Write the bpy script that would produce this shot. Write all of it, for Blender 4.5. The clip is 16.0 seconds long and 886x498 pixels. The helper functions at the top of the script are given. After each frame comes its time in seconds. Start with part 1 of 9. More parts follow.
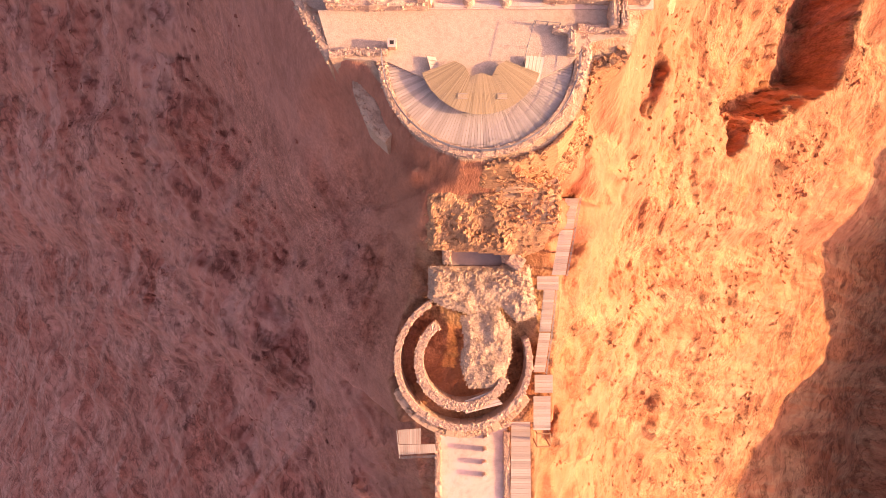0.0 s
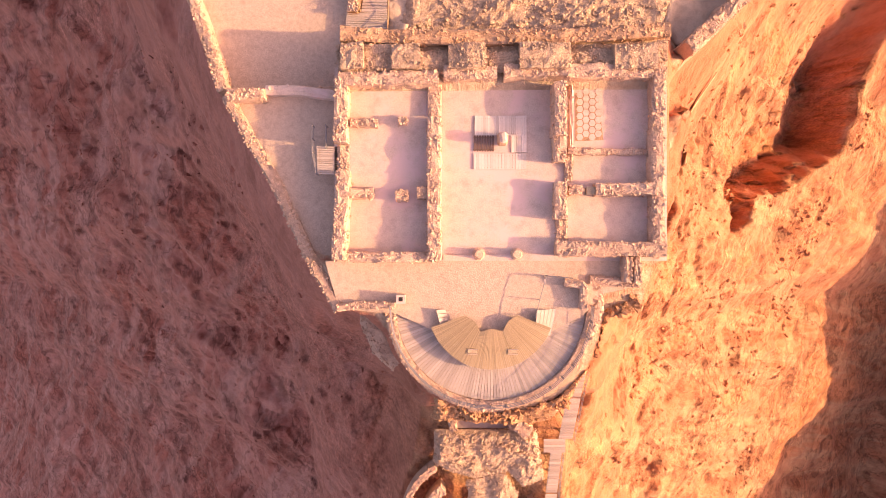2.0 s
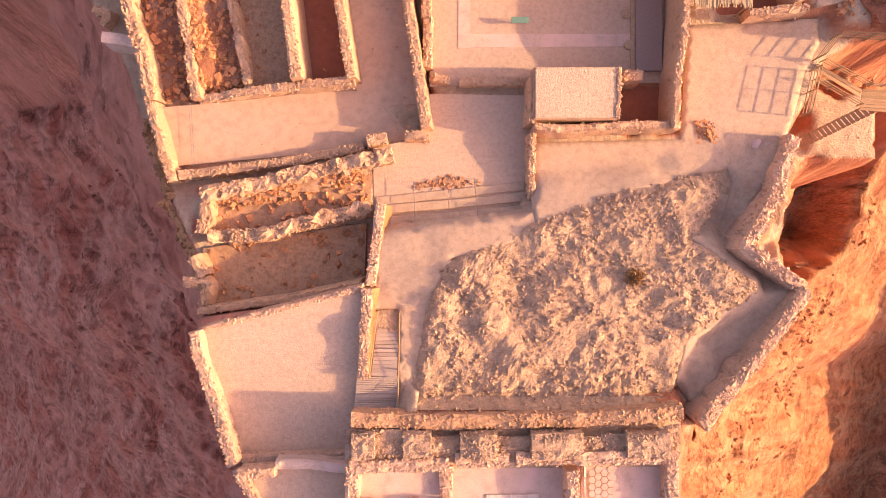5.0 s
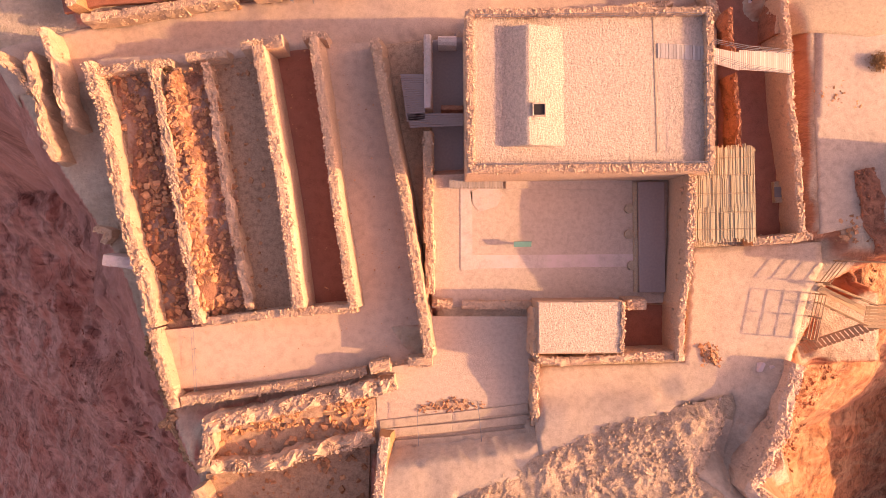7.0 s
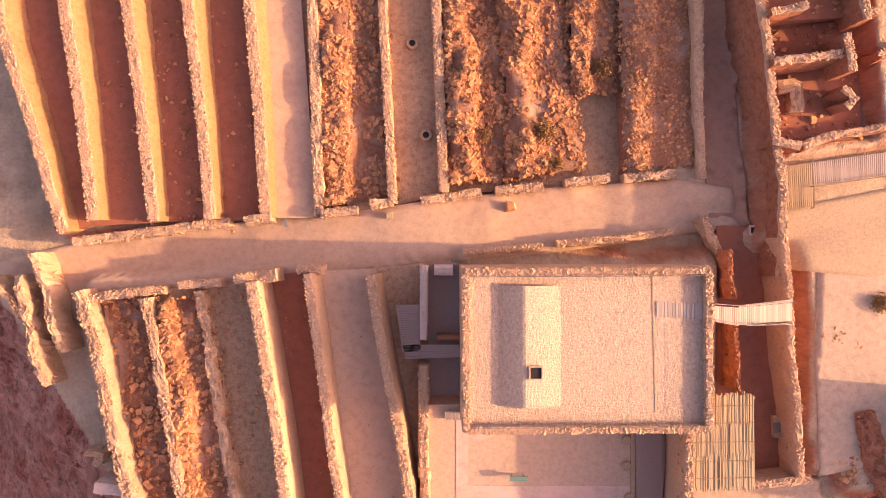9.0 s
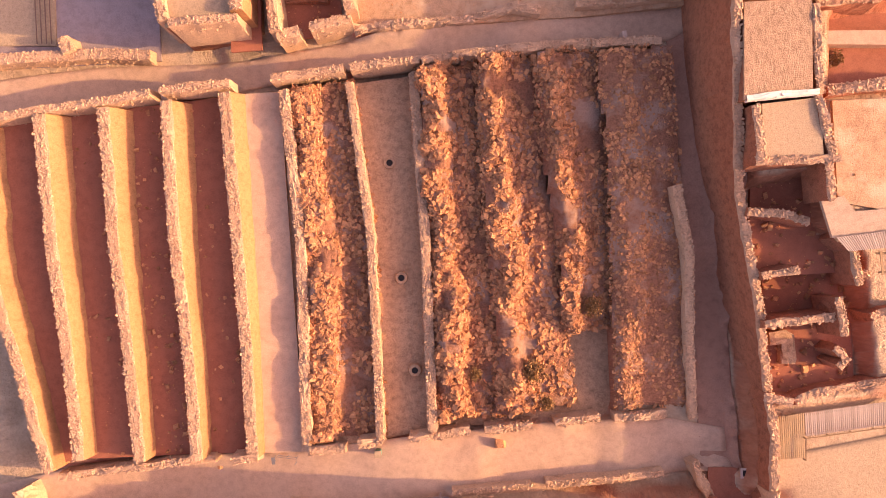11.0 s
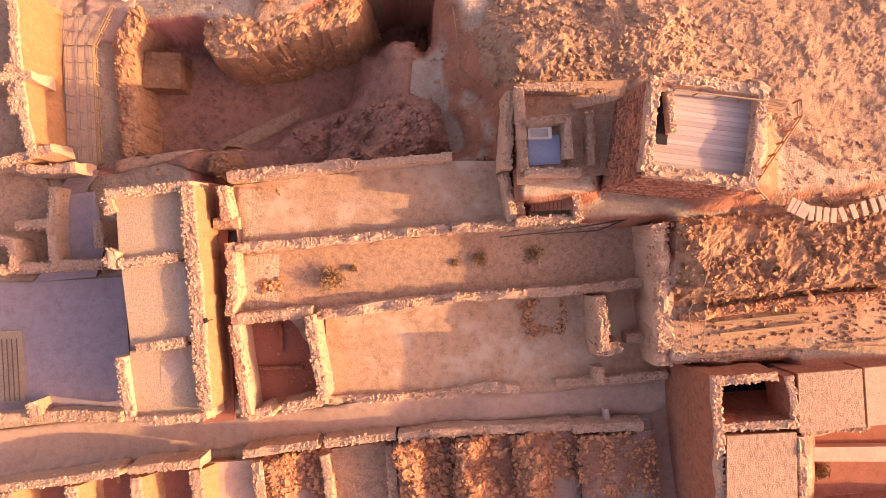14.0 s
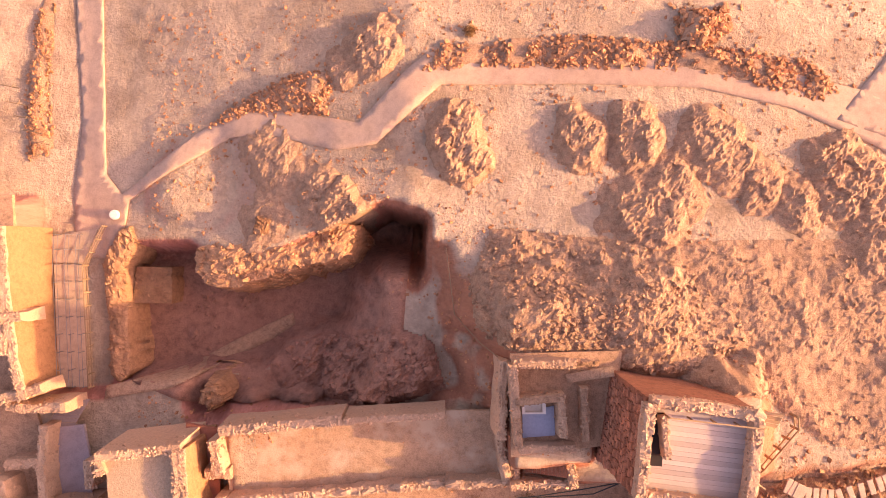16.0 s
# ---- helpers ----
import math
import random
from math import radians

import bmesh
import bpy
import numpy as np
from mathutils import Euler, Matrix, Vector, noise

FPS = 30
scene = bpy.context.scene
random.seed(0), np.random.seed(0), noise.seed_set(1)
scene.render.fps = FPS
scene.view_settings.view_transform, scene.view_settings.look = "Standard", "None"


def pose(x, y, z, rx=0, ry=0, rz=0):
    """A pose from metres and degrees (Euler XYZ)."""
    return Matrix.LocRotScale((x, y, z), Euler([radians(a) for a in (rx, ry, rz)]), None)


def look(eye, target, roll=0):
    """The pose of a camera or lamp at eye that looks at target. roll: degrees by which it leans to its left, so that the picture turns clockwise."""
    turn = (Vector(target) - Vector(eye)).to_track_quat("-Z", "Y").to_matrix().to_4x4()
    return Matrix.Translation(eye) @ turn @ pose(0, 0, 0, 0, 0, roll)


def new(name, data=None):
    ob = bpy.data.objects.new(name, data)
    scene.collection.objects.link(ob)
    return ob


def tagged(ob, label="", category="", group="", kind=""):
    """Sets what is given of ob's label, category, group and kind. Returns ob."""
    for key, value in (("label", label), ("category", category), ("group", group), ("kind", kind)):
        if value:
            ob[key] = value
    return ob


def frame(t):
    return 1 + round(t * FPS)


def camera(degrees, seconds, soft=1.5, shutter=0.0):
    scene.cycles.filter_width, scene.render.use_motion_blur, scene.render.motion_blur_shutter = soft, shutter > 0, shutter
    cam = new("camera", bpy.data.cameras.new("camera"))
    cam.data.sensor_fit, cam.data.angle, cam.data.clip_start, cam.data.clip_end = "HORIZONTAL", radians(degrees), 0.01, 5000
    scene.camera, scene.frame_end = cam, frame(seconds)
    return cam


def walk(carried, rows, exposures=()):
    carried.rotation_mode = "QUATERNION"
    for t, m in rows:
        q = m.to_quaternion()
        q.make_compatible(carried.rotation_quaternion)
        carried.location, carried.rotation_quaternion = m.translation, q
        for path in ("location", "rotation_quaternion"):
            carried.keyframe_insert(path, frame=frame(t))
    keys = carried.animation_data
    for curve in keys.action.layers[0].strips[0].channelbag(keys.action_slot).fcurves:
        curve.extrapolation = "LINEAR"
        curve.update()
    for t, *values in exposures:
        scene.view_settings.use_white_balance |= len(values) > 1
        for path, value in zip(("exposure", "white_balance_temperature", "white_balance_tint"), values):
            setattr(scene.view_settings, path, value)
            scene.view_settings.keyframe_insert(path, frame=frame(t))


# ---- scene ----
cam = camera(68.0, 16.0, soft=0.45)
PATH = [
    (0.0, -0.007, 0.005, 52.451, 0.237, 0.123, 0.112),
    (0.5, -0.298, 4.321, 52.232, 0.165, 0.102, 0.118),
    (1.0, -0.473, 9.046, 51.966, 0.114, 0.059, 0.1),
    (1.5, -0.625, 13.857, 51.777, 0.067, 0.035, 0.107),
    (2.0, -0.823, 18.785, 51.69, 0.0, 0.032, 0.147),
    (2.5, -1.003, 23.477, 51.702, -0.071, 0.011, 0.146),
    (3.0, -1.164, 28.22, 51.736, -0.105, 0.005, 0.132),
    (3.5, -1.279, 32.776, 51.599, -0.125, 0.014, 0.134),
    (4.0, -1.416, 37.337, 51.477, -0.213, 0.011, 0.162),
    (6.5, -1.893, 60.152, 51.342, 0.069, -0.063, -0.615),
    (7, -1.876, 65.128, 51.2, 0.068, -0.055, -0.577),
    (7.5, -1.809, 69.925, 51.129, 0.104, -0.057, -0.525),
    (8, -1.698, 74.872, 50.957, 0.052, -0.054, -0.462),
    (8.5, -1.586, 79.848, 50.715, -0.116, -0.082, -0.381),
    (9, -1.411, 84.999, 50.478, -0.264, -0.096, -0.288),
    (11.5, 0.01, 109.691, 49.77, 0.185, 0.018, -0.152),
    (12.0, 0.338, 114.834, 49.45, 0.186, 0.018, -0.213),
    (12.5, 0.685, 119.897, 49.258, 0.154, 0.028, -0.272),
    (13.0, 1.096, 125.048, 49.1, 0.135, 0.069, -0.327),
    (13.5, 1.436, 130.164, 48.907, 0.064, 0.049, -0.383),
    (14.0, 1.664, 135.34, 48.644, 0.018, 0.001, -0.409),
    (14.5, 1.788, 140.37, 48.435, -0.07, -0.017, -0.44),
    (15.0, 1.927, 145.42, 48.331, -0.15, -0.015, -0.484),
    (15.5, 2.097, 150.15, 48.221, -0.127, -0.048, -0.521),
    (16.0, 2.239, 154.982, 48.116, -0.008, -0.105, -0.555),
]
walk(cam, [(t, pose(x, y, z, rx, ry, rz)) for t, x, y, z, rx, ry, rz in PATH], exposures=[(0.0, 1.49, 7800, 28), (9.0, 1.35, 7800, 28), (13.5, 1.42, 7800, 28), (16.0, 1.52, 7800, 28)])

# ---- world, sun, exposure ----
SUN_EL, SUN_AZ = 19.8, -5.5          # the sun stands low, on the +x side
sun_dir = Vector((math.cos(radians(SUN_EL)) * math.cos(radians(SUN_AZ)), math.cos(radians(SUN_EL)) * math.sin(radians(SUN_AZ)), math.sin(radians(SUN_EL))))
world = bpy.data.worlds.new("evening_sky")
scene.world = world
world.use_nodes = True
wn = world.node_tree
sky = wn.nodes.new("ShaderNodeTexSky")
sky.sky_type, sky.sun_disc = "NISHITA", False
sky.sun_elevation, sky.sun_rotation = radians(SUN_EL), radians(90 - SUN_AZ)
sky.dust_density, sky.air_density, sky.ozone_density = 3.5, 1.0, 2.0
wn.nodes["Background"].inputs[1].default_value = 0.15
sky_tint = wn.nodes.new("ShaderNodeMix")
sky_tint.data_type, sky_tint.blend_type = "RGBA", "MULTIPLY"
sky_tint.inputs[0].default_value, sky_tint.inputs[7].default_value = 1.0, (1.36, 1.08, 1.11, 1)      # tint that lifts and reddens the sky's fill in the shade
wn.links.new(sky.outputs[0], sky_tint.inputs[6])
wn.links.new(sky_tint.outputs[2], wn.nodes["Background"].inputs[0])
sun_data = bpy.data.lights.new("sun", "SUN")
sun_data.energy, sun_data.angle, sun_data.color = 3.0, radians(0.6), (1.0, 0.755, 0.42)
sun = new("sun", sun_data)
sun.matrix_world = look(sun_dir * 300, (0, 0, 0))


# ---- materials ----
def principled(name, rough=0.9, metal=0.0):
    m = bpy.data.materials.new(name)
    m.use_nodes = True
    b = m.node_tree.nodes["Principled BSDF"]
    b.inputs["Roughness"].default_value, b.inputs["Metallic"].default_value = rough, metal
    b.inputs["Specular IOR Level"].default_value = 0.25
    return m, m.node_tree, b


def noise_node(nt, vec, scale, detail=5.0, rough=0.6, stretch=None, twist=0.0):
    if stretch:
        mp = nt.nodes.new("ShaderNodeMapping")
        mp.inputs["Scale"].default_value = stretch
        nt.links.new(vec, mp.inputs["Vector"])
        vec = mp.outputs["Vector"]
    n = nt.nodes.new("ShaderNodeTexNoise")
    n.inputs["Scale"].default_value, n.inputs["Detail"].default_value, n.inputs["Roughness"].default_value = scale, detail, rough
    n.inputs["Distortion"].default_value = twist
    nt.links.new(vec, n.inputs["Vector"])
    return n.outputs["Fac"]


def ramp(nt, fac, stops):
    r = nt.nodes.new("ShaderNodeValToRGB")
    while len(r.color_ramp.elements) < len(stops):
        r.color_ramp.elements.new(0.5)
    for e, (p, c) in zip(r.color_ramp.elements, stops):
        e.position, e.color = p, (*c, 1)
    nt.links.new(fac, r.inputs["Fac"])
    return r.outputs["Color"]


def mixed(nt, fac, a, b, mode="MIX"):
    m = nt.nodes.new("ShaderNodeMix")
    m.data_type, m.blend_type = "RGBA", mode
    for sock, v in ((m.inputs[0], fac), (m.inputs[6], a), (m.inputs[7], b)):
        if isinstance(v, bpy.types.NodeSocket):
            nt.links.new(v, sock)
        elif isinstance(v, tuple):
            sock.default_value = (*v, 1)
        else:
            sock.default_value = v
    return m.outputs[2]


def shade(c, k):
    return tuple(min(1.0, v * k) for v in c)


def earth(name, light, dark, big=0.12, grain=2.6, bump=0.5, pieces=False, stain=None, stretch=None, fine=11.0, contrast=1.0, tones=0.8):
    """A rough mineral surface: broad stains, grain and fine relief; pieces: a tone of its own for each stone."""
    m, nt, b = principled(name, 0.95)
    pos = nt.nodes.new("ShaderNodeNewGeometry")
    p = pos.outputs["Position"]
    broad = noise_node(nt, p, big, 4.0)
    mid = noise_node(nt, p, grain, 6.0, 0.7, stretch)
    tiny = noise_node(nt, p, fine, 4.0, 0.7)
    col = mixed(nt, broad, dark, light)
    g = ramp(nt, mid, [(0.28, (0.45, 0.42, 0.40)), (0.52, (1, 1, 1)), (0.75, (1.28, 1.26, 1.22))])
    col = mixed(nt, 0.75 * contrast, col, g, "MULTIPLY")
    g2 = ramp(nt, tiny, [(0.32, (0.55, 0.53, 0.52)), (0.62, (1.22, 1.22, 1.22))])
    col = mixed(nt, 0.6 * contrast, col, g2, "MULTIPLY")
    if stain:
        blot = ramp(nt, noise_node(nt, p, 0.35, 5.0, 0.65), [(0.48, (0, 0, 0)), (0.62, (1, 1, 1))])
        col = mixed(nt, blot, col, stain)
    if pieces:
        obj = nt.nodes.new("ShaderNodeObjectInfo")
        isl = nt.nodes.new("ShaderNodeMath")
        isl.operation = "ADD"
        nt.links.new(obj.outputs["Random"], isl.inputs[0])
        nt.links.new(pos.outputs["Random Per Island"], isl.inputs[1])
        fr = nt.nodes.new("ShaderNodeMath")
        fr.operation = "FRACT"
        nt.links.new(isl.outputs[0], fr.inputs[0])
        tone = ramp(nt, fr.outputs[0], [(0.0, (0.55, 0.49, 0.45)), (0.5, (1, 1, 1)), (1.0, (1.36, 1.31, 1.24))])
        col = mixed(nt, tones, col, tone, "MULTIPLY")
    nt.links.new(col, b.inputs["Base Color"])
    bm_ = nt.nodes.new("ShaderNodeBump")
    bm_.inputs["Strength"].default_value, bm_.inputs["Distance"].default_value = bump, 0.12
    s = nt.nodes.new("ShaderNodeMath")
    s.operation = "ADD"
    nt.links.new(mid, s.inputs[0])
    nt.links.new(tiny, s.inputs[1])
    nt.links.new(s.outputs[0], bm_.inputs["Height"])
    nt.links.new(bm_.outputs["Normal"], b.inputs["Normal"])
    return m


def timber(name, light, dark, rough=0.8):
    """Weathered boards: grain, and a tone of its own for each board."""
    m, nt, b = principled(name, rough)
    pos = nt.nodes.new("ShaderNodeNewGeometry")
    obj = nt.nodes.new("ShaderNodeObjectInfo")
    grain = noise_node(nt, pos.outputs["Position"], 6.0, 5.0, 0.65)
    col = mixed(nt, grain, dark, light)
    add = nt.nodes.new("ShaderNodeMath")
    add.operation = "ADD"
    nt.links.new(obj.outputs["Random"], add.inputs[0])
    nt.links.new(pos.outputs["Random Per Island"], add.inputs[1])
    fr = nt.nodes.new("ShaderNodeMath")
    fr.operation = "FRACT"
    nt.links.new(add.outputs[0], fr.inputs[0])
    col = mixed(nt, 0.7, col, ramp(nt, fr.outputs[0], [(0, (0.72, 0.7, 0.68)), (1, (1.2, 1.18, 1.15))]), "MULTIPLY")
    nt.links.new(col, b.inputs["Base Color"])
    bp = nt.nodes.new("ShaderNodeBump")
    bp.inputs["Strength"].default_value, bp.inputs["Distance"].default_value = 0.3, 0.02
    nt.links.new(grain, bp.inputs["Height"])
    nt.links.new(bp.outputs["Normal"], b.inputs["Normal"])
    return m


def plain(name, c, rough=0.6, metal=0.0):
    m, nt, b = principled(name, rough, metal)
    pos = nt.nodes.new("ShaderNodeNewGeometry")
    n = noise_node(nt, pos.outputs["Position"], 5.0, 4.0)
    nt.links.new(mixed(nt, n, shade(c, 0.8), shade(c, 1.15)), b.inputs["Base Color"])
    return m


M_STONE = earth("limestone_rubble", (0.57, 0.365, 0.232), (0.475, 0.28, 0.17), grain=4.5, bump=0.6, pieces=True, tones=0.3, contrast=0.5)
M_BOULDER = earth("fallen_stone", (0.585, 0.285, 0.138), (0.42, 0.182, 0.088), grain=2.4, bump=0.6, pieces=True, tones=0.8, contrast=0.8)
M_PLASTER = earth("pale_plaster_floor", (0.575, 0.415, 0.325), (0.505, 0.355, 0.275), big=0.2, grain=1.3, bump=0.12, stain=(0.60, 0.40, 0.34), contrast=0.5)
M_GRAVEL = earth("pink_gravel", (0.53, 0.376, 0.27), (0.455, 0.31, 0.222), big=0.15, grain=3.0, bump=0.35, contrast=0.5)
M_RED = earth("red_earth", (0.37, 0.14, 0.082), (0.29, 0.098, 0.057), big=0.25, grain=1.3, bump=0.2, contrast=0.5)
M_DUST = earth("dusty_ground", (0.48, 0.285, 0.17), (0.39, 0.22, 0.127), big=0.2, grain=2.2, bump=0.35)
M_ROAD = earth("trodden_path", (0.53, 0.35, 0.24), (0.46, 0.285, 0.188), big=0.25, grain=1.6, bump=0.2, contrast=0.5)
M_GREY = earth("grey_gravel_roof", (0.46, 0.32, 0.2), (0.39, 0.265, 0.165), big=0.3, grain=4.0, bump=0.4, contrast=0.6)
M_ROOF = earth("rough_lime_roof", (0.67, 0.485, 0.36), (0.59, 0.41, 0.295), big=0.25, grain=3.4, bump=1.7, stretch=(1.5, 0.8, 1.0), fine=7.0, contrast=0.7)
# red earth; on wall faces the tone also carries their warm shade
M_REDWALL = earth("red_earth_and_wall_shade", (0.38, 0.155, 0.085), (0.29, 0.105, 0.055), grain=2.0, bump=0.5)
M_BRICK = earth("red_brick", (0.4, 0.17, 0.1), (0.3, 0.12, 0.07), grain=3.0, bump=0.4, pieces=True)
# dark bench stone; also carries the shade of the passage and stair floors
M_DARK = plain("dark_bench_and_shade", (0.30, 0.21, 0.175), 0.85)
M_DECK = timber("weathered_decking", (0.46, 0.36, 0.30), (0.34, 0.26, 0.21))
M_BEAM = timber("brown_timber", (0.38, 0.24, 0.13), (0.25, 0.15, 0.08))
M_REED = timber("reed_thatch", (0.48, 0.36, 0.22), (0.33, 0.24, 0.14))
M_METAL = plain("grey_painted_steel", (0.22, 0.19, 0.18), 0.5, 0.4)
M_RUST = plain("rusty_steel", (0.20, 0.11, 0.08), 0.7, 0.3)
M_WHITE = plain("white_limewash", (0.72, 0.61, 0.51), 0.8)
# near-black painted for the shade inside openings; also the floodlight's casing
M_BLACK = plain("black_casing_and_shade", (0.03, 0.022, 0.02), 0.95)
M_GREEN = plain("green_plastic", (0.12, 0.22, 0.17), 0.5)
M_CABLE = plain("black_cable", (0.04, 0.035, 0.03), 0.6)
M_LEAF = timber("dry_leaves", (0.36, 0.19, 0.07), (0.21, 0.11, 0.045), 0.8)
M_MAT = timber("pale_slats", (0.66, 0.53, 0.45), (0.52, 0.41, 0.34))
M_TWIG = plain("dry_twigs", (0.30, 0.20, 0.12), 0.9)
M_PALE = earth("pale_broken_limestone", (0.57, 0.375, 0.265), (0.48, 0.3, 0.2), grain=3.0, bump=0.6, pieces=True, tones=0.3, contrast=0.6)
M_CRAG = earth("ochre_crag", (0.48, 0.262, 0.14), (0.35, 0.17, 0.085), grain=1.6, bump=0.9, pieces=True)
M_PLANK = timber("pale_worn_planks", (0.46, 0.355, 0.3), (0.37, 0.28, 0.23))
M_SLAT = timber("tan_slats", (0.41, 0.285, 0.165), (0.3, 0.2, 0.115))
M_YARD = earth("ochre_yard_earth", (0.525, 0.322, 0.188), (0.435, 0.245, 0.14), big=0.3, grain=1.6, bump=0.5, contrast=0.8, stain=(0.54, 0.37, 0.24))
M_OUTCROP = earth("tan_bedrock", (0.5, 0.3, 0.18), (0.39, 0.215, 0.122), big=0.2, grain=1.8, bump=0.9)
M_FIELD = earth("weathered_limestone", (0.505, 0.34, 0.227), (0.415, 0.263, 0.168), grain=2.6, bump=0.9)
M_PATH = earth("pale_gravel_path", (0.475, 0.338, 0.238), (0.41, 0.28, 0.195), big=0.25, grain=1.8, bump=0.25, contrast=0.6)
M_PIT = earth("brown_pit_rock", (0.42, 0.21, 0.135), (0.32, 0.15, 0.095), big=0.2, grain=1.4, bump=0.8)
M_LIME = earth("tan_lime_roof", (0.51, 0.33, 0.215), (0.44, 0.27, 0.175), big=0.25, grain=2.6, bump=1.3, stretch=(1.6, 0.8, 1.0))
M_FLOOR = earth("brown_earth_floor", (0.4, 0.215, 0.145), (0.32, 0.165, 0.108), big=0.2, grain=1.4, bump=0.25, contrast=0.6)
M_DEBRIS = earth("stony_debris", (0.42, 0.19, 0.11), (0.31, 0.13, 0.073), big=0.3, grain=4.0, bump=1.3, contrast=1.0, stain=(0.43, 0.26, 0.185))
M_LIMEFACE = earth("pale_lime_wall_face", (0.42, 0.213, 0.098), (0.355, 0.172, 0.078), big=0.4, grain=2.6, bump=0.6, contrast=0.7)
# greyer, darker floor tone that holds the courtyard's shade
M_SHADED = earth("grey_shaded_floor", (0.36, 0.27, 0.255), (0.30, 0.22, 0.205), big=0.15, grain=1.2, bump=0.2, contrast=0.5)
M_BLUE = plain("bluish_plaster", (0.36, 0.38, 0.46), 0.7)


# ---- noise and terrain ----
RNG = np.random.default_rng(7)
LATTICE = RNG.random((256, 256))


def vnoise(x, y):
    x, y = np.asarray(x, float), np.asarray(y, float)
    xi, yi = np.floor(x).astype(int), np.floor(y).astype(int)
    u, v = x - xi, y - yi
    u, v = u * u * (3 - 2 * u), v * v * (3 - 2 * v)
    g = lambda i, j: LATTICE[i & 255, j & 255]
    return (g(xi, yi) * (1 - u) + g(xi + 1, yi) * u) * (1 - v) + (g(xi, yi + 1) * (1 - u) + g(xi + 1, yi + 1) * u) * v - 0.5


def fbm(x, y, octaves=5, gain=0.5):
    out, a, f = 0.0, 1.0, 1.0
    for k in range(octaves):
        out = out + a * vnoise(x * f + 17.3 * k, y * f + 41.7 * k)
        a, f = a * gain, f * 2.03
    return out


def ridged(x, y, octaves=5):
    out, a, f = 0.0, 1.0, 1.0
    for k in range(octaves):
        out = out + a * (0.5 - 2 * np.abs(vnoise(x * f + 9.1 * k, y * f + 3.7 * k)))
        a, f = a * 0.5, f * 2.1
    return out


def cells(x, y):
    """Broken blocks: each cell has a height and a tilt of its own."""
    ix, iy = np.floor(x).astype(int), np.floor(y).astype(int)
    best, val = np.full(np.shape(x), 9.0), np.zeros(np.shape(x))
    for dx in (-1, 0, 1):
        for dy in (-1, 0, 1):
            cx, cy = ix + dx, iy + dy
            h = np.abs(np.sin(cx * 127.1 + cy * 311.7) * 43758.5453) % 1
            g = np.abs(np.sin(cx * 269.5 + cy * 183.3) * 43758.5453) % 1
            px, py = cx + 0.15 + 0.7 * h, cy + 0.15 + 0.7 * g
            d = (x - px) ** 2 + (y - py) ** 2
            val = np.where(d < best, 0.25 + 0.6 * h + (x - px) * (g - 0.5) * 1.2 + (y - py) * (h - 0.5) * 1.2, val)
            best = np.minimum(best, d)
    return val


def fractured(x, y):
    """Broken bedrock: blocks at three sizes, about 0 to 1."""
    wx, wy = x + 0.8 * fbm(x * 0.5, y * 0.5, 3), y + 0.8 * fbm(x * 0.5 + 9, y * 0.5, 3)
    return 0.5 * cells(wx * 0.42 + wy * 0.15, wy * 0.5) + 0.32 * cells(wx * 1.1, wy * 1.2 - wx * 0.3) + 0.18 * cells(wx * 2.3 + 5, wy * 2.5) + 0.25 * fbm(x * 0.8, y * 0.8, 4)


def inside(poly, x, y):
    hit = np.zeros(np.shape(x), bool)
    n = len(poly)
    for i in range(n):
        (x0, y0), (x1, y1) = poly[i], poly[(i + 1) % n]
        if y0 == y1:
            continue
        hit ^= ((y0 > y) != (y1 > y)) & (x < (x1 - x0) * (y - y0) / (y1 - y0) + x0)
    return hit


def away(poly, x, y):
    """Distance to a polygon's outline."""
    best = np.full(np.shape(x), 1e9)
    n = len(poly)
    for i in range(n):
        (x0, y0), (x1, y1) = poly[i], poly[(i + 1) % n]
        dx, dy = x1 - x0, y1 - y0
        s = np.clip(((x - x0) * dx + (y - y0) * dy) / (dx * dx + dy * dy + 1e-9), 0, 1)
        best = np.minimum(best, np.hypot(x - x0 - s * dx, y - y0 - s * dy))
    return best


# the plateau's height along its west, middle and east, and the rims of the rock
Y_ROW = (-70, -48, -40, -22, -20.5, -16, 1, 3, 5.6, 6.6, 30, 42, 52, 60, 75, 88, 100, 112, 125, 138, 148, 158, 180, 400)
Z_WEST = (-95, -60, -42, -41.5, -26, -25, -25, -15, -10, 3, 3, -1, -6.5, -7.5, -8.5, -8, -8, -8, -8, -8.5, -11, -11.5, -12, -12)
Z_MID = (-95, -60, -42, -41.5, -26, -25, -24, -14, -9, 3.3, 3.6, 0.3, -4.2, -5.4, -6, -5.9, -6.4, -6, -5.2, -3, -2.6, -4.6, -5, -5)
Z_EAST = (-95, -60, -42, -41.5, -26, -25, -24, -14, -10, 2.4, 3, 0.6, -3.2, -4.4, -3.7, -2.6, -1, 1, 2, 2.6, 0.6, -2.4, -3, -3)
Y_RIM = (-70, -48, -36, -22, -15, -5, 2, 5.5, 6.5, 8, 10, 12, 13.6, 14.5, 18, 25, 31, 33.5, 38, 43, 46, 50, 56, 62, 66, 75, 85, 90, 100, 400)
X_WEST = (-3, -3, -3, -5, -6.5, -4, -3, -2, 1.5, -2, -3.6, -4.4, -6, -8.6, -10.8, -14, -17, -19, -20.5, -21.5, -22, -25, -28, -30, -32, -38, -43, -52, -90, -200)
X_EAST = (10, 12, 13, 13, 13, 13.5, 12, 10.5, 5, 8.4, 10, 10.8, 11.2, 14, 15.2, 15.8, 15.8, 17.5, 22.5, 27.2, 23.5, 25.5, 27.5, 31, 38, 50, 66, 90, 140, 240)
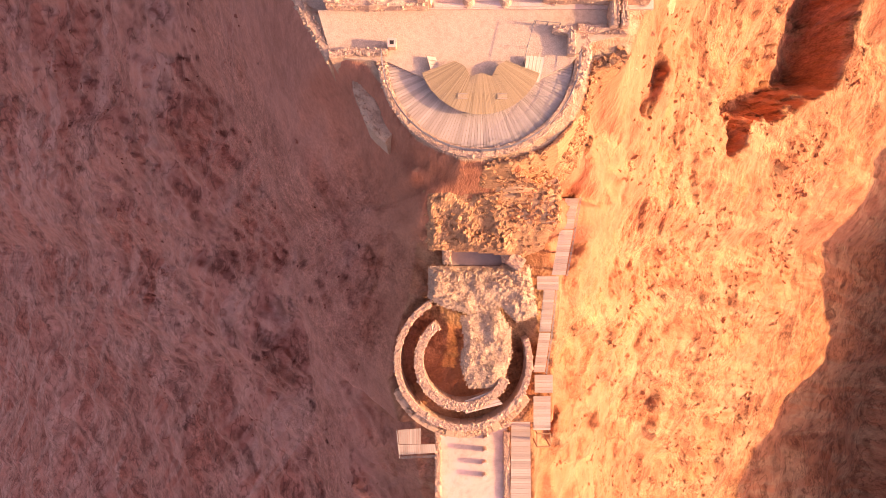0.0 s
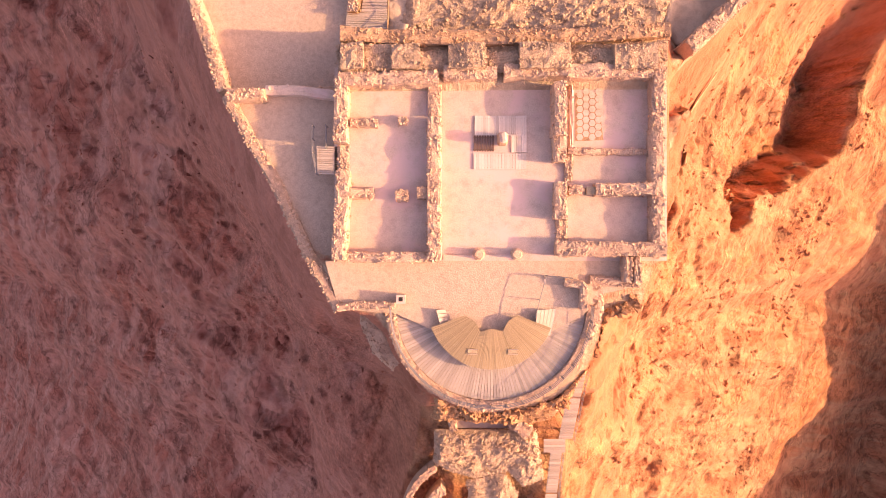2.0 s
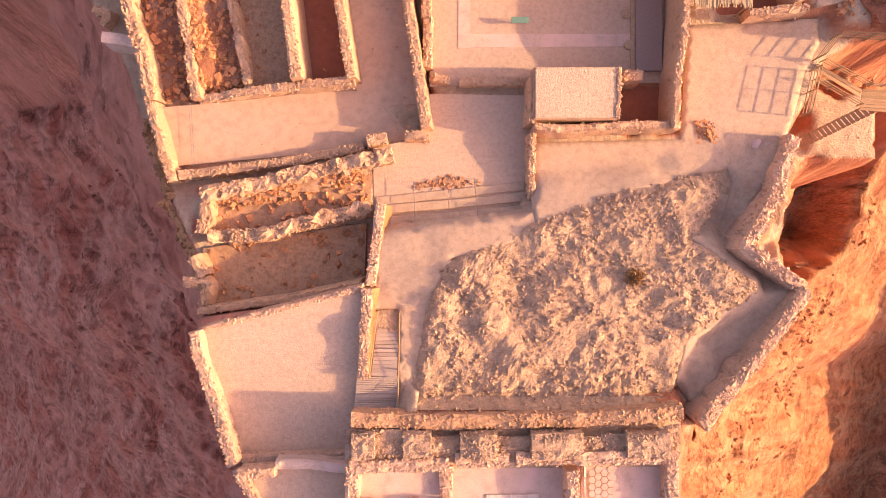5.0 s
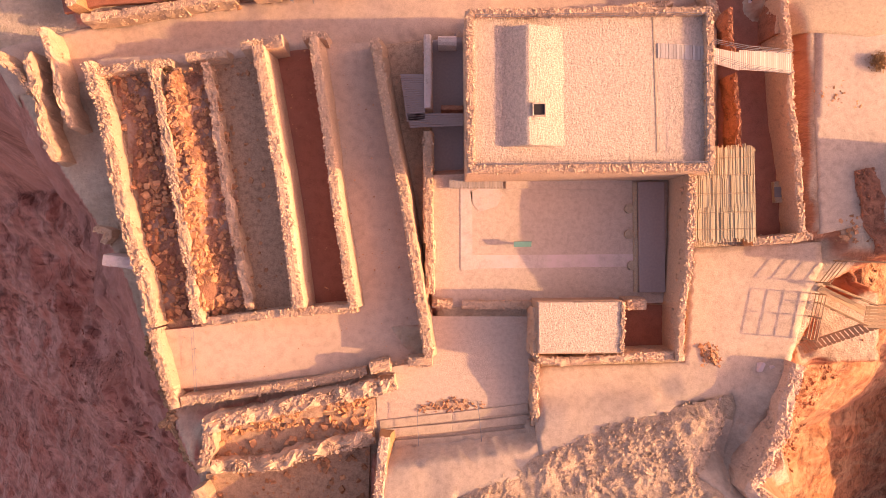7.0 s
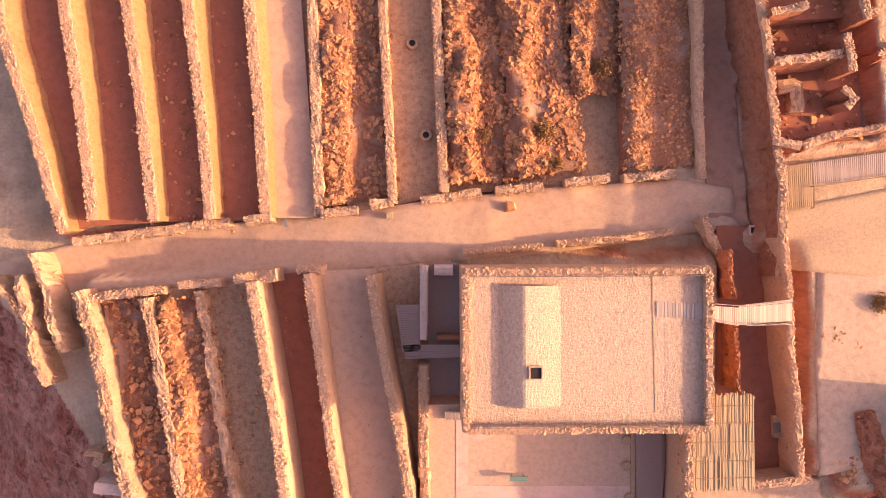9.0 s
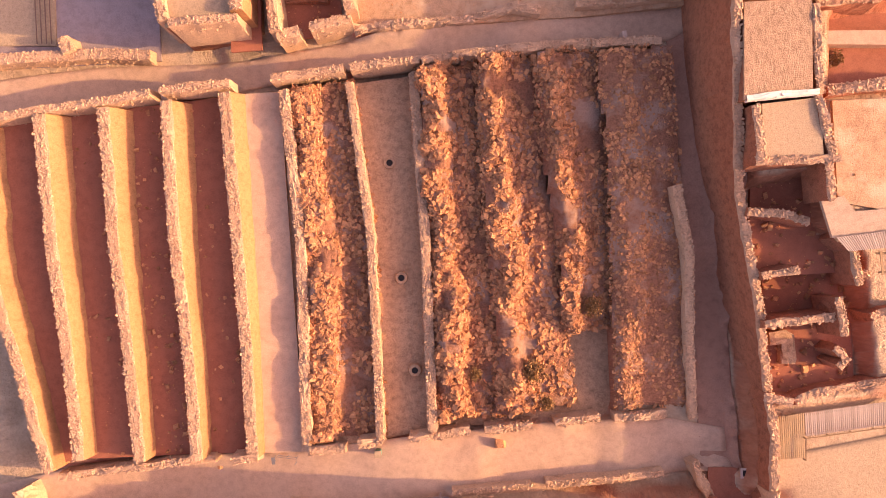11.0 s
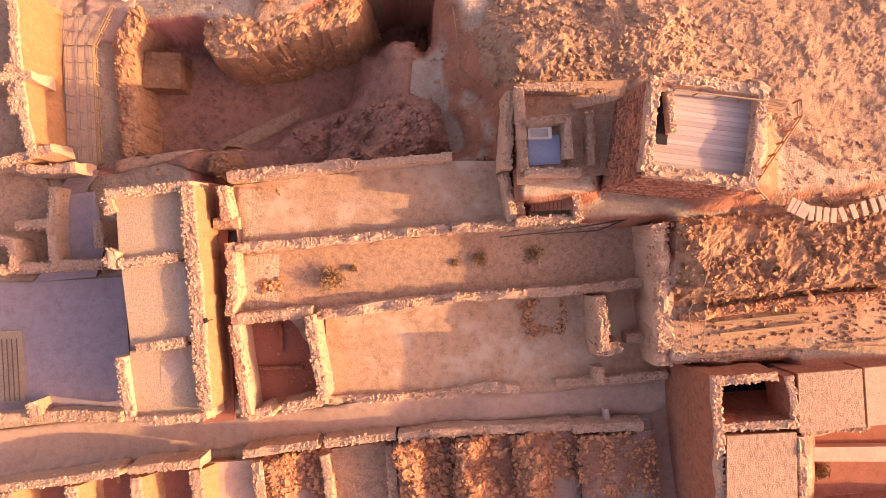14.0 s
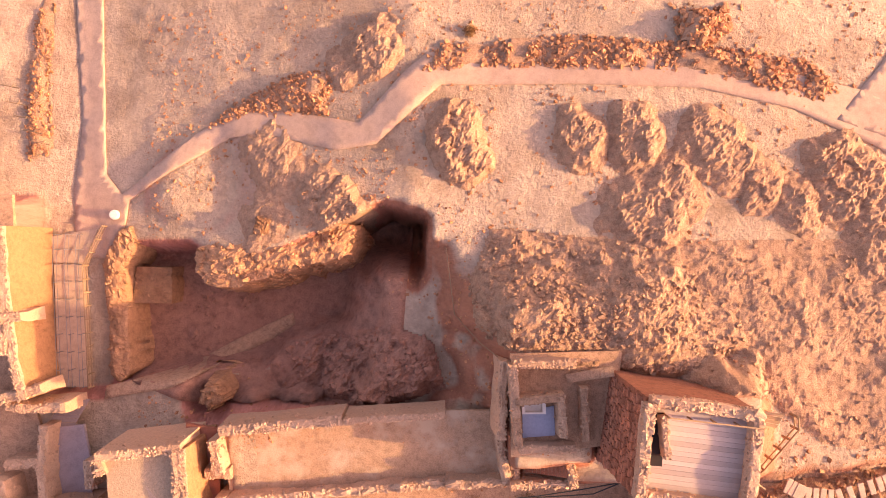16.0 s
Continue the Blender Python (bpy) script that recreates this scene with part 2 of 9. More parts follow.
Y_FAR = (-120, -60, -40, -20, 0, 10, 25, 60, 400)
Z_FAR = (-62, -48, -40, -32, -24, -13, -5, -5, -6)      # the ridge's smoothed height, which the far slopes follow
Y_WIDE = (-120, -70, -40, -15, 5, 20, 33, 45, 60, 80, 100, 400)      # the rims again, drawn smooth for the far slopes
W_WIDE = (0, -3, -5, -6, -5, -11, -18, -22, -30, -42, -90, -200)
E_WIDE = (8, 10, 12, 13, 12, 15, 17.5, 24, 30, 60, 140, 240)
Y_DUSK = (-140, -87, -68, -50, -42, -37, -31, -26, -17, -6, 12, 33, 60, 110, 400)
X_DUSK = (75, 106, 126, 147, 158, 163, 158, 150, 145, 143, 141, 144, 160, 200, 420)      # where the unseen ridge's shade is made to end, set to fit the view
X_CREST = 330.0
PADS = []          # (outline, height, slope width)
GULLIES = []       # (outline, depth, slope width)
CARPETS = []


def bare(x, y, crest=True):
    x, y = np.asarray(x, float), np.asarray(y, float)
    west, mid, east = (np.interp(y, Y_ROW, z) for z in (Z_WEST, Z_MID, Z_EAST))
    s = np.clip((x + 30) / 30, 0, 1)
    e = np.clip(x / 28, 0, 1)
    even = np.clip((y - 140) / 8, 0, 1)
    s, e = s * s * (3 - 2 * s) * (1 - even) + s * even, e * e * (3 - 2 * e)
    top = (west * (1 - s) + mid * s) * (1 - e) + east * e
    xw, xe = np.interp(y, Y_RIM, X_WEST), np.interp(y, Y_RIM, X_EAST)
    near = np.maximum(xw - x, x - xe)
    wide = np.maximum(np.interp(y, Y_WIDE, W_WIDE) - x, x - np.interp(y, Y_WIDE, E_WIDE))
    near = np.where(x < 2, np.minimum(near, np.maximum(1.5, wide + 4)), near)
    k = np.clip((wide - 2) / 9, 0, 1)
    d = np.maximum(near * (1 - k) + wide * k, np.maximum(0, -44 - y) * 0.8)
    warp = 3.0 * fbm(x * 0.09, y * 0.09, 3) + 0.35 * fbm(x * 0.5 + 7, y * 0.5, 3)
    off = np.maximum(d + warp * np.clip(d / 5, 0, 1), 0)
    far = np.clip((off - 1) / 12, 0, 1)
    top = top * (1 - far) + np.interp(y, Y_FAR, Z_FAR) * far
    sunny = x > 0
    fall_w = np.where(off < 26, 2.5 * off, 65 + 1.05 * (off - 26))
    fall_e = np.interp(off, (0, 1.5, 5, 18, 24, 45, 150, 400), (0, 8, 13, 38, 62, 88, 182, 420))
    fall = np.where(sunny, fall_e, fall_w)
    body = np.clip(off / 10, 0, 1) * np.clip((70 - off) / 25, 0, 1)
    knolls = np.clip(off / 4, 0, 1) * np.clip((26 - off) / 6, 0, 1) * (11 * fbm(x * 0.07 + 3, y * 0.085, 4, 0.42))
    crags = body * (10 * fbm(x * 0.045 + 31, y * 0.045, 5, 0.48))
    talus = np.clip((off - 18) / 40, 0, 1) * (22 * fbm(x * 0.013, y * 0.022, 5) - 7 * ridged(x * 0.03 + 5 + y * 0.012, y * 0.018, 5))
    rough = np.clip(off / 2.5, 0, 1)
    # runnels that fall away from the ridge
    lane = y + np.where(sunny, 0.12, 0.55) * x + 7 * fbm(x * 0.03 + 2, y * 0.03, 3)
    gully_w = -np.clip((off - 8) / 25, 0, 1) * (2.6 * np.maximum(ridged(lane * 0.055, x * 0.008, 3) - 0.1, 0) + 0.8 * np.maximum(ridged(lane * 0.21 + 5, x * 0.02, 3), 0))
    z = top - fall + np.where(sunny, knolls, 0.35 * knolls) + crags + talus * np.where(sunny, 0.6, 0.8) + gully_w
    z = z + rough * (1.1 * fbm(x * 0.22, y * 0.22, 5, 0.55)) + np.clip((off - 0.5) / 3, 0, 1) * np.where(sunny, 2.6, 2.6) * np.maximum(fractured(x * 0.4, y * 0.4) - 0.42, 0) * np.clip(0.45 + 3 * fbm(x * 0.045 + 9, y * 0.045, 3), 0, 1)
    z = z + np.clip((off - 3) / 8, 0, 1) * (np.where(sunny, 1.6, 3.2) * fractured(x * 0.13 + 0.05 * y, y * 0.16) + 0.9 * fractured(x * 0.55, y * 0.6) * np.clip(0.5 + 3.5 * fbm(x * 0.05 + 4, y * 0.05, 3), 0, 1) + 0.7 * ridged(x * 0.3, y * 0.34, 4))
    z = z + np.where(sunny, 1, 0) * np.clip((off - 1.5) / 2, 0, 1) * np.clip((17 - off) / 8, 0, 1) * 5.5 * np.maximum(fractured(x * 0.22 + 3, y * 0.26) - 0.5, 0) * np.clip((y - 4) / 6, 0, 1)
    strata = np.sin(z * 1.15 + 5 * fbm(x * 0.03, y * 0.03, 3)) + 0.5 * np.sin(z * 2.7 + 7 * fbm(x * 0.05, y * 0.05, 2))
    z = z + 0.16 * np.clip((off - 1) / 6, 0, 1) * strata
    # an unseen ridge across the wadi, added to shade its near side
    foot = np.clip((x - 225) / (X_CREST - 225), 0, 1)
    if crest and foot.any():
        z = z * (1 - foot) + np.interp(y, *RIDGE) * foot - np.clip(x - X_CREST, 0, None) * 0.4
    return z + (1 - rough) * (0.16 * fbm(x * 0.35, y * 0.35, 4) + 0.05 * fbm(x * 1.7, y * 1.7, 2))


# crest heights worked back from the wanted shadow edge
REACH = X_CREST - np.array(X_DUSK, float)
RIDGE = (np.array(Y_DUSK) + REACH * math.tan(radians(SUN_AZ)), bare(np.array(X_DUSK, float), np.array(Y_DUSK, float), False) + REACH * math.tan(radians(SUN_EL)) / math.cos(radians(SUN_AZ)))


def ground(x, y):
    x, y = np.asarray(x, float), np.asarray(y, float)
    z = bare(x, y)
    for poly, h, soft in PADS:
        xs, ys = [p[0] for p in poly], [p[1] for p in poly]
        near = (x > min(xs) - soft - 1) & (x < max(xs) + soft + 1) & (y > min(ys) - soft - 1) & (y < max(ys) + soft + 1)
        if not near.any():
            continue
        ragged = 0.0 if soft < 1.2 else 0.55 * soft * fbm(x * 0.4, y * 0.4, 4)
        gap = np.where(inside(poly, x, y), -away(poly, x, y), away(poly, x, y)) + ragged
        k = np.clip(1 - gap / max(soft, 1e-3), 0, 1)
        z = np.where(near, z * (1 - k) + h * k, z)
    for poly, h, soft in GULLIES:
        k = np.where(inside(poly, x, y), 0.0, away(poly, x, y)) + 0.4 * soft * fbm(x * 0.1, y * 0.1, 2) + 1.6 * fractured(x * 0.35, y * 0.35) - 0.8 + 0.5 * soft * (fractured(x * 0.1, y * 0.1) - 0.45)
        z = z - h * np.clip(1 - k / soft, 0, 1)
    return z


def height(x, y):
    return float(ground(np.array([x]), np.array([y]))[0])


# ---- builders ----
def mesh_of(name, verts, faces, mat, smooth=False):
    me = bpy.data.meshes.new(name)
    me.from_pydata([tuple(v) for v in verts], [], [tuple(f) for f in faces])
    me.materials.append(mat)
    if smooth:
        me.polygons.foreach_set("use_smooth", [True] * len(me.polygons))
    me.update()
    return me


def part(name, me, parent, label="", at=None):
    ob = new(name, me)
    ob.parent = parent
    if at is not None:
        ob.matrix_local = at
    return tagged(ob, label)


def thing(name, x, y, z, label, category, group="", kind=""):
    ob = new(name)
    ob.location = (x, y, z)
    return tagged(ob, label, category, group, kind)


def box_mesh(name, sx, sy, sz, mat, bevel=0.02, origin="base"):
    """A block with chamfered edges, its base (or middle) at the origin."""
    bm = bmesh.new()
    bmesh.ops.create_cube(bm, size=1)
    bmesh.ops.scale(bm, vec=(sx, sy, sz), verts=bm.verts)
    if origin == "base":
        bmesh.ops.translate(bm, vec=(0, 0, sz / 2), verts=bm.verts)
    if bevel:
        bmesh.ops.bevel(bm, geom=bm.edges[:], offset=min(bevel, sx / 3, sy / 3, sz / 3), segments=1, affect="EDGES")
    me = bpy.data.meshes.new(name)
    bm.to_mesh(me)
    bm.free()
    me.materials.append(mat)
    return me


BOXES = {}


def box(name, parent, x, y, z, sx, sy, sz, mat, rz=0.0, bevel=0.02, label="", rx=0.0, ry=0.0):
    """A block part under a thing; x, y, z (its base's middle) are world metres."""
    key = (name, round(sx, 2), round(sy, 2), round(sz, 2), mat.name, bevel)
    if key not in BOXES:
        BOXES[key] = box_mesh(name, sx, sy, sz, mat, bevel)
    ob = part(name, BOXES[key], parent, label)
    base = parent.location if parent.parent is None else parent.location + parent.parent.location
    ob.matrix_local = pose(x - base.x, y - base.y, z - base.z, rx, ry, rz)
    return ob


def tube(name, parent, pts, r, mat, label="", sides=6):
    """A bar along world points."""
    base = parent.location
    verts, faces = [], []
    pts = [Vector(p) for p in pts]
    for i, p in enumerate(pts):
        d = (pts[min(i + 1, len(pts) - 1)] - pts[max(i - 1, 0)]).normalized()
        u = d.cross(Vector((0, 0, 1)) if abs(d.z) < 0.9 else Vector((1, 0, 0))).normalized()
        v = d.cross(u)
        for k in range(sides):
            a = 2 * math.pi * k / sides
            verts.append(p - base + r * (math.cos(a) * u + math.sin(a) * v))
    for i in range(len(pts) - 1):
        for k in range(sides):
            a, b = i * sides + k, i * sides + (k + 1) % sides
            faces.append((a, b, b + sides, a + sides))
    faces += [tuple(range(sides))[::-1], tuple(range((len(pts) - 1) * sides, len(pts) * sides))]
    return part(name, mesh_of(name, verts, faces, mat), parent, label)


def lump(seed, flat=0.75, cuts=7):
    """A broken angular stone, one metre across."""
    r = np.random.default_rng(seed)
    bm = bmesh.new()
    bmesh.ops.create_cube(bm, size=0.92)
    for v in bm.verts:
        v.co += Vector(r.uniform(-0.2, 0.2, 3))
    for _ in range(cuts):
        n = r.normal(size=3)
        n /= np.linalg.norm(n)
        bmesh.ops.bisect_plane(bm, geom=bm.verts[:] + bm.edges[:] + bm.faces[:], plane_co=n * r.uniform(0.28, 0.42), plane_no=n, clear_outer=True)
        bmesh.ops.holes_fill(bm, edges=[e for e in bm.edges if e.is_boundary])
    bmesh.ops.triangulate(bm, faces=bm.faces[:])
    for v in bm.verts:
        v.co.z *= flat
    vs, fs = np.array([v.co[:] for v in bm.verts]), [[v.index for v in f.verts] for f in bm.faces]
    bm.verts.index_update()
    fs = [[v.index for v in f.verts] for f in bm.faces]
    bm.free()
    return vs, fs


LUMPS = [lump(100 + k) for k in range(12)]
PEBBLE = [lump(300 + k, 0.75, 1) for k in range(18)]


def rotations(n, r):
    a, b, c = r.uniform(-0.5, 0.5, n), r.uniform(-0.5, 0.5, n), r.uniform(0, 6.28, n)
    out = np.zeros((n, 3, 3))
    ca, sa, cb, sb, cc, sc = np.cos(a), np.sin(a), np.cos(b), np.sin(b), np.cos(c), np.sin(c)
    out[:, 0, 0], out[:, 0, 1], out[:, 0, 2] = cc * cb, cc * sb * sa - sc * ca, cc * sb * ca + sc * sa
    out[:, 1, 0], out[:, 1, 1], out[:, 1, 2] = sc * cb, sc * sb * sa + cc * ca, sc * sb * ca - cc * sa
    out[:, 2, 0], out[:, 2, 1], out[:, 2, 2] = -sb, cb * sa, cb * ca
    return out


def scatter(places, sizes, r, stretch=0.35):
    """Many stones as one list of corners and faces."""
    n = len(places)
    rot = rotations(n, r)
    V, F, at = [], [], 0
    scl = 1 + r.uniform(-stretch, stretch, (n, 3))
    for i in range(n):
        vs, fs = PEBBLE[int(r.integers(len(PEBBLE)))]
        V.append((vs * scl[i] * sizes[i]) @ rot[i].T + places[i])
        F += [[at + k for k in f] for f in fs]
        at += len(vs)
    return (np.concatenate(V) if V else np.zeros((0, 3))), F


STONE_MESH = {}


def stone_meshes(mat):
    if mat.name not in STONE_MESH:
        STONE_MESH[mat.name] = [mesh_of("stone", vs, fs, mat) for vs, fs in LUMPS]
    return STONE_MESH[mat.name]


def set_stones(parent, places, sizes, r, mat, stretch=0.3):
    """Stones as parts of their own, on shared meshes."""
    ms = stone_meshes(mat)
    for p, s in zip(places, sizes):
        ob = new("stone", ms[int(r.integers(len(ms)))])
        ob.parent = parent
        k = 1 + r.uniform(-stretch, stretch, 3)
        q = Euler((r.uniform(-0.5, 0.5), r.uniform(-0.5, 0.5), r.uniform(0, 6.28)))
        ob.matrix_local = Matrix.LocRotScale(Vector(p) - parent.location, q, Vector(k * s))


SEED = [0]
WALLS = [M_STONE]      # the stone of the walls being built


def along(pts, step):
    P = np.array(pts, float)
    L = np.r_[0, np.cumsum(np.hypot(*np.diff(P, axis=0).T))]
    n = max(2, int(L[-1] / step) + 1)
    s = np.linspace(0, L[-1], n)
    x, y = np.interp(s, L, P[:, 0]), np.interp(s, L, P[:, 1])
    tx, ty = np.gradient(x), np.gradient(y)
    k = np.hypot(tx, ty) + 1e-9
    return s, x, y, -ty / k, tx / k


def stone_wall(pts, top, tall, thick, label="ruined limestone rubble wall with a ragged top", rough=0.14, mat=None, stones=26, dense=13.0, cope=0.27, batter=0.05, group="", name="stone_wall", face=None, bank=(0.0, 0.0)):
    """A rubble wall along a line: a core with a worn outline, small stones set into it and larger ones as parts. top: one height or (start, end); bank: how far the face right of the line's run slopes out at its start and end."""
    mat = mat or WALLS[0]
    SEED[0] += 1
    k0 = SEED[0] * 13.7
    r = np.random.default_rng(SEED[0])
    s, x, y, nx, ny = along(pts, 0.38)
    n = len(s)
    tops = np.full(n, top) if not isinstance(top, tuple) else np.interp(s / s[-1], np.linspace(0, 1, len(top)), top)
    tops = tops + rough * 2.2 * fbm(s * 0.55 + k0, 0 * s + k0, 3)
    us = (-0.5, -0.5, -0.5, -0.5, -0.22, 0.05, 0.28, 0.5, 0.5, 0.5, 0.5)
    vs_ = (0.0, 0.35, 0.7, 0.96, 1.0, 1.0, 1.0, 0.96, 0.7, 0.35, 0.0)
    m = len(us)
    V = np.zeros((n, m, 3))
    ox, oy, oz = x[0], y[0], float(tops.min() - tall)
    for j, (u, v) in enumerate(zip(us, vs_)):
        side = np.sign(u) * (0 if abs(u) < 0.4 else 1)
        out = u * thick + side * batter * tall * (1 - v) - (np.interp(s / s[-1], (0, 1), bank) * (1 - v) if u < -0.4 else 0) + rough * 1.3 * fbm(s * 1.1 + k0, 0 * s + j * 0.9, 3) * (1 if v > 0 else 0.3)
        V[:, j, 0], V[:, j, 1] = x + nx * out - ox, y + ny * out - oy
        V[:, j, 2] = (tops - tall) + v * tall + (rough * 1.2 * fbm(s * 1.6 + k0, 0 * s + j * 1.3, 2) if v > 0.5 else 0) - oz
    F = [(i * m + j, i * m + j + 1, (i + 1) * m + j + 1, (i + 1) * m + j) for i in range(n - 1) for j in range(m - 1)]
    F += [tuple(range(m))[::-1], tuple((n - 1) * m + j for j in range(m))]
    V = V.reshape(-1, 3)
    # small stones on the crown and the faces
    c = int(s[-1] * dense * (1.0 if dense < 6 else 1.9 + 2.4 * thick))
    q = r.uniform(0, s[-1], c)
    side = r.choice([-1, 0, 0, 0, 0, 0, 1], c) if not face else 0 * q
    u = np.where(side == 0, r.uniform(-0.48, 0.48, c), side * 0.5) * thick
    zt = np.interp(q, s, tops)
    down = np.where(side == 0, r.uniform(0.0, 0.05, c), r.uniform(0.0, 1, c) * min(tall, 2.0))
    wide = np.where(side == 0, 0, side * batter * down)
    px = np.interp(q, s, x) + np.interp(q, s, nx) * (u + wide)
    py = np.interp(q, s, y) + np.interp(q, s, ny) * (u + wide)
    sv, sf = scatter(np.stack([px - ox, py - oy, zt - down - oz], 1), 0.09 + 0.12 * r.random(c) ** 2.0, r)
    core = len(F)
    F = [list(f) for f in F] + [[a + len(V) for a in f] for f in sf]
    V = np.concatenate([V, sv])
    me = mesh_of(name, V, F, mat)
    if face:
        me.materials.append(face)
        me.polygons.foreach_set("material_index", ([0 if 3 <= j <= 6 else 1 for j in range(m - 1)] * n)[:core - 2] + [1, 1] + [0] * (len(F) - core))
    ob = new(name, me)
    ob.location = (ox, oy, oz)
    tagged(ob, label, "wall", group, "structure")
    k = min(int(stones * 0.36 + 0.5), int(s[-1] * 1.6))
    if k:
        q = (np.arange(k) + r.uniform(0.1, 0.9, k)) * s[-1] / k
        u = r.uniform(-0.4, 0.4, k) * thick
        pl = np.stack([np.interp(q, s, x) + np.interp(q, s, nx) * u, np.interp(q, s, y) + np.interp(q, s, ny) * u, np.interp(q, s, tops) - 0.06], 1)
        set_stones(ob, pl, r.uniform(0.6, 1.15, k) * cope * 0.85, r, mat)
    return ob


def slab(name, poly, z, mat, label, thick=0.4, kind="structure", category="floor", lift=0.0):
    """A floor or roof sheet over an outline; z: one height or one for each corner."""
    zs = z if isinstance(z, (tuple, list)) else [z] * len(poly)
    bm = bmesh.new()
    ox, oy, oz = poly[0][0], poly[0][1], min(zs)
    up = [bm.verts.new((x - ox, y - oy, h - oz + lift)) for (x, y), h in zip(poly, zs)]
    lo = [bm.verts.new((x - ox, y - oy, h - oz - thick)) for (x, y), h in zip(poly, zs)]
    f = bm.faces.new(up)
    bm.faces.new(lo[::-1])
    n = len(up)
    for i in range(n):
        bm.faces.new((up[i], lo[i], lo[(i + 1) % n], up[(i + 1) % n]))
    bmesh.ops.recalc_face_normals(bm, faces=bm.faces[:])
    bmesh.ops.triangulate(bm, faces=[g for g in bm.faces if len(g.verts) > 4])
    me = bpy.data.meshes.new(name)
    bm.to_mesh(me)
    bm.free()
    me.materials.append(mat)
    ob = new(name, me)
    ob.location = (ox, oy, oz)
    return tagged(ob, label, category, "", kind)


def carpet(name, poly, mat, label, lift=0.1):
    """A trodden or paved strip that follows the ground; laid once the ground is settled."""
    CARPETS.append((name, poly, mat, label, lift))


def lay_carpets():
    for name, poly, mat, label, lift in CARPETS:
        bm = bmesh.new()
        f = bm.faces.new([bm.verts.new((x, y, 0)) for x, y in poly])
        bmesh.ops.triangulate(bm, faces=[f])
        for _ in range(7):
            long = [e for e in bm.edges if e.calc_length() > 0.9]
            if not long:
                break
            bmesh.ops.subdivide_edges(bm, edges=long, cuts=1)
            bmesh.ops.triangulate(bm, faces=[g for g in bm.faces if len(g.verts) > 3])
        co = np.array([v.co[:] for v in bm.verts])
        z = np.maximum.reduce([ground(co[:, 0] + dx, co[:, 1] + dy) for dx, dy in ((0, 0), (0.3, 0), (-0.3, 0), (0, 0.3), (0, -0.3))]) + lift
        ox, oy, oz = co[0, 0], co[0, 1], float(z.min())
        for v, h in zip(bm.verts, z):
            v.co = (v.co.x - ox, v.co.y - oy, h - oz)
        bmesh.ops.recalc_face_normals(bm, faces=bm.faces[:])
        rim = [e for e in bm.edges if e.is_boundary]
        low = bmesh.ops.extrude_edge_only(bm, edges=rim)["geom"]
        for v in low:
            if isinstance(v, bmesh.types.BMVert):
                v.co.z -= 0.35
        me = bpy.data.meshes.new(name)
        bm.to_mesh(me)
        bm.free()
        me.materials.append(mat)
        me.polygons.foreach_set("use_smooth", [True] * len(me.polygons))
        ob = new(name, me)
        ob.location = (ox, oy, oz)
        tagged(ob, label, "path", "", "structure")


def pad(poly, z, soft=0.6):
    PADS.append((poly, z, soft))


def floor(poly, z, mat, label, soft=0.5, name="floor"):
    """A laid floor, with the ground levelled a little under it."""
    zs = z if isinstance(z, (tuple, list)) else [z] * len(poly)
    pad(poly, min(zs) - 0.12, soft)
    return slab(name, poly, z, mat, label, 0.35)


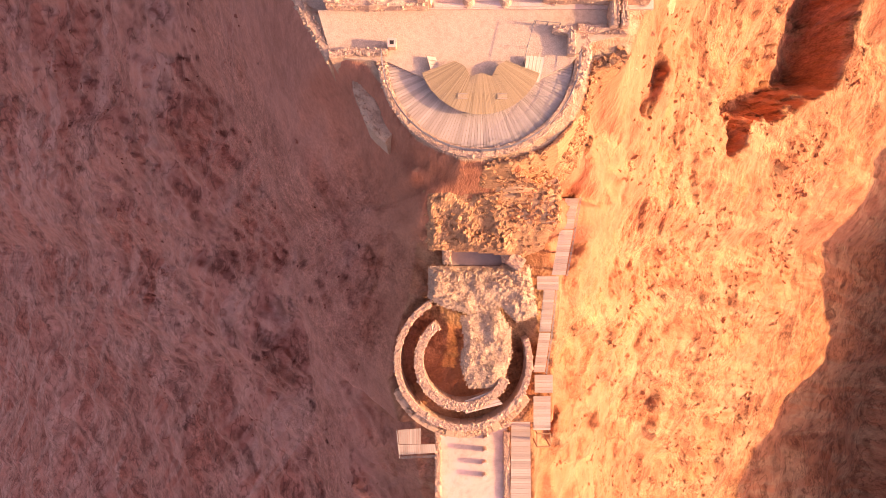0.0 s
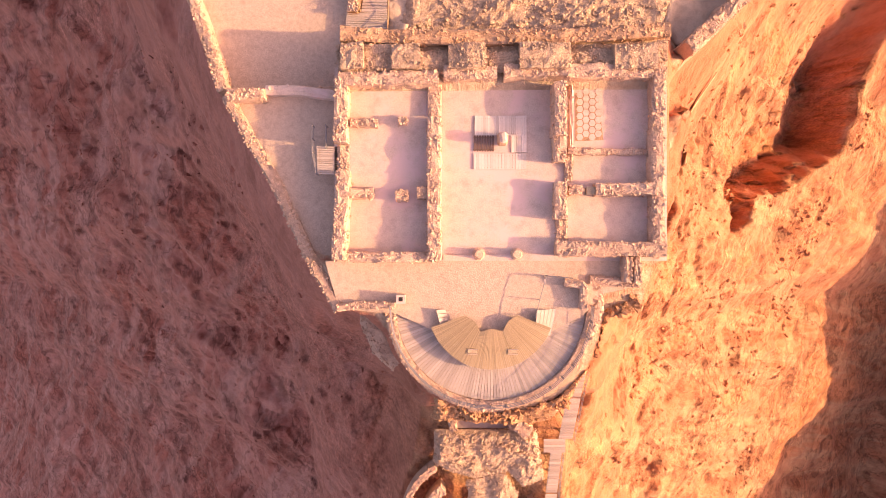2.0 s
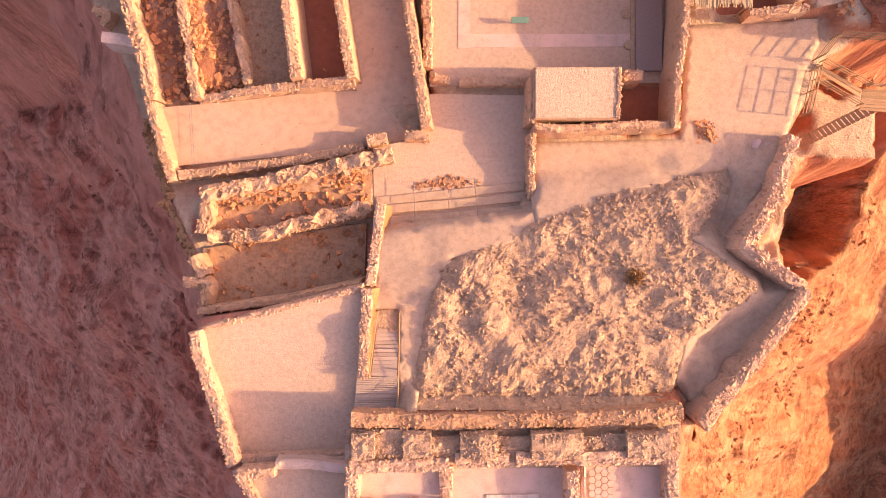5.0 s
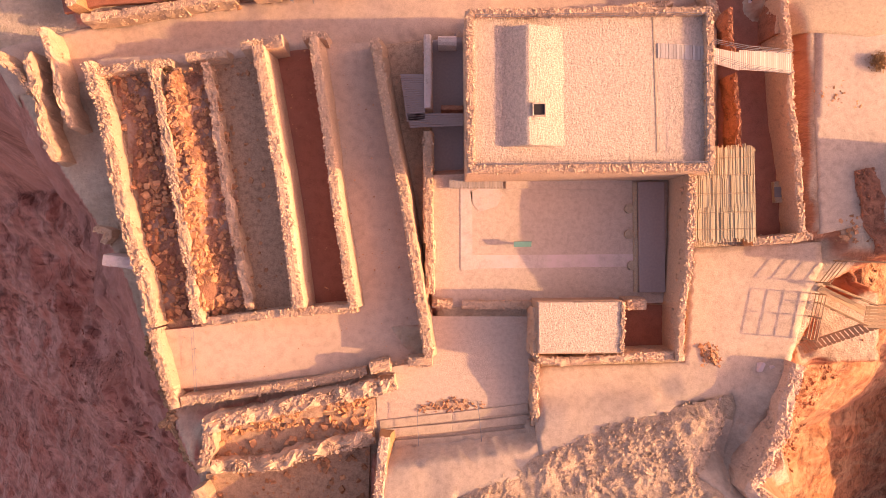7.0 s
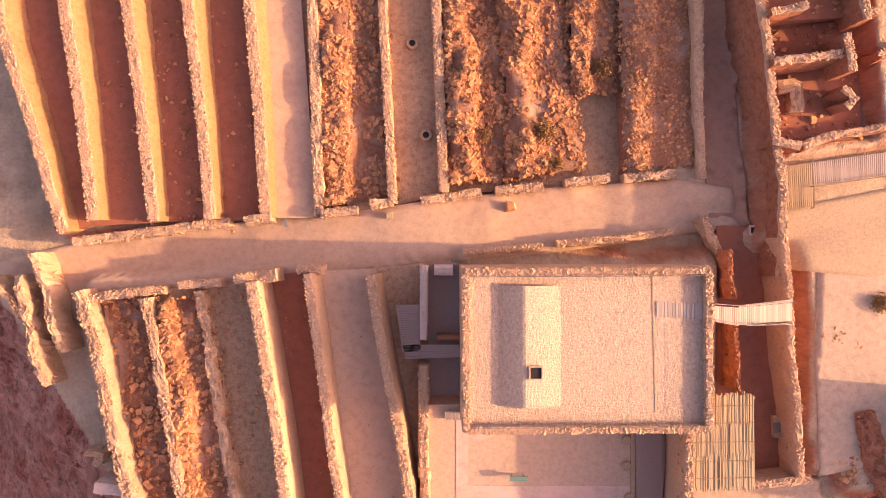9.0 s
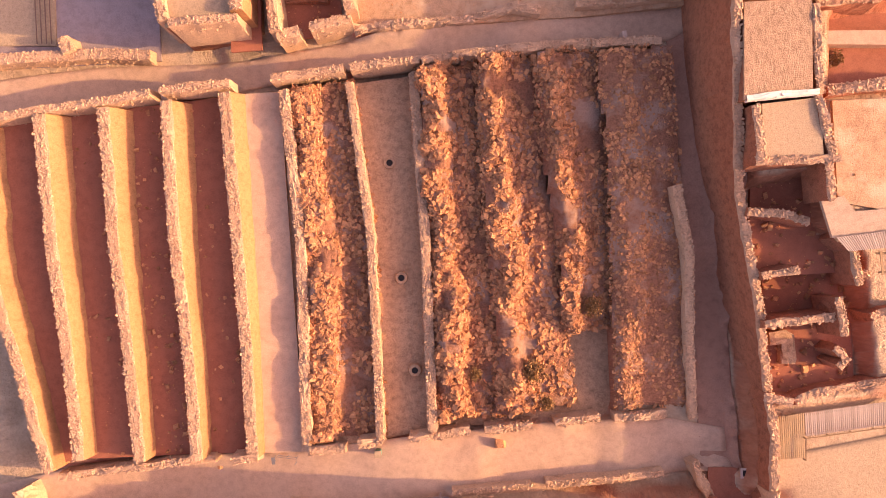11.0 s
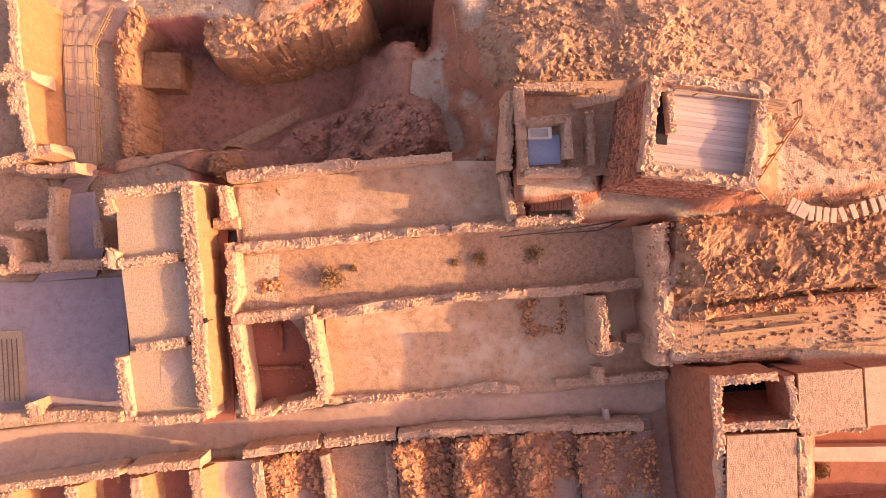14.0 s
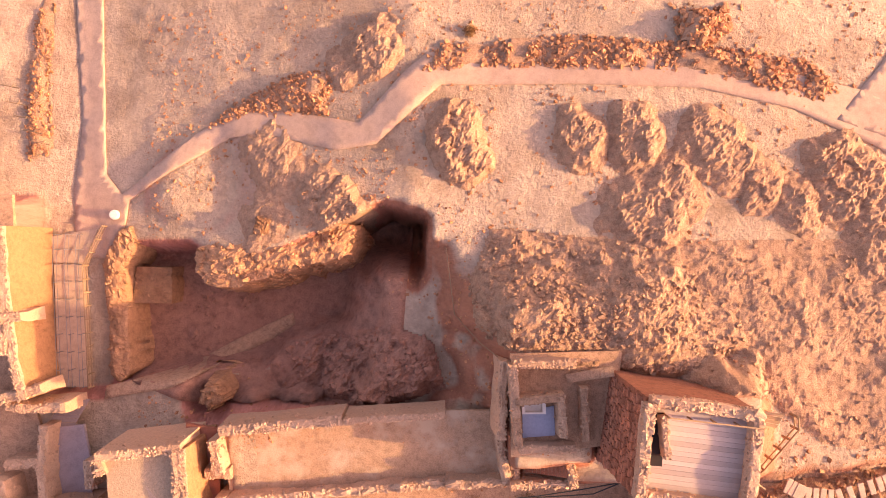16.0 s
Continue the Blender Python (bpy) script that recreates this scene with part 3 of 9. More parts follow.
def rubble(poly, z, n, lo, hi, label, parts=120, mound=0.5, mat=None, name="rubble_mound", lean=0.0, rocky=0.0, base=None):
    """A heap of fallen stones within an outline: a low mound, larger stones as parts, the rest joined."""
    mat = mat or M_BOULDER
    if lean:
        n, lo, hi = int(n * 1.7), lo * 0.75, hi
    SEED[0] += 1
    r = np.random.default_rng(900 + SEED[0])
    P = np.array(poly)
    (x0, y0), (x1, y1) = P.min(0), P.max(0)
    if isinstance(z, tuple):
        level = lambda a, b: np.interp(b, (y0, y1), z)
    elif z is None:
        level = ground
    else:
        level = lambda a, b: np.full(np.shape(a), float(z))
    ys_ = np.linspace(y0 + 0.05, y1 - 0.05, 60)
    xs_ = np.linspace(x0, x1, 160)
    hit = inside(poly, *np.meshgrid(xs_, ys_))
    left, right = np.array([xs_[h][[0, -1]] if h.any() else (x0, x1) for h in hit]).T
    if lean:
        mid_x = lambda b: (np.interp(b, ys_, left) + np.interp(b, ys_, right)) / 2
        poly = [(a + (0.7 if a > mid_x(b) else -0.45), b) for a, b in poly]
        x0, x1 = x0 - 0.45, x1 + 0.7
        left, right = left - 0.45, right + 0.7
    def ridge(a, b):
        u = (a - np.interp(b, ys_, left)) / (np.interp(b, ys_, right) - np.interp(b, ys_, left) + 1e-6)
        return np.clip((0.27 - np.abs(u - 0.24 + 0.22 * fbm(a * 0.3, b * 0.3 + SEED[0], 3))) / 0.17, 0, 1)
    fine = 0.17 if rocky else (0.3 if lean else 0.45)
    def crown(a, b):
        d = away(poly, a, b)
        jag = rocky * np.clip(d / 0.8, 0, 1) * np.clip(0.65 + 1.6 * fbm(a * 0.22 + 3, b * 0.22, 3), 0.1, 1.3) * (0.6 * fractured(a * 1.8, b * 1.8) + 0.4 * fractured(a * 0.7, b * 0.7)) if rocky else 0
        return jag + level(a, b) + (1.35 * lean * ridge(a, b) * (0.8 + 0.9 * fbm(a * 0.5, b * 0.5, 3)) if lean else 0) + mound * np.clip(d / 1.2, 0, 1) * (0.75 + 1.1 * fbm(a * 0.5, b * 0.5 + SEED[0], 3))
    gx, gy = np.meshgrid(np.arange(x0, x1 + 0.45, fine), np.arange(y0, y1 + 0.45, fine), indexing="ij")
    keep = inside(poly, gx, gy)
    gz = crown(gx, gy) + 0.10 * fbm(gx * 2.1, gy * 2.1, 2) + (0.16 * fractured(gx * 2.2, gy * 2.2) if lean else 0)
    idx = -np.ones(gx.shape, int)
    idx[keep] = np.arange(keep.sum())
    ox, oy, oz = float(P[:, 0].mean()), float(P[:, 1].mean()), float(gz[keep].min())
    V = np.stack([gx[keep] - ox, gy[keep] - oy, gz[keep] - oz], 1)
    F = [(idx[i, j], idx[i + 1, j], idx[i + 1, j + 1], idx[i, j + 1]) for i in range(gx.shape[0] - 1) for j in range(gx.shape[1] - 1)
         if min(idx[i, j], idx[i + 1, j], idx[i + 1, j + 1], idx[i, j + 1]) >= 0]
    ob = new(name, mesh_of(name, V, F, mat if rocky else (base or M_DUST), not rocky))
    ob.location = (ox, oy, oz)
    tagged(ob, label, "rubble", "", "")
    px, py = r.uniform(x0, x1, n * 4), r.uniform(y0, y1, n * 4)
    ok = inside(poly, px, py) & (fbm(px * 0.6, py * 0.6 + SEED[0], 2) > -0.22)
    if lean:
        ok &= r.random(n * 4) < 0.4 + 0.6 * ridge(px, py)
    px, py = px[ok][:n], py[ok][:n]
    size = (0.5 if lean else 0.72) * (lo + (hi - lo) * r.random(len(px)) ** 2.2)
    pz = crown(px, py) + size * 0.2
    order = np.argsort(-size)
    big, small = order[:parts], order[parts:]
    set_stones(ob, np.stack([px, py, pz], 1)[big], size[big], r, mat)
    if len(small):
        V, F = scatter(np.stack([px - ox, py - oy, pz - oz], 1)[small], size[small], r)
        tagged(part("scree", mesh_of("scree", V, F, mat), ob), kind="stuff")
    return ob


def deck(name, poly, z, board, mat, label, across=True, gap=0.03, thick=0.06, category="deck", group="", rails=(), turn=None):
    """Boards laid over a four-cornered outline a, b, c, d; the boards run from side ab's line to side dc's, or along."""
    a, b, c, d = [Vector((p[0], p[1], 0)) for p in poly]
    zs = z if isinstance(z, (tuple, list)) else (z, z, z, z)
    for v, h in zip((a, b, c, d), zs):
        v.z = h
    ob = thing(name, a.x, a.y, min(zs), label, category, group)
    if not across:
        a, b, c, d = b, c, d, a
    n = max(1, round((d - a).length / board))
    for i in range(n):
        s0, s1 = (i + gap / board / 2) / n, (i + 1 - gap / board / 2) / n
        q = [a.lerp(d, s0), b.lerp(c, s0), b.lerp(c, s1), a.lerp(d, s1)]
        V = [p - ob.location for p in q] + [p - ob.location - Vector((0, 0, thick)) for p in q]
        part("board", mesh_of("board", V, [(0, 1, 2, 3), (7, 6, 5, 4), (0, 4, 5, 1), (1, 5, 6, 2), (2, 6, 7, 3), (3, 7, 4, 0)], mat), ob)
    for u, v in ((a, d), (b, c)):
        inset = (0.12 * ((b - a) if u is a else (a - b)))
        tube("joist", ob, [u + inset - Vector((0, 0, thick + 0.08)), v + inset - Vector((0, 0, thick + 0.08))], 0.08, M_BEAM)
    return ob


def railing(pts, z, mat, label, tall=1.05, step=1.8, bars=3, r=0.03, name="railing", group="", posts=True):
    """Posts and rails along a line; z: one height or one for each corner."""
    zs = z if isinstance(z, (tuple, list)) else [z] * len(pts)
    ob = thing(name, pts[0][0], pts[0][1], zs[0], label, "railing", group)
    P = [Vector((x, y, h)) for (x, y), h in zip(pts, zs)]
    for u, v in zip(P, P[1:]):
        k = max(1, round((v - u).length / step))
        for i in range(k + 1 if v is P[-1] else k):
            q = u.lerp(v, i / k)
            if posts:
                tube("post", ob, [q, q + Vector((0, 0, tall))], r * 1.35, mat, sides=5)
    for j in range(bars):
        lift = Vector((0, 0, tall * (j + 1) / bars))
        tube("rail", ob, [p + lift for p in P], r, mat, sides=5)
    return ob


def bush(x, y, z, size, label="dry low desert shrub with sparse twigs", leaves=420, mat=None):
    SEED[0] += 1
    r = np.random.default_rng(40 + SEED[0])
    ob = thing("shrub", x, y, z, label, "shrub")
    V, F = [], []
    for k in range(26):
        a, e, l = r.uniform(0, 6.28), r.uniform(0.3, 1.4), size * r.uniform(0.35, 0.62)
        d = np.array([math.cos(a) * math.cos(e), math.sin(a) * math.cos(e), math.sin(e)])
        u = np.cross(d, [0.3, 0.1, 1.0])
        u /= np.linalg.norm(u)
        b0 = len(V)
        for f, w in ((0, 0.03), (0.5, 0.018), (1, 0.005)):
            bend = d * l * f + np.array([0, 0, -0.12 * l * f * f])
            V += [bend + u * w * size, bend - u * w * size, bend + np.cross(u, d) * w * size]
        for t_ in range(2):
            o = b0 + 3 * t_
            F += [(o, o + 1, o + 4, o + 3), (o + 1, o + 2, o + 5, o + 4), (o + 2, o, o + 3, o + 5)]
    tagged(part("brushwood", mesh_of("brushwood", V, F, M_TWIG), ob), kind="stuff")
    V, F = [], []
    for k in range(leaves):
        a, e, l = r.uniform(0, 6.28), r.uniform(0.05, 1.5), size * 0.58 * r.uniform(0.25, 1) ** 0.6 * (0.7 + 0.3 * math.sin(3 * k))
        c = np.array([math.cos(a) * math.cos(e) * l, math.sin(a) * math.cos(e) * l, math.sin(e) * l * 0.8])
        u, v = r.normal(size=3), r.normal(size=3)
        u, v = u / np.linalg.norm(u) * 0.09 * size ** 0.5, v / np.linalg.norm(v) * 0.05 * size ** 0.5
        b0 = len(V)
        V += [c - u, c + v, c + u, c - v]
        F.append((b0, b0 + 1, b0 + 2, b0 + 3))
    tagged(part("leaves", mesh_of("leaves", V, F, mat or M_LEAF), ob), kind="stuff")
    return ob


def strew(poly, za, zb, n, lo=0.05, hi=0.28, mat=None, label="small stones strewn over an earth floor"):
    """Loose stones on a laid floor whose height runs from za at its low-x side to zb at its high-x side."""
    SEED[0] += 1
    r = np.random.default_rng(1500 + SEED[0])
    P = np.array(poly)
    (x0, y0), (x1, y1) = P.min(0), P.max(0)
    px, py = r.uniform(x0, x1, n * 5), r.uniform(y0, y1, n * 5)
    near = away(poly, px, py)
    ok = inside(poly, px, py) & (near > 0.15) & (r.random(n * 5) < 0.25 + 0.75 * np.exp(-near / 0.7) + np.clip(1.5 * fbm(px * 0.4, py * 0.4, 3), 0, 1))
    px, py = px[ok][:n], py[ok][:n]
    size = lo + (hi - lo) * r.random(len(px)) ** 3
    V, F = scatter(np.stack([px - x0, py - y0, np.interp(px, (x0, x1), (za, zb)) - min(za, zb) + size * 0.15], 1), size, r)
    ob = new("gravel", mesh_of("gravel", V, F, mat or M_BOULDER))
    ob.location = (x0, y0, min(za, zb))
    return tagged(ob, label, "gravel", "", "stuff")


def crag(pts, top, tall, thick, label="jagged sunlit limestone crag at the pit's rim", n=46, mat=None):
    """A broken rock rim along a line: fractured blocks that drop off steeply on both sides, with loose stones on it."""
    SEED[0] += 1
    mat = mat or M_CRAG
    r = np.random.default_rng(600 + SEED[0])
    s, x, y, nx, ny = along(pts, 0.2)
    us = np.arange(-1.5, 1.51, 0.16 / max(thick, 0.6))
    S, U = np.meshgrid(s, us, indexing="ij")
    X = np.interp(S, s, x) + np.interp(S, s, nx) * U * thick
    Y = np.interp(S, s, y) + np.interp(S, s, ny) * U * thick
    zt = np.interp(S / s[-1], np.linspace(0, 1, len(top)), top) if isinstance(top, tuple) else np.full(S.shape, float(top))
    edge = np.abs(U) + 0.35 * fbm(X * 0.6, Y * 0.6, 4) + 0.9 * np.clip(1 - np.minimum(S, s[-1] - S) / (0.8 * thick), 0, 1)
    fr = fractured(X * 1.2, Y * 1.2)
    Z = zt - 1.0 + 1.05 * fr - 0.5 * np.clip(edge, 0, 1) ** 2 - tall * np.floor(5 * np.clip((edge - 0.8) / 0.6, 0, 1) ** 0.8 * (0.8 + 0.5 * fr) + 0.7 * fractured(X * 2, Y * 2)) / 5.5
    ox, oy, oz = x[0], y[0], float(Z.min())
    k = len(us)
    F = [(i * k + j, i * k + j + 1, (i + 1) * k + j + 1, (i + 1) * k + j) for i in range(len(s) - 1) for j in range(k - 1)]
    ob = new("crag", mesh_of("crag", np.stack([X - ox, Y - oy, Z - oz], -1).reshape(-1, 3), F, mat))
    ob.location = (ox, oy, oz)
    tagged(ob, label, "crag", "", "structure")
    i, j = r.integers(0, len(s), n), r.integers(k // 4, k - k // 4, n)
    set_stones(ob, np.stack([X, Y, Z], -1)[i, j], 0.15 + 0.5 * r.random(n) ** 2.5, r, mat, 0.4)
    return ob


def outcrop(cx, cy, rr, hh, mat=None):
    """A low hump of fractured bedrock that breaks through the ground."""
    SEED[0] += 1
    g = np.arange(-rr * 1.3, rr * 1.3, 0.15)
    X, Y = np.meshgrid(cx + g, cy + g, indexing="ij")
    q = np.hypot(X - cx, (Y - cy) * 0.8) / rr + 0.55 * fbm(X * 0.5 + SEED[0], Y * 0.5, 4)
    lift = np.clip((1 - q) * 2.2, -0.3, 1)
    Z = ground(X, Y) + 0.8 * hh * lift * (0.2 + 0.55 * fractured(X * 1.25, Y * 1.25) + 0.35 * fractured(X * 3.1, Y * 3.1))
    keep = lift > -0.15
    idx = -np.ones(X.shape, int)
    idx[keep] = np.arange(keep.sum())
    a = np.stack([idx[:-1, :-1], idx[1:, :-1], idx[1:, 1:], idx[:-1, 1:]], -1).reshape(-1, 4)
    a = a[a.min(1) >= 0]
    oz = float(Z[keep].min())
    ob = new("outcrop", mesh_of("outcrop", np.stack([X[keep] - cx, Y[keep] - cy, Z[keep] - oz], -1), a.tolist(), mat or M_OUTCROP))
    ob.location = (cx, cy, oz)
    return tagged(ob, "weathered hump of tan bedrock on dusty ground", "rock", "bedrock outcrops", "structure")

# ---- hollows in the sunlit cliff and a path along it ----
GULLIES.append(([(25.26, 28.40), (28.12, 28.72), (28.44, 25.85), (27.49, 22.35), (26.22, 19.17), (24.31, 18.21), (24.31, 21.39), (24.94, 24.57)], 6, 2.5))
GULLIES.append(([(69.90, 35.74), (72.08, 45.58), (78.63, 55.43), (84.08, 70.74), (99.36, 79.51), (99.37, 51.08), (84.09, 43.41), (75.36, 39.03)], 24, 9))
GULLIES.append(([(66.89, 29.71), (69.29, 32.12), (69.77, 27.78), (67.37, 25.37)], 9, 3))
carpet("slope_path", [(22.63, 28.27), (26.48, 29.76), (29.15, 31.85), (30.04, 35.41), (30.15, 38.98), (30.92, 38.98), (31.10, 35.41), (30.63, 31.85), (27.67, 29.17), (22.92, 27.09)], M_DUST, "narrow worn path across the cliff", 0.2)

# ---- upper terrace of the palace ----
WALLS[0] = M_PALE
floor([(-8.76, 31.94), (15.36, 32.20), (15.40, 17.97), (-8.73, 17.90)], 4.0, M_PLASTER, "pale plaster floor of the ruined palace rooms")
floor([(-9.44, 17.90), (13.58, 17.96), (13.59, 16.19), (10.92, 15.57), (9.28, 13.92), (5.99, 12.27), (3.12, 11.64), (-0.18, 12.25), (-4.29, 14.09), (-8.40, 14.37)], 3.88, M_GRAVEL, "pinkish gravel apron before the palace rooms", name="gravel_apron")
floor([(-8.79, 17.90), (-10.74, 18.80), (-13.44, 23.97), (-15.11, 26.86), (-16.77, 30.04), (-8.83, 30.81)], 2.85, M_GRAVEL, "pinkish gravel yard beside the palace rooms")
stone_wall([(-8.08, 31.01), (-8.2, 26.35)], 5.25, 2.5, 0.95)
stone_wall([(-8.12, 26.3), (-8.02, 24.35)], 4.15, 1.4, 0.8)
stone_wall([(-8.0, 24.3), (-7.98, 23.21), (-8.29, 18.01)], 5.25, 2.5, 0.95)
stone_wall([(-1.45, 30.60), (-1.48, 28.36)], 4.45, 0.9, 0.85)
stone_wall([(-1.47, 28.20), (-1.50, 24.44), (-1.49, 18.02)], (5.1, 5.15, 5.4), 1.5, 0.9)
stone_wall([(7.40, 30.59), (7.41, 26.81)], 5.7, 2.0, 0.8)
stone_wall([(7.47, 26.86), (7.47, 25.02)], 5.0, 1.5, 0.8)
stone_wall([(7.53, 23.59), (7.58, 20.94)], 5.2, 1.5, 0.85)
stone_wall([(7.71, 20.97), (7.75, 19.17)], 4.3, 0.8, 0.85)
stone_wall([(8.28, 25.79), (8.21, 23.67)], 4.35, 0.8, 0.5)
stone_wall([(14.47, 31.74), (14.41, 24.46), (14.51, 18.46)], 5.2, 2.6, 0.85)
stone_wall([(-8.66, 18.20), (-1.21, 18.18)], 4.9, 1.2, 0.6)
stone_wall([(7.19, 18.85), (14.99, 18.79)], 5.2, 1.5, 0.95)
stone_wall([(-7.78, 22.75), (-5.85, 22.76)], 4.9, 1.2, 0.65)
stone_wall([(-4.24, 22.60), (-3.35, 22.60)], 4.9, 1.2, 0.7)
stone_wall([(-2.71, 22.77), (-1.58, 22.77)], 4.9, 1.2, 0.75)
stone_wall([(-7.52, 27.84), (-5.57, 27.85)], 4.6, 0.9, 0.5)
stone_wall([(-4.11, 27.99), (-3.46, 28.00)], 4.7, 1.0, 0.5)
stone_wall([(8.12, 25.85), (14.02, 25.82)], 4.4, 0.8, 0.4)
stone_wall([(8.14, 23.03), (9.10, 23.03)], 5.0, 1.3, 0.6)
stone_wall([(10.04, 23.02), (14.41, 23.15)], 5.1, 1.4, 0.8)
stone_wall([(8.38, 30.62), (8.39, 26.08)], 4.25, 0.6, 0.25, "low plastered edge beside a mosaic floor", mat=M_PLASTER, stones=0, dense=1)
stone_wall([(-8.32, 30.81), (-4.64, 30.89), (-1.24, 30.98)], 5.2, 1.6, 0.9)
stone_wall([(-0.84, 31.30), (2.96, 31.31)], 5.2, 1.6, 0.9)
stone_wall([(3.44, 31.39), (14.75, 31.50)], 5.3, 1.7, 0.9)
# the thick ruin behind the rooms, with a paved strip on it
pad([(-8.39, 34.40), (15.53, 34.44), (15.14, 31.01), (-8.67, 30.76)], 4.3, 0.8)
stone_wall([(-8.2, 34.1), (-2.4, 33.85), (7.2, 34.0), (13.0, 34.3), (15.4, 34.5)], (5.0, 4.9, 4.9), 1.5, 1.0, "rough brown crest of a thick ruined wall", 0.1, M_DUST, 10, 10)
rubble([(-8.52, 33.41), (-4.82, 33.50), (-2.01, 32.94), (7.23, 32.96), (12.05, 33.13), (15.18, 33.86), (15.07, 31.36), (-8.51, 31.00)], 4.85, 1600, 0.08, 0.28, "crumbled limestone core of a thick ruined wall", 60, 0.3, M_FIELD, rocky=0.25)
for bx, wide_ in [(-8.1, 1.6), (-4.5, 2.0), (-0.5, 2.6), (4.5, 3.6), (11.2, 3.0)]:
    stone_wall([(bx, 32.35), (bx + wide_, 32.4)], 5.65, 1.4, 1.7, "crumbled buttress of limestone rubble", 0.16, M_FIELD, 12)
# the edge of the terrace and its retaining wall
stone_wall([(-8.39, 14.38), (-10.66, 18.19), (-13.34, 23.80), (-14.99, 26.59), (-16.84, 30.07)], (3.95, 3.4, 3.2, 3.2, 3.4), 7.0, 0.85, "plastered retaining wall along the cliff edge", 0.07, M_PALE, 10, 9)
stone_wall([(-8.50, 14.48), (-6.71, 14.73), (-4.26, 14.70)], 4.3, 6.0, 0.5, "low parapet of pale stone at the terrace edge", 0.06)
stone_wall([(-17.07, 30.38), (-18.08, 33.39), (-18.92, 35.47), (-19.51, 37.14)], (3.6, 3.0, 2.6), 6.0, 0.8)
stone_wall([(-16.49, 29.90), (-13.87, 30.03)], 4.2, 1.5, 0.7)
stone_wall([(-13.93, 30.43), (-11.43, 30.43), (-8.86, 30.11)], 3.5, 1.8, 0.7, rough=0.05, mat=M_PLASTER, stones=0, dense=2)
# the semicircular platform
CX, CY = [(2.64, 14.70)][0]
RIM = 7.55
for k in range(30):
    a0, a1 = math.pi + math.pi * k / 30, math.pi + math.pi * (k + 1) / 30
    if k == 0:
        rim_wall = thing("terrace_wall", CX, CY - RIM, -9, "curved retaining wall of the semicircular terrace", "wall", "", "structure")
    q = [(CX + rr * math.cos(a), CY + rr * math.sin(a)) for rr, a in ((RIM, a0), (RIM, a1), (RIM - 0.55, a1), (RIM - 0.55, a0))]
    V = [Vector((x, y, z)) - rim_wall.location for z in (3.75, -9) for x, y in q]
    part("stone_course", mesh_of("stone_course", V, [(0, 1, 2, 3), (7, 6, 5, 4), (0, 4, 5, 1), (1, 5, 6, 2), (2, 6, 7, 3), (3, 7, 4, 0)], M_PALE), rim_wall)
stone_wall([(CX + (RIM - 0.2) * math.cos(math.pi + math.pi * k / 30), CY + (RIM - 0.2) * math.sin(math.pi + math.pi * k / 30)) for k in range(31)], 3.85, 0.7, 0.65, "worn stone coping of the semicircular terrace", 0.06, M_PALE, 30)
pad([(CX + 7.2 * math.cos(math.pi + math.pi * k / 16), CY + 7.2 * math.sin(math.pi + math.pi * k / 16)) for k in range(17)], 3.2, 0.8)
platform = thing("semicircular_deck", CX, CY, 3.4, "weathered grey boarded deck round the semicircular terrace", "deck")
for k in range(88):
    a0, a1 = math.pi + math.pi * (k + 0.06) / 88, math.pi + math.pi * (k + 0.94) / 88
    q = [(rr * math.cos(a), rr * math.sin(a)) for rr, a in ((RIM - 0.6, a0), (RIM - 0.6, a1), (3.6, a1), (3.6, a0))]
    V = [(x, y, z) for z in (0.25, 0.18) for x, y in q]
    part("board", mesh_of("board", V, [(0, 1, 2, 3), (7, 6, 5, 4), (0, 4, 5, 1), (1, 5, 6, 2), (2, 6, 7, 3), (3, 7, 4, 0)], M_DECK), platform)
canopy = thing("shade_canopy", CX, CY, 3.6, "fan-shaped shade canopy of weathered radial slats", "canopy")
N_FAN = 84
for k in range(N_FAN):
    a0, a1 = radians(200) + radians(140) * (k + 0.08) / N_FAN, radians(200) + radians(140) * (k + 0.92) / N_FAN
    inner = 2.0 - 0.35 * abs(math.sin(math.pi * 3 * k / N_FAN))
    lift = 0.8 + 0.12 * abs(math.sin(math.pi * 3 * (k + 0.5) / N_FAN))
    q = [(rr * math.cos(a), rr * math.sin(a), h) for rr, a, h in ((4.6, a0, 0.72), (4.6, a1, 0.72), (inner, a1, lift), (inner, a0, lift))]
    V = [(x, y, z + dz) for dz in (0, -0.06) for x, y, z in q]
    part("slat", mesh_of("slat", V, [(0, 1, 2, 3), (7, 6, 5, 4), (0, 4, 5, 1), (1, 5, 6, 2), (2, 6, 7, 3), (3, 7, 4, 0)], M_SLAT), canopy)
for k in range(7):
    a = radians(202 + 136 * k / 6)
    tube("post", canopy, [(CX + 4.4 * math.cos(a), CY + 4.4 * math.sin(a), 3.6), (CX + 4.4 * math.cos(a), CY + 4.4 * math.sin(a), 4.26)], 0.07, M_BEAM)
    tube("rafter", canopy, [(CX + 4.5 * math.cos(a), CY + 4.5 * math.sin(a), 4.2), (CX + 2.1 * math.cos(a), CY + 2.1 * math.sin(a), 4.28)], 0.05, M_BEAM)
for (vx, vy) in [(1.30, 11.4), (4.20, 11.4)]:
    vent = thing("skylight", vx, vy, 4.38, "small framed opening in the shade canopy", "skylight")
    box("frame", vent, vx, vy - 0.17, 4.4, 0.75, 0.06, 0.07, M_DECK)
    box("frame", vent, vx, vy + 0.17, 4.4, 0.75, 0.06, 0.07, M_DECK)
    box("panel", vent, vx, vy, 4.38, 0.7, 0.28, 0.05, M_GREY)
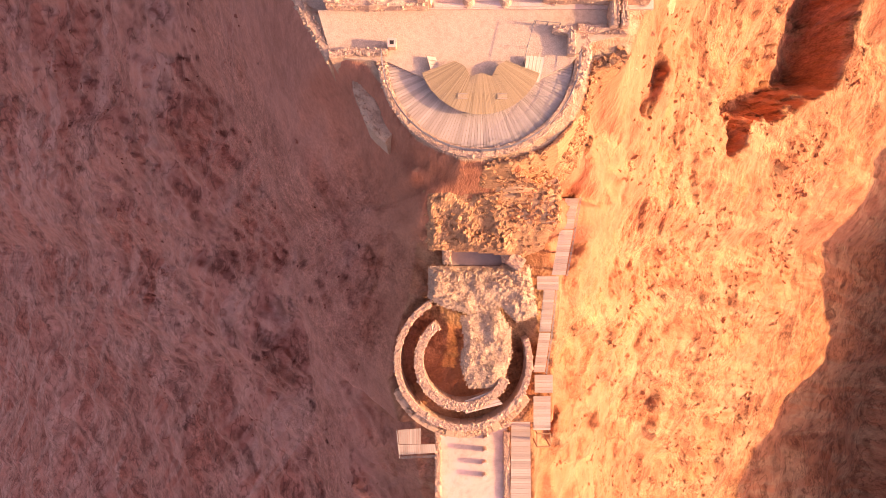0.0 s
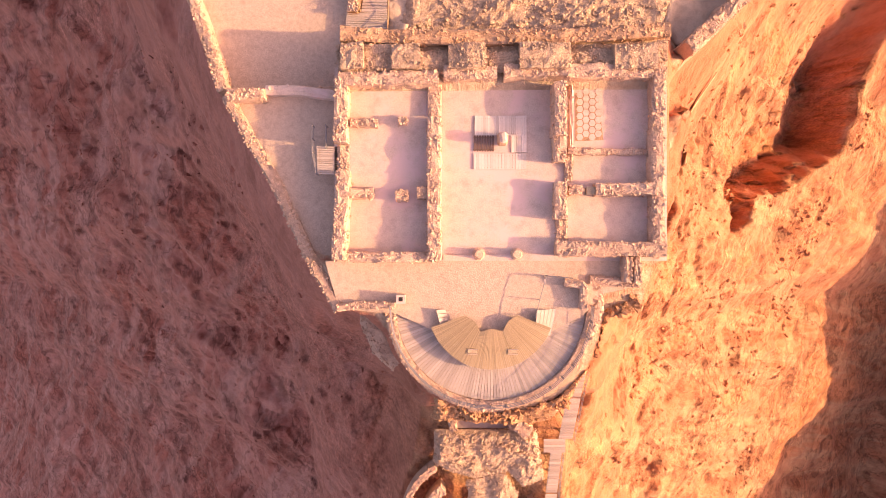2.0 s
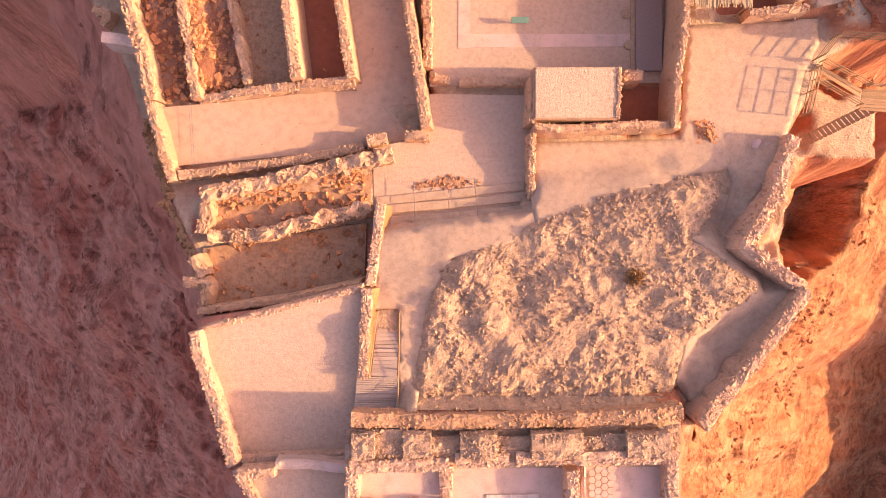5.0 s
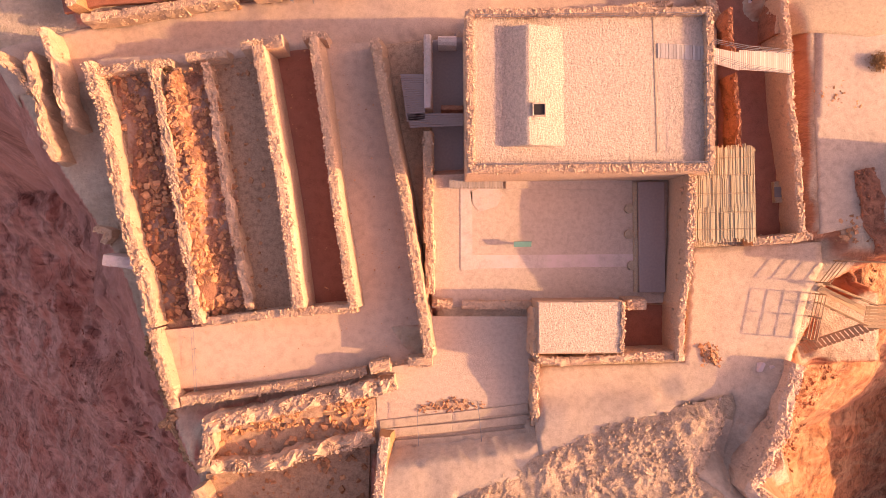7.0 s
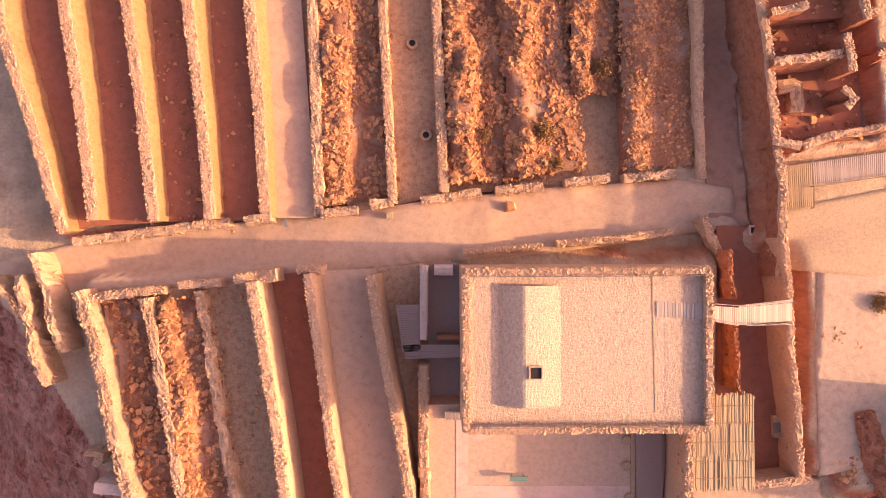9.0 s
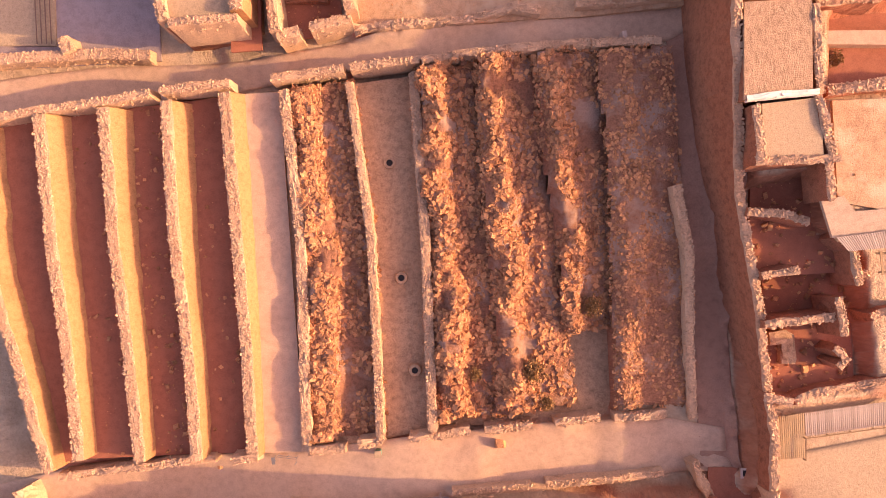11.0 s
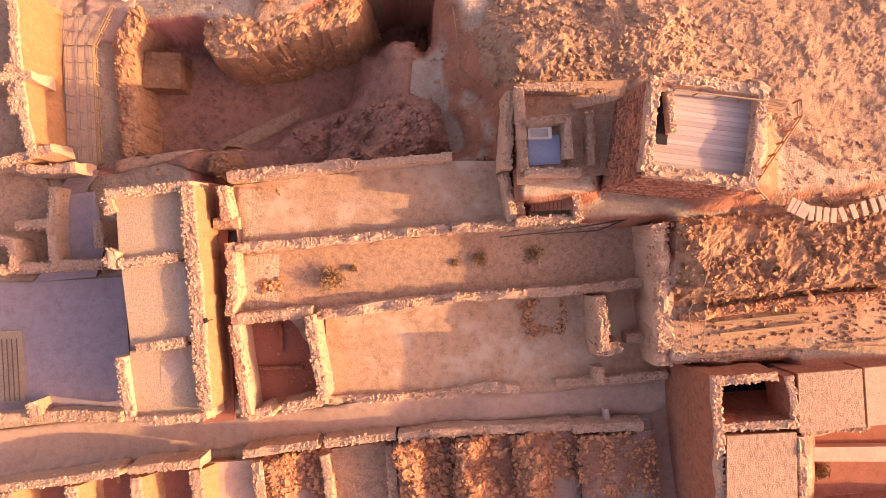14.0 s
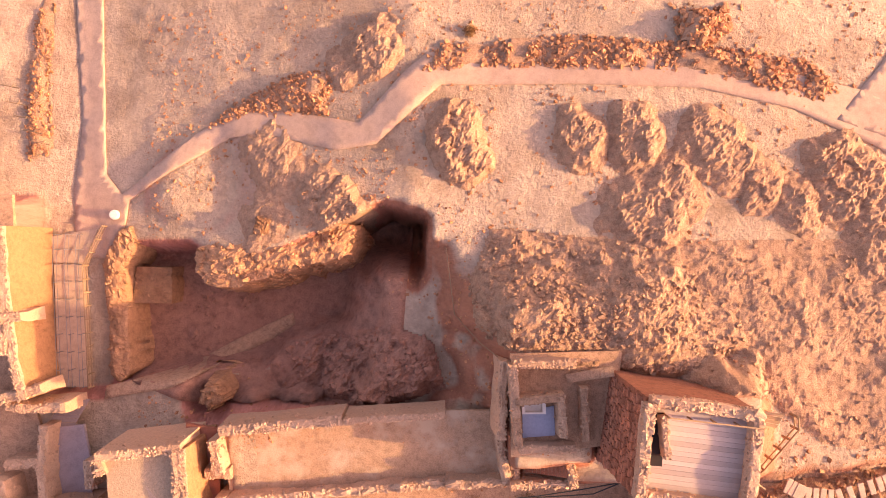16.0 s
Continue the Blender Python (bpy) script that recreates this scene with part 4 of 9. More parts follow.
railing([(CX + (RIM - 0.25) * math.cos(a), CY + (RIM - 0.25) * math.sin(a)) for a in [radians(180 + 9 * k) for k in range(21)]], 3.75, M_METAL, "dark steel safety railing along the curved terrace edge", 1.1, 1.3, 3)
for pts, g in (([(5.97, 14.41), (7.41, 14.42), (7.00, 12.49), (5.77, 12.69)], 1), ([(-1.33, 14.39), (-0.67, 14.40), (-0.18, 12.67), (-0.83, 12.59)], 2)):
    st = deck("wooden_steps", pts, (4.3, 3.9, 3.9, 4.3), 0.3, M_DECK, "weathered wooden steps onto the deck", g == 2, category="steps", group="deck steps")
railing([(6.51, 16.79), (6.07, 15.14), (5.78, 13.91)], 3.9, M_METAL, "low steel barrier on the gravel", 0.9, 1.2, 1, name="barrier")
railing([(6.64, 16.87), (8.45, 16.71)], 3.9, M_METAL, "low steel barrier on the gravel", 0.7, 1.2, 1, name="barrier")
stone_wall([(7.94, 16.41), (9.33, 16.21), (9.25, 14.46)], 4.5, 1.2, 0.5)
stone_wall([(12.38, 18.25), (12.39, 16.44)], 4.9, 2.5, 0.6)
stone_wall([(13.03, 18.26), (13.11, 16.44)], 4.9, 3.0, 0.5)
stone_wall([(9.80, 16.61), (13.47, 16.33)], 4.2, 3.0, 0.6)
stone_wall([(10.40, 16.39), (10.57, 14.55), (9.67, 12.29)], 3.95, 5.0, 0.7, "pale curved coping beside the deck", 0.08, M_PALE, 12)
stone_wall([(-6.66, 15.39), (-6.43, 12.91), (-5.65, 10.87), (-4.29, 9.65)], (0.5, -0.2, -1.2), 6, 1.7, "pale curved footing below the terrace", 0.15, M_PALE, 16)
# a bin, two column stumps, a model on its stand
bx, by = [(-3.86, 15.19)][0]
binn = thing("waste_bin", bx, by, 3.9, "square stone-clad waste bin with a dark opening", "bin")
box("body", binn, bx, by, 3.9, 0.6, 0.6, 0.9, M_STONE, bevel=0.05)
box("rim", binn, bx, by, 4.8, 0.66, 0.66, 0.08, M_PLASTER)
box("opening", binn, bx, by, 4.86, 0.3, 0.3, 0.03, M_BLACK)
for cx_, cy_ in [(1.75, 18.43), (4.47, 18.43)]:
    col = thing("column_stump", cx_, cy_, 4.0, "weathered stump of a plastered stone column", "column", "column stumps")
    V, F = [], []
    for j, (rr, h) in enumerate(((0.46, 0), (0.46, 0.15), (0.34, 0.22), (0.33, 0.75), (0.29, 0.82))):
        for q in range(14):
            a = 2 * math.pi * q / 14
            w_ = rr * (1 + 0.06 * math.sin(3 * a + j))
            V.append((w_ * math.cos(a), w_ * math.sin(a), h))
    F = [(j * 14 + q, j * 14 + (q + 1) % 14, (j + 1) * 14 + (q + 1) % 14, (j + 1) * 14 + q) for j in range(4) for q in range(14)] + [tuple(range(56, 70))]
    part("drum", mesh_of("drum", V, F, M_PALE), col)
slab("threshold", [(-0.81, 18.33), (7.38, 18.44), (7.38, 18.11), (-0.81, 18.01)], 4.12, M_PLASTER, "pale stone threshold of the hall", 0.2)
mx, my = [(3.41, 26.70)][0]
model = thing("pedestal", mx, my, 4.0, "rough stone pedestal on slatted timber flooring", "pedestal")
box("base", model, mx, my, 4.0, 0.7, 0.85, 0.9, M_STONE, bevel=0.12)
box("cap", model, mx, my, 4.9, 0.5, 0.8, 0.55, M_PLASTER, rz=8, bevel=0.15)
deck("slatted_floor", [(1.42, 28.45), (5.18, 28.46), (5.19, 27.03), (1.42, 27.02)], 4.1, 0.16, M_MAT, "slatted timber walkway panel on the plaster floor", False, 0.015, group="slatted panels")
deck("slatted_floor", [(1.34, 27.02), (2.86, 27.02), (2.86, 25.88), (1.34, 25.87)], 4.1, 0.2, M_RUST, "dark slatted grille beside the pedestal", False, 0.07, group="slatted panels")
deck("slatted_floor", [(4.08, 27.03), (5.19, 27.03), (5.19, 25.80), (4.09, 25.80)], 4.1, 0.2, M_MAT, "slatted timber walkway panel on the plaster floor", False, 0.015, group="slatted panels")
deck("slatted_floor", [(1.34, 25.71), (5.19, 25.72), (5.19, 24.57), (1.35, 24.56)], 4.1, 0.2, M_MAT, "slatted timber walkway panel on the plaster floor", False, 0.02, group="slatted panels")
nx_, ny_ = [(9.71, 22.98)][0]
niche = thing("metal_box", nx_, ny_, 4.0, "small grey metal box set in a wall gap", "box")
box("case", niche, nx_, ny_, 4.0, 0.6, 0.5, 0.75, M_METAL)
box("lid", niche, nx_, ny_, 4.75, 0.66, 0.56, 0.05, M_GREY)
# mosaic of hexagons
mosaic = slab("mosaic_floor", [(8.71, 30.12), (10.35, 30.12), (10.77, 26.72), (8.72, 26.64)], 4.03, M_DUST, "pale mosaic floor with a honeycomb of hexagons", 0.1)
hexm = mesh_of("hexagon_tile", [(0.26 * math.cos(math.pi / 3 * k), 0.26 * math.sin(math.pi / 3 * k), z) for z in (0.02, 0) for k in range(6)], [tuple(range(6))] + [(k, k + 6, (k + 1) % 6 + 6, (k + 1) % 6) for k in range(6)], M_PLASTER)
hx0, hy0 = [(9.05, 26.92)][0]
for i in range(4):
    for j in range(7):
        part("hexagon_tile", hexm, mosaic, at=pose(hx0 + 0.45 * i - mosaic.location.x, hy0 + 0.51 * j + 0.255 * (i % 2) - mosaic.location.y, 4.035 - mosaic.location.z))
# little bridge in the yard
deck("footbridge", [(-10.06, 26.25), (-8.52, 26.21), (-8.51, 24.18), (-9.98, 24.17)], 4.0, 0.16, M_DECK, "small weathered plank platform over the yard", category="platform")
railing([(-10.27, 27.67), (-10.27, 25.72), (-9.98, 24.17)], 3.6, M_METAL, "dark steel railing beside a plank platform", 1.0, 1.2, 3)
railing([(-9.30, 27.67), (-9.33, 26.05)], 3.6, M_METAL, "dark steel railing beside a plank platform", 1.0, 1.2, 2)

# ---- middle terrace: the round building ----
MX, MY = [(2.18, -12.50)][0]
def ring(name, r0, r1, ztop, zlow, a0, a1, label, mat, step=7):
    ob = thing(name, MX, MY, zlow, label, "wall", "", "structure")
    n = int(abs(a1 - a0) / step)
    for k in range(n):
        p, q = radians(a0 + (a1 - a0) * (k + 0.02) / n), radians(a0 + (a1 - a0) * (k + 0.98) / n)
        h = ztop - zlow + 0.35 * math.sin(k * 2.3) * math.sin(k * 0.7) * (0.6 if mat is M_STONE else 0)
        qd = [(rr * math.cos(a), rr * math.sin(a)) for rr, a in ((r1, p), (r1, q), (r0, q), (r0, p))]
        V = [(x, y, z) for z in (h, 0) for x, y in qd]
        part("block", mesh_of("block", V, [(0, 1, 2, 3), (7, 6, 5, 4), (0, 4, 5, 1), (1, 5, 6, 2), (2, 6, 7, 3), (3, 7, 4, 0)], mat), ob)
    c = int(abs(a1 - a0) * 3.5)
    r = np.random.default_rng(int(r1 * 100))
    ang = np.radians(r.uniform(min(a0, a1), max(a0, a1), c))
    rad = r.uniform(r0, r1, c)
    V, F = scatter(np.stack([rad * np.cos(ang), rad * np.sin(ang), np.full(c, ztop - zlow - 0.03)], 1), r.uniform(0.1, 0.3, c), r)
    tagged(part("scree", mesh_of("scree", V, F, mat), ob), kind="stuff")
    return ob
pad([(MX + 8.3 * math.cos(a * math.pi / 12), MY + 8.3 * math.sin(a * math.pi / 12)) for a in range(24)], -25.2, 0.5)
ring("inner_ring_wall", 4.6, 5.6, -22.2, -26, 125, 338, "inner ring of a ruined round building", M_PALE)
ring("outer_ring_wall", 7.2, 7.9, -22.4, -27, 120, 380, "outer curved wall of a ruined round building", M_PALE)
ring("outer_ring_wall", 7.7, 8.8, -22.9, -29, 205, 330, "rubble footing of the outer curved wall", M_STONE)
rubble([(1.7, -7.3), (2.2, -10.3), (1.7, -12.1), (2.0, -13.8), (2.7, -15.6), (5.4, -15.6), (7.0, -14.4), (7.8, -12.0), (7.8, -8.9), (6.3, -6.4)], -22.6, 700, 0.1, 0.34, "heap of fallen stones inside the round building", 60, 0.35, M_FIELD, rocky=0.5)
rubble([(-1.83, -1.55), (0.86, -1.54), (9.82, -1.40), (10.79, -7.28), (8.23, -8.25), (6.63, -6.52), (2.79, -7.30), (-0.41, -6.35), (-2.01, -5.39)], -22.7, 600, 0.1, 0.4, "broken limestone ground beside the round building", 80, 0.4, M_FIELD, rocky=0.7)
dk = deck("curved_deck", [(2.32, -16.97), (5.28, -15.86), (6.70, -17.34), (2.45, -18.45)], -22.4, 0.28, M_DECK, "boarded deck in the ring passage", True)
stone_wall([(0.21, 1.00), (0.34, -1.40)], -21.3, 3, 0.8)
stone_wall([(0.53, 1.13), (6.85, 1.14)], -21.0, 3, 0.7)
stone_wall([(6.85, 1.33), (7.04, -1.19)], -21.0, 3, 0.8)
stone_wall([(7.29, -0.56), (8.75, -1.51)], -20.6, 3, 1.4)
slab("cistern_floor", [(0.55, 1.05), (7.13, 1.06), (7.13, -1.57), (0.56, -1.58)], -22.9, M_DARK, "dark sunken floor of a pool", 0.5)
for q, zt in (([(6.86, 5.87), (10.05, 6.17)], -14.5), ([(4.90, 3.89), (8.44, 4.37)], -16), ([(4.44, 2.49), (9.29, 3.10)], -18), ([(-1.18, 7.30), (2.86, 6.88)], -10.5), ([(3.50, 7.43), (6.28, 6.44), (10.99, 7.00)], -11), ([(10.32, 2.43), (11.67, 5.67)], -16)):
    stone_wall(q, zt, 5.0, 1.3, "broken ledge of limestone masonry under the terrace", 0.5, stones=20)
rubble([(4.37, 6.34), (10.35, 6.95), (12.14, 5.75), (11.85, 2.17), (9.46, 1.86), (5.58, 2.04), (3.78, 2.75)], None, 400, 0.2, 0.8, "fallen blocks on the slope under the terrace", 70, 0.6)
# stairway along the flank
def stilt(parent, x, y, z):
    """A post from the ground up to a walkway."""
    low = min(height(x, y), z - 0.3) - 0.2
    box("post", parent, x, y, low, 0.14, 0.14, z - low, M_BEAM)


stair = deck("wooden_stairway", [(13.07, 5.81), (14.54, 5.81), (14.24, 2.57), (12.74, 2.57)], (-18.6, -18.6, -20.2, -20.2), 0.3, M_DECK, "long weathered wooden stairway on the slope", True, category="stairs", group="slope stairs")
stilt(stair, 13.22, 5.43, -18.85)
stilt(stair, 14.32, 5.43, -18.85)
stilt(stair, 13.10, 4.21, -19.46)
stilt(stair, 14.21, 4.21, -19.46)
stilt(stair, 12.97, 2.96, -20.07)
stilt(stair, 14.09, 2.96, -20.07)
railing([(14.60, 5.81), (14.31, 2.57)], (-18.6, -20.2), M_METAL, "steel handrail beside the wooden stairway", 1.0, 1.5, 2, group="stair rails")
stair = deck("wooden_stairway", [(12.76, 2.45), (14.26, 2.45), (13.81, -2.64), (12.26, -2.64)], (-20.3, -20.3, -22.6, -22.6), 0.3, M_DECK, "long weathered wooden stairway on the slope", True, category="stairs", group="slope stairs")
stilt(stair, 12.89, 1.85, -20.64)
stilt(stair, 14.02, 1.85, -20.64)
stilt(stair, 12.71, -0.06, -21.51)
stilt(stair, 13.85, -0.06, -21.51)
stilt(stair, 12.52, -2.02, -22.38)
stilt(stair, 13.68, -2.02, -22.38)
railing([(14.33, 2.45), (13.88, -2.64)], (-20.3, -22.6), M_METAL, "steel handrail beside the wooden stairway", 1.0, 1.5, 2, group="stair rails")
stair = deck("wooden_stairway", [(11.45, -4.36), (12.75, -4.36), (12.36, -9.27), (11.04, -9.27)], (-23.2, -23.2, -24.0, -24.0), 0.3, M_DECK, "long weathered wooden stairway on the slope", True, category="stairs", group="slope stairs")
stilt(stair, 11.60, -4.94, -23.36)
stilt(stair, 12.51, -4.94, -23.36)
stilt(stair, 11.44, -6.80, -23.66)
stilt(stair, 12.36, -6.80, -23.66)
stilt(stair, 11.29, -8.67, -23.96)
stilt(stair, 12.21, -8.67, -23.96)
railing([(12.81, -4.36), (12.42, -9.27)], (-23.2, -24.0), M_METAL, "steel handrail beside the wooden stairway", 1.0, 1.5, 2, group="stair rails")
stair = deck("wooden_stairway", [(11.04, -9.40), (12.36, -9.40), (11.73, -14.04), (10.41, -14.04)], (-24.0, -24.0, -24.2, -24.2), 0.3, M_DECK, "long weathered wooden stairway on the slope", True, category="stairs", group="slope stairs")
stilt(stair, 11.16, -9.96, -24.08)
stilt(stair, 12.09, -9.96, -24.08)
stilt(stair, 10.93, -11.72, -24.16)
stilt(stair, 11.85, -11.72, -24.16)
stilt(stair, 10.69, -13.48, -24.24)
stilt(stair, 11.61, -13.48, -24.24)
railing([(12.42, -9.40), (11.80, -14.04)], (-24.0, -24.2), M_METAL, "steel handrail beside the wooden stairway", 1.0, 1.5, 2, group="stair rails")
landing = deck("stair_landing", [(10.64, -2.79), (13.11, -2.79), (13.11, -4.34), (10.64, -4.34)], -23.0, 0.3, M_DECK, "boarded landing beside the stairway", True, category="deck", group="stair landings")
stilt(landing, 10.90, -2.98, -23.06)
stilt(landing, 12.85, -2.98, -23.06)
stilt(landing, 12.85, -4.15, -23.06)
stilt(landing, 10.90, -4.15, -23.06)
landing = deck("stair_landing", [(10.56, -14.32), (12.67, -14.32), (12.67, -16.44), (10.56, -16.44)], -24.3, 0.3, M_DECK, "boarded landing beside the stairway", True, category="deck", group="stair landings")
stilt(landing, 10.82, -14.52, -24.36)
stilt(landing, 12.41, -14.52, -24.36)
stilt(landing, 12.41, -16.24, -24.36)
stilt(landing, 10.82, -16.24, -24.36)
landing = deck("stair_landing", [(10.47, -16.90), (12.46, -16.90), (12.46, -20.88), (10.47, -20.88)], -24.6, 0.3, M_DECK, "boarded landing beside the stairway", True, category="deck", group="stair landings")
stilt(landing, 10.73, -17.10, -24.66)
stilt(landing, 12.19, -17.10, -24.66)
stilt(landing, 12.19, -20.68, -24.66)
stilt(landing, 10.73, -20.68, -24.66)

# ---- lower terrace ----
pad([(-1.28, -24.59), (9.15, -24.56), (9.57, -36.43), (-1.26, -36.46)], -41.3, 0.6)
slab("terrace_floor", [(-0.88, -24.99), (8.99, -24.96), (9.18, -38.83), (-0.61, -38.86)], -41.0, M_PLASTER, "pale plaster floor of the lower terrace", 0.5)
stone_wall([(-0.88, -24.46), (-0.77, -38.65)], -40.4, 5, 0.8)
stone_wall([(8.88, -25.50), (8.98, -38.66)], -40.5, 4, 0.9)
stone_wall([(6.64, -24.57), (9.40, -23.85)], -39.6, 4, 1.0)
for (cx_, cy_), tall in zip([(5.79, -26.18), (5.79, -28.02), (5.79, -29.86), (5.79, -31.63)], (5.0, 4.4, 3.2, 3.4)):
    col = thing("column", cx_, cy_, -41, "plastered stone column on the lower terrace", "column", "terrace columns")
    tube("shaft", col, [(cx_, cy_, -41), (cx_, cy_, -41 + tall * 0.4)], 0.38, M_PLASTER, sides=10)
deck("boardwalk", [(9.50, -23.63), (12.14, -23.63), (12.32, -38.61), (9.37, -38.62)], -40.4, 0.35, M_DECK, "long boarded walkway beside the lower terrace", True)
deck("viewing_deck", [(-6.30, -24.43), (-3.19, -24.19), (-3.18, -26.37), (-6.21, -26.37)], -37.6, 0.3, M_DECK, "grey boarded viewing deck over the cliff", False)
deck("viewing_deck", [(-6.21, -26.45), (-1.24, -26.36), (-1.08, -27.53), (-6.13, -27.85)], -37.6, 0.3, M_DECK, "grey boarded viewing deck over the cliff", False)
railing([(-6.45, -24.28), (-6.05, -28.00), (-1.08, -27.76)], -37.6, M_METAL, "steel railing round the viewing deck", 1.1, 1.6, 3)
hut = thing("timber_trestle", *[(13.53, -25.57)][0], -40, "open timber trestle beside the boardwalk", "trestle")
hx, hy = [(13.53, -25.57)][0]
if hut:
    for dx in (-1, 1):
        for dy in (-1, 1):
            box("post", hut, hx + dx * 0.9, hy + dy * 0.9, -41, 0.16, 0.16, 4, M_BEAM)
        box("beam", hut, hx + dx * 0.9, hy, -37.1, 0.14, 2.0, 0.16, M_BEAM)
        box("beam", hut, hx, hy + dx * 0.9, -36.95, 2.0, 0.14, 0.16, M_BEAM)

rubble([(3.0, 6.6), (7.2, 7.6), (10.2, 10.4), (11.4, 14.5), (13.6, 15.5), (14.2, 11.0), (12.2, 6.6), (8.0, 3.6), (3.0, 3.4)], None, 900, 0.15, 0.75, "tumbled blocks on the slope round the terrace", 120, 0.4, M_CRAG, "rock_ledge", rocky=1.2)
rubble([(-2.18, 5.83), (0.37, 6.68), (6.05, 5.84), (10.87, 6.42), (11.72, 3.58), (10.88, 0.18), (8.89, -0.68), (3.22, -0.12), (-1.89, 0.15)], (-21.5, -8), 260, 0.15, 0.7, "broken rock ledges below the terrace", 40, 0.5, M_CRAG, "rock_ledge", rocky=3.0)
# ---- yard, stair and rubble field behind the terrace ----
pad([(-8.44, 36.99), (-4.43, 36.99), (-4.43, 34.10), (-8.43, 34.09)], 1.9, 0.3)
pad([(19.67, 47.05), (22.76, 45.97), (26.72, 43.17), (24.00, 42.03), (23.40, 44.07)], -1.4, 0.8)
pad([(23.37, 42.09), (25.80, 42.76), (22.28, 38.41), (19.80, 36.19), (17.67, 38.80)], 0.1, 0.8)
pad([(19.34, 36.25), (17.00, 34.02), (16.13, 35.41), (17.34, 38.72)], 0.9, 0.6)
carpet("path", [(20.82, 51.09), (23.49, 50.20), (22.30, 46.20), (26.18, 43.00), (22.19, 38.54), (17.31, 34.26), (15.83, 36.17), (16.84, 39.42), (22.31, 43.26), (21.59, 44.19), (18.02, 46.99)], M_PATH, "pale dusty strip between the rubble field and the outer wall")
stone_wall([(-19.97, 40.12), (-13.57, 41.75), (-7.78, 43.21)], 1.8, 3, 0.4, "low lime-faced wall along a gravel yard", 0.08, stones=24)
stone_wall([(-16.71, 30.36), (-12.64, 30.45), (-8.74, 30.55)], 2.3, 2.5, 0.9, "low lime-faced wall along a gravel yard", 0.06, stones=20)
floor([(-20.29, 40.21), (-13.65, 41.76), (-7.73, 43.10), (-7.63, 36.45), (-8.40, 33.88), (-8.83, 30.01), (-17.07, 30.00), (-18.15, 34.72)], 1.6, M_GRAVEL, "pale gravel yard within old walls")
stone_wall([(-17.36, 30.97), (-18.16, 33.57)], 3.0, 6, 0.8)
stone_wall([(-18.36, 33.88), (-19.91, 38.38), (-20.21, 40.06)], 2.7, 6, 0.8)
stone_wall([(-7.66, 36.51), (-7.54, 40.0), (-7.38, 43.2)], (2.45, 2.35), 5.5, 0.75, "tall lime-faced rubble wall beside a stair", 0.3, stones=30, face=M_LIMEFACE, bank=(0.3, 0.3))
stone_wall([(-7.36, 43.3), (-7.20, 45.54), (-6.77, 49.88)], (0.2, -1.6, -2.4), 4.5, 0.75, "tall lime-faced rubble wall beside a stair", stones=30, face=M_LIMEFACE, bank=(0.3, 0.3))
carpet("path", [(-7.03, 50.86), (-0.75, 50.87), (5.40, 51.57), (5.86, 49.29), (12.90, 52.72), (21.55, 55.46), (22.46, 54.55), (15.42, 49.76), (6.91, 47.43), (-0.97, 45.41), (-1.65, 43.81), (-2.55, 40.62), (-3.68, 34.24), (-5.19, 34.24), (-5.11, 41.53), (-7.11, 41.53)], M_PATH, "pale trodden path beside the rubble field")
deck("wooden_stair", [(-6.65, 41.36), (-5.01, 41.37), (-5.17, 36.65), (-7.08, 36.65)], (0.2, 0.2, 2.2, 2.2), 0.3, M_DECK, "weathered wooden stair rising to a landing", True, 0.03, category="stairs")
deck("stair_landing", [(-8.15, 36.57), (-5.02, 36.66), (-5.01, 34.12), (-8.32, 34.11)], 2.2, 0.14, M_DECK, "weathered boarded landing at the stair's top", True)
railing([(-6.71, 41.35), (-7.13, 36.66)], (0.2, 2.2), M_BEAM, "brown timber handrail of the stair", 1.0, 1.5, 2, 0.04)
railing([(-4.99, 41.35), (-5.02, 34.30)], (0.2, 2.2), M_BEAM, "brown timber handrail of the stair", 1.0, 1.5, 2, 0.04)
railing([(-8.32, 34.28), (-5.01, 34.20)], 2.2, M_METAL, "steel railing at the landing's edge", 1.0, 1.5, 2)
rubble([(-4.51, 34.38), (-3.41, 40.80), (-2.31, 44.79), (1.45, 46.79), (6.31, 48.78), (12.50, 51.23), (20.90, 52.57), (21.35, 50.58), (18.71, 47.04), (22.70, 43.95), (23.37, 43.06), (17.40, 39.07), (16.09, 35.52), (12.55, 34.41)], None, 3800, 0.08, 0.34, "field of weathered pale limestone rubble and dust", 200, 0.5, M_FIELD, rocky=0.55)
bush(*[(13.32, 43.84)][0], height(*[(13.32, 43.84)][0]) + 0.3, 1.9, leaves=1100)
bush(*[(1.51, 44.54)][0], height(*[(1.51, 44.54)][0]) + 0.3, 0.5, leaves=150)
stone_wall([(27.3, 55.4), (25.1, 50.4), (21.9, 46.2), (26.2, 43.0)], (-2.6, -1.0, 0.75, 1.0), 7.0, 1.1, "thick outer wall of limestone rubble on the cliff edge", 0.25, stones=60)
stone_wall([(26.25, 42.98), (21.72, 37.78), (16.89, 33.36)], (1.2, 2.5, 4.4), 7.0, 1.0, "thick outer wall of limestone rubble on the cliff edge", 0.25, stones=60)

carpet("path", [(5.76, 55.14), (18.52, 55.39), (19.19, 65.03), (24.26, 65.27), (30.00, 65.49), (30.22, 63.49), (29.00, 61.11), (28.00, 57.30), (27.12, 54.92), (24.10, 49.70), (22.12, 43.04), (19.97, 43.06), (22.68, 51.62), (22.32, 52.87), (13.12, 50.48), (6.02, 47.21), (5.71, 49.51)], M_PATH, "pale trodden path round the rubble field", 0.13)
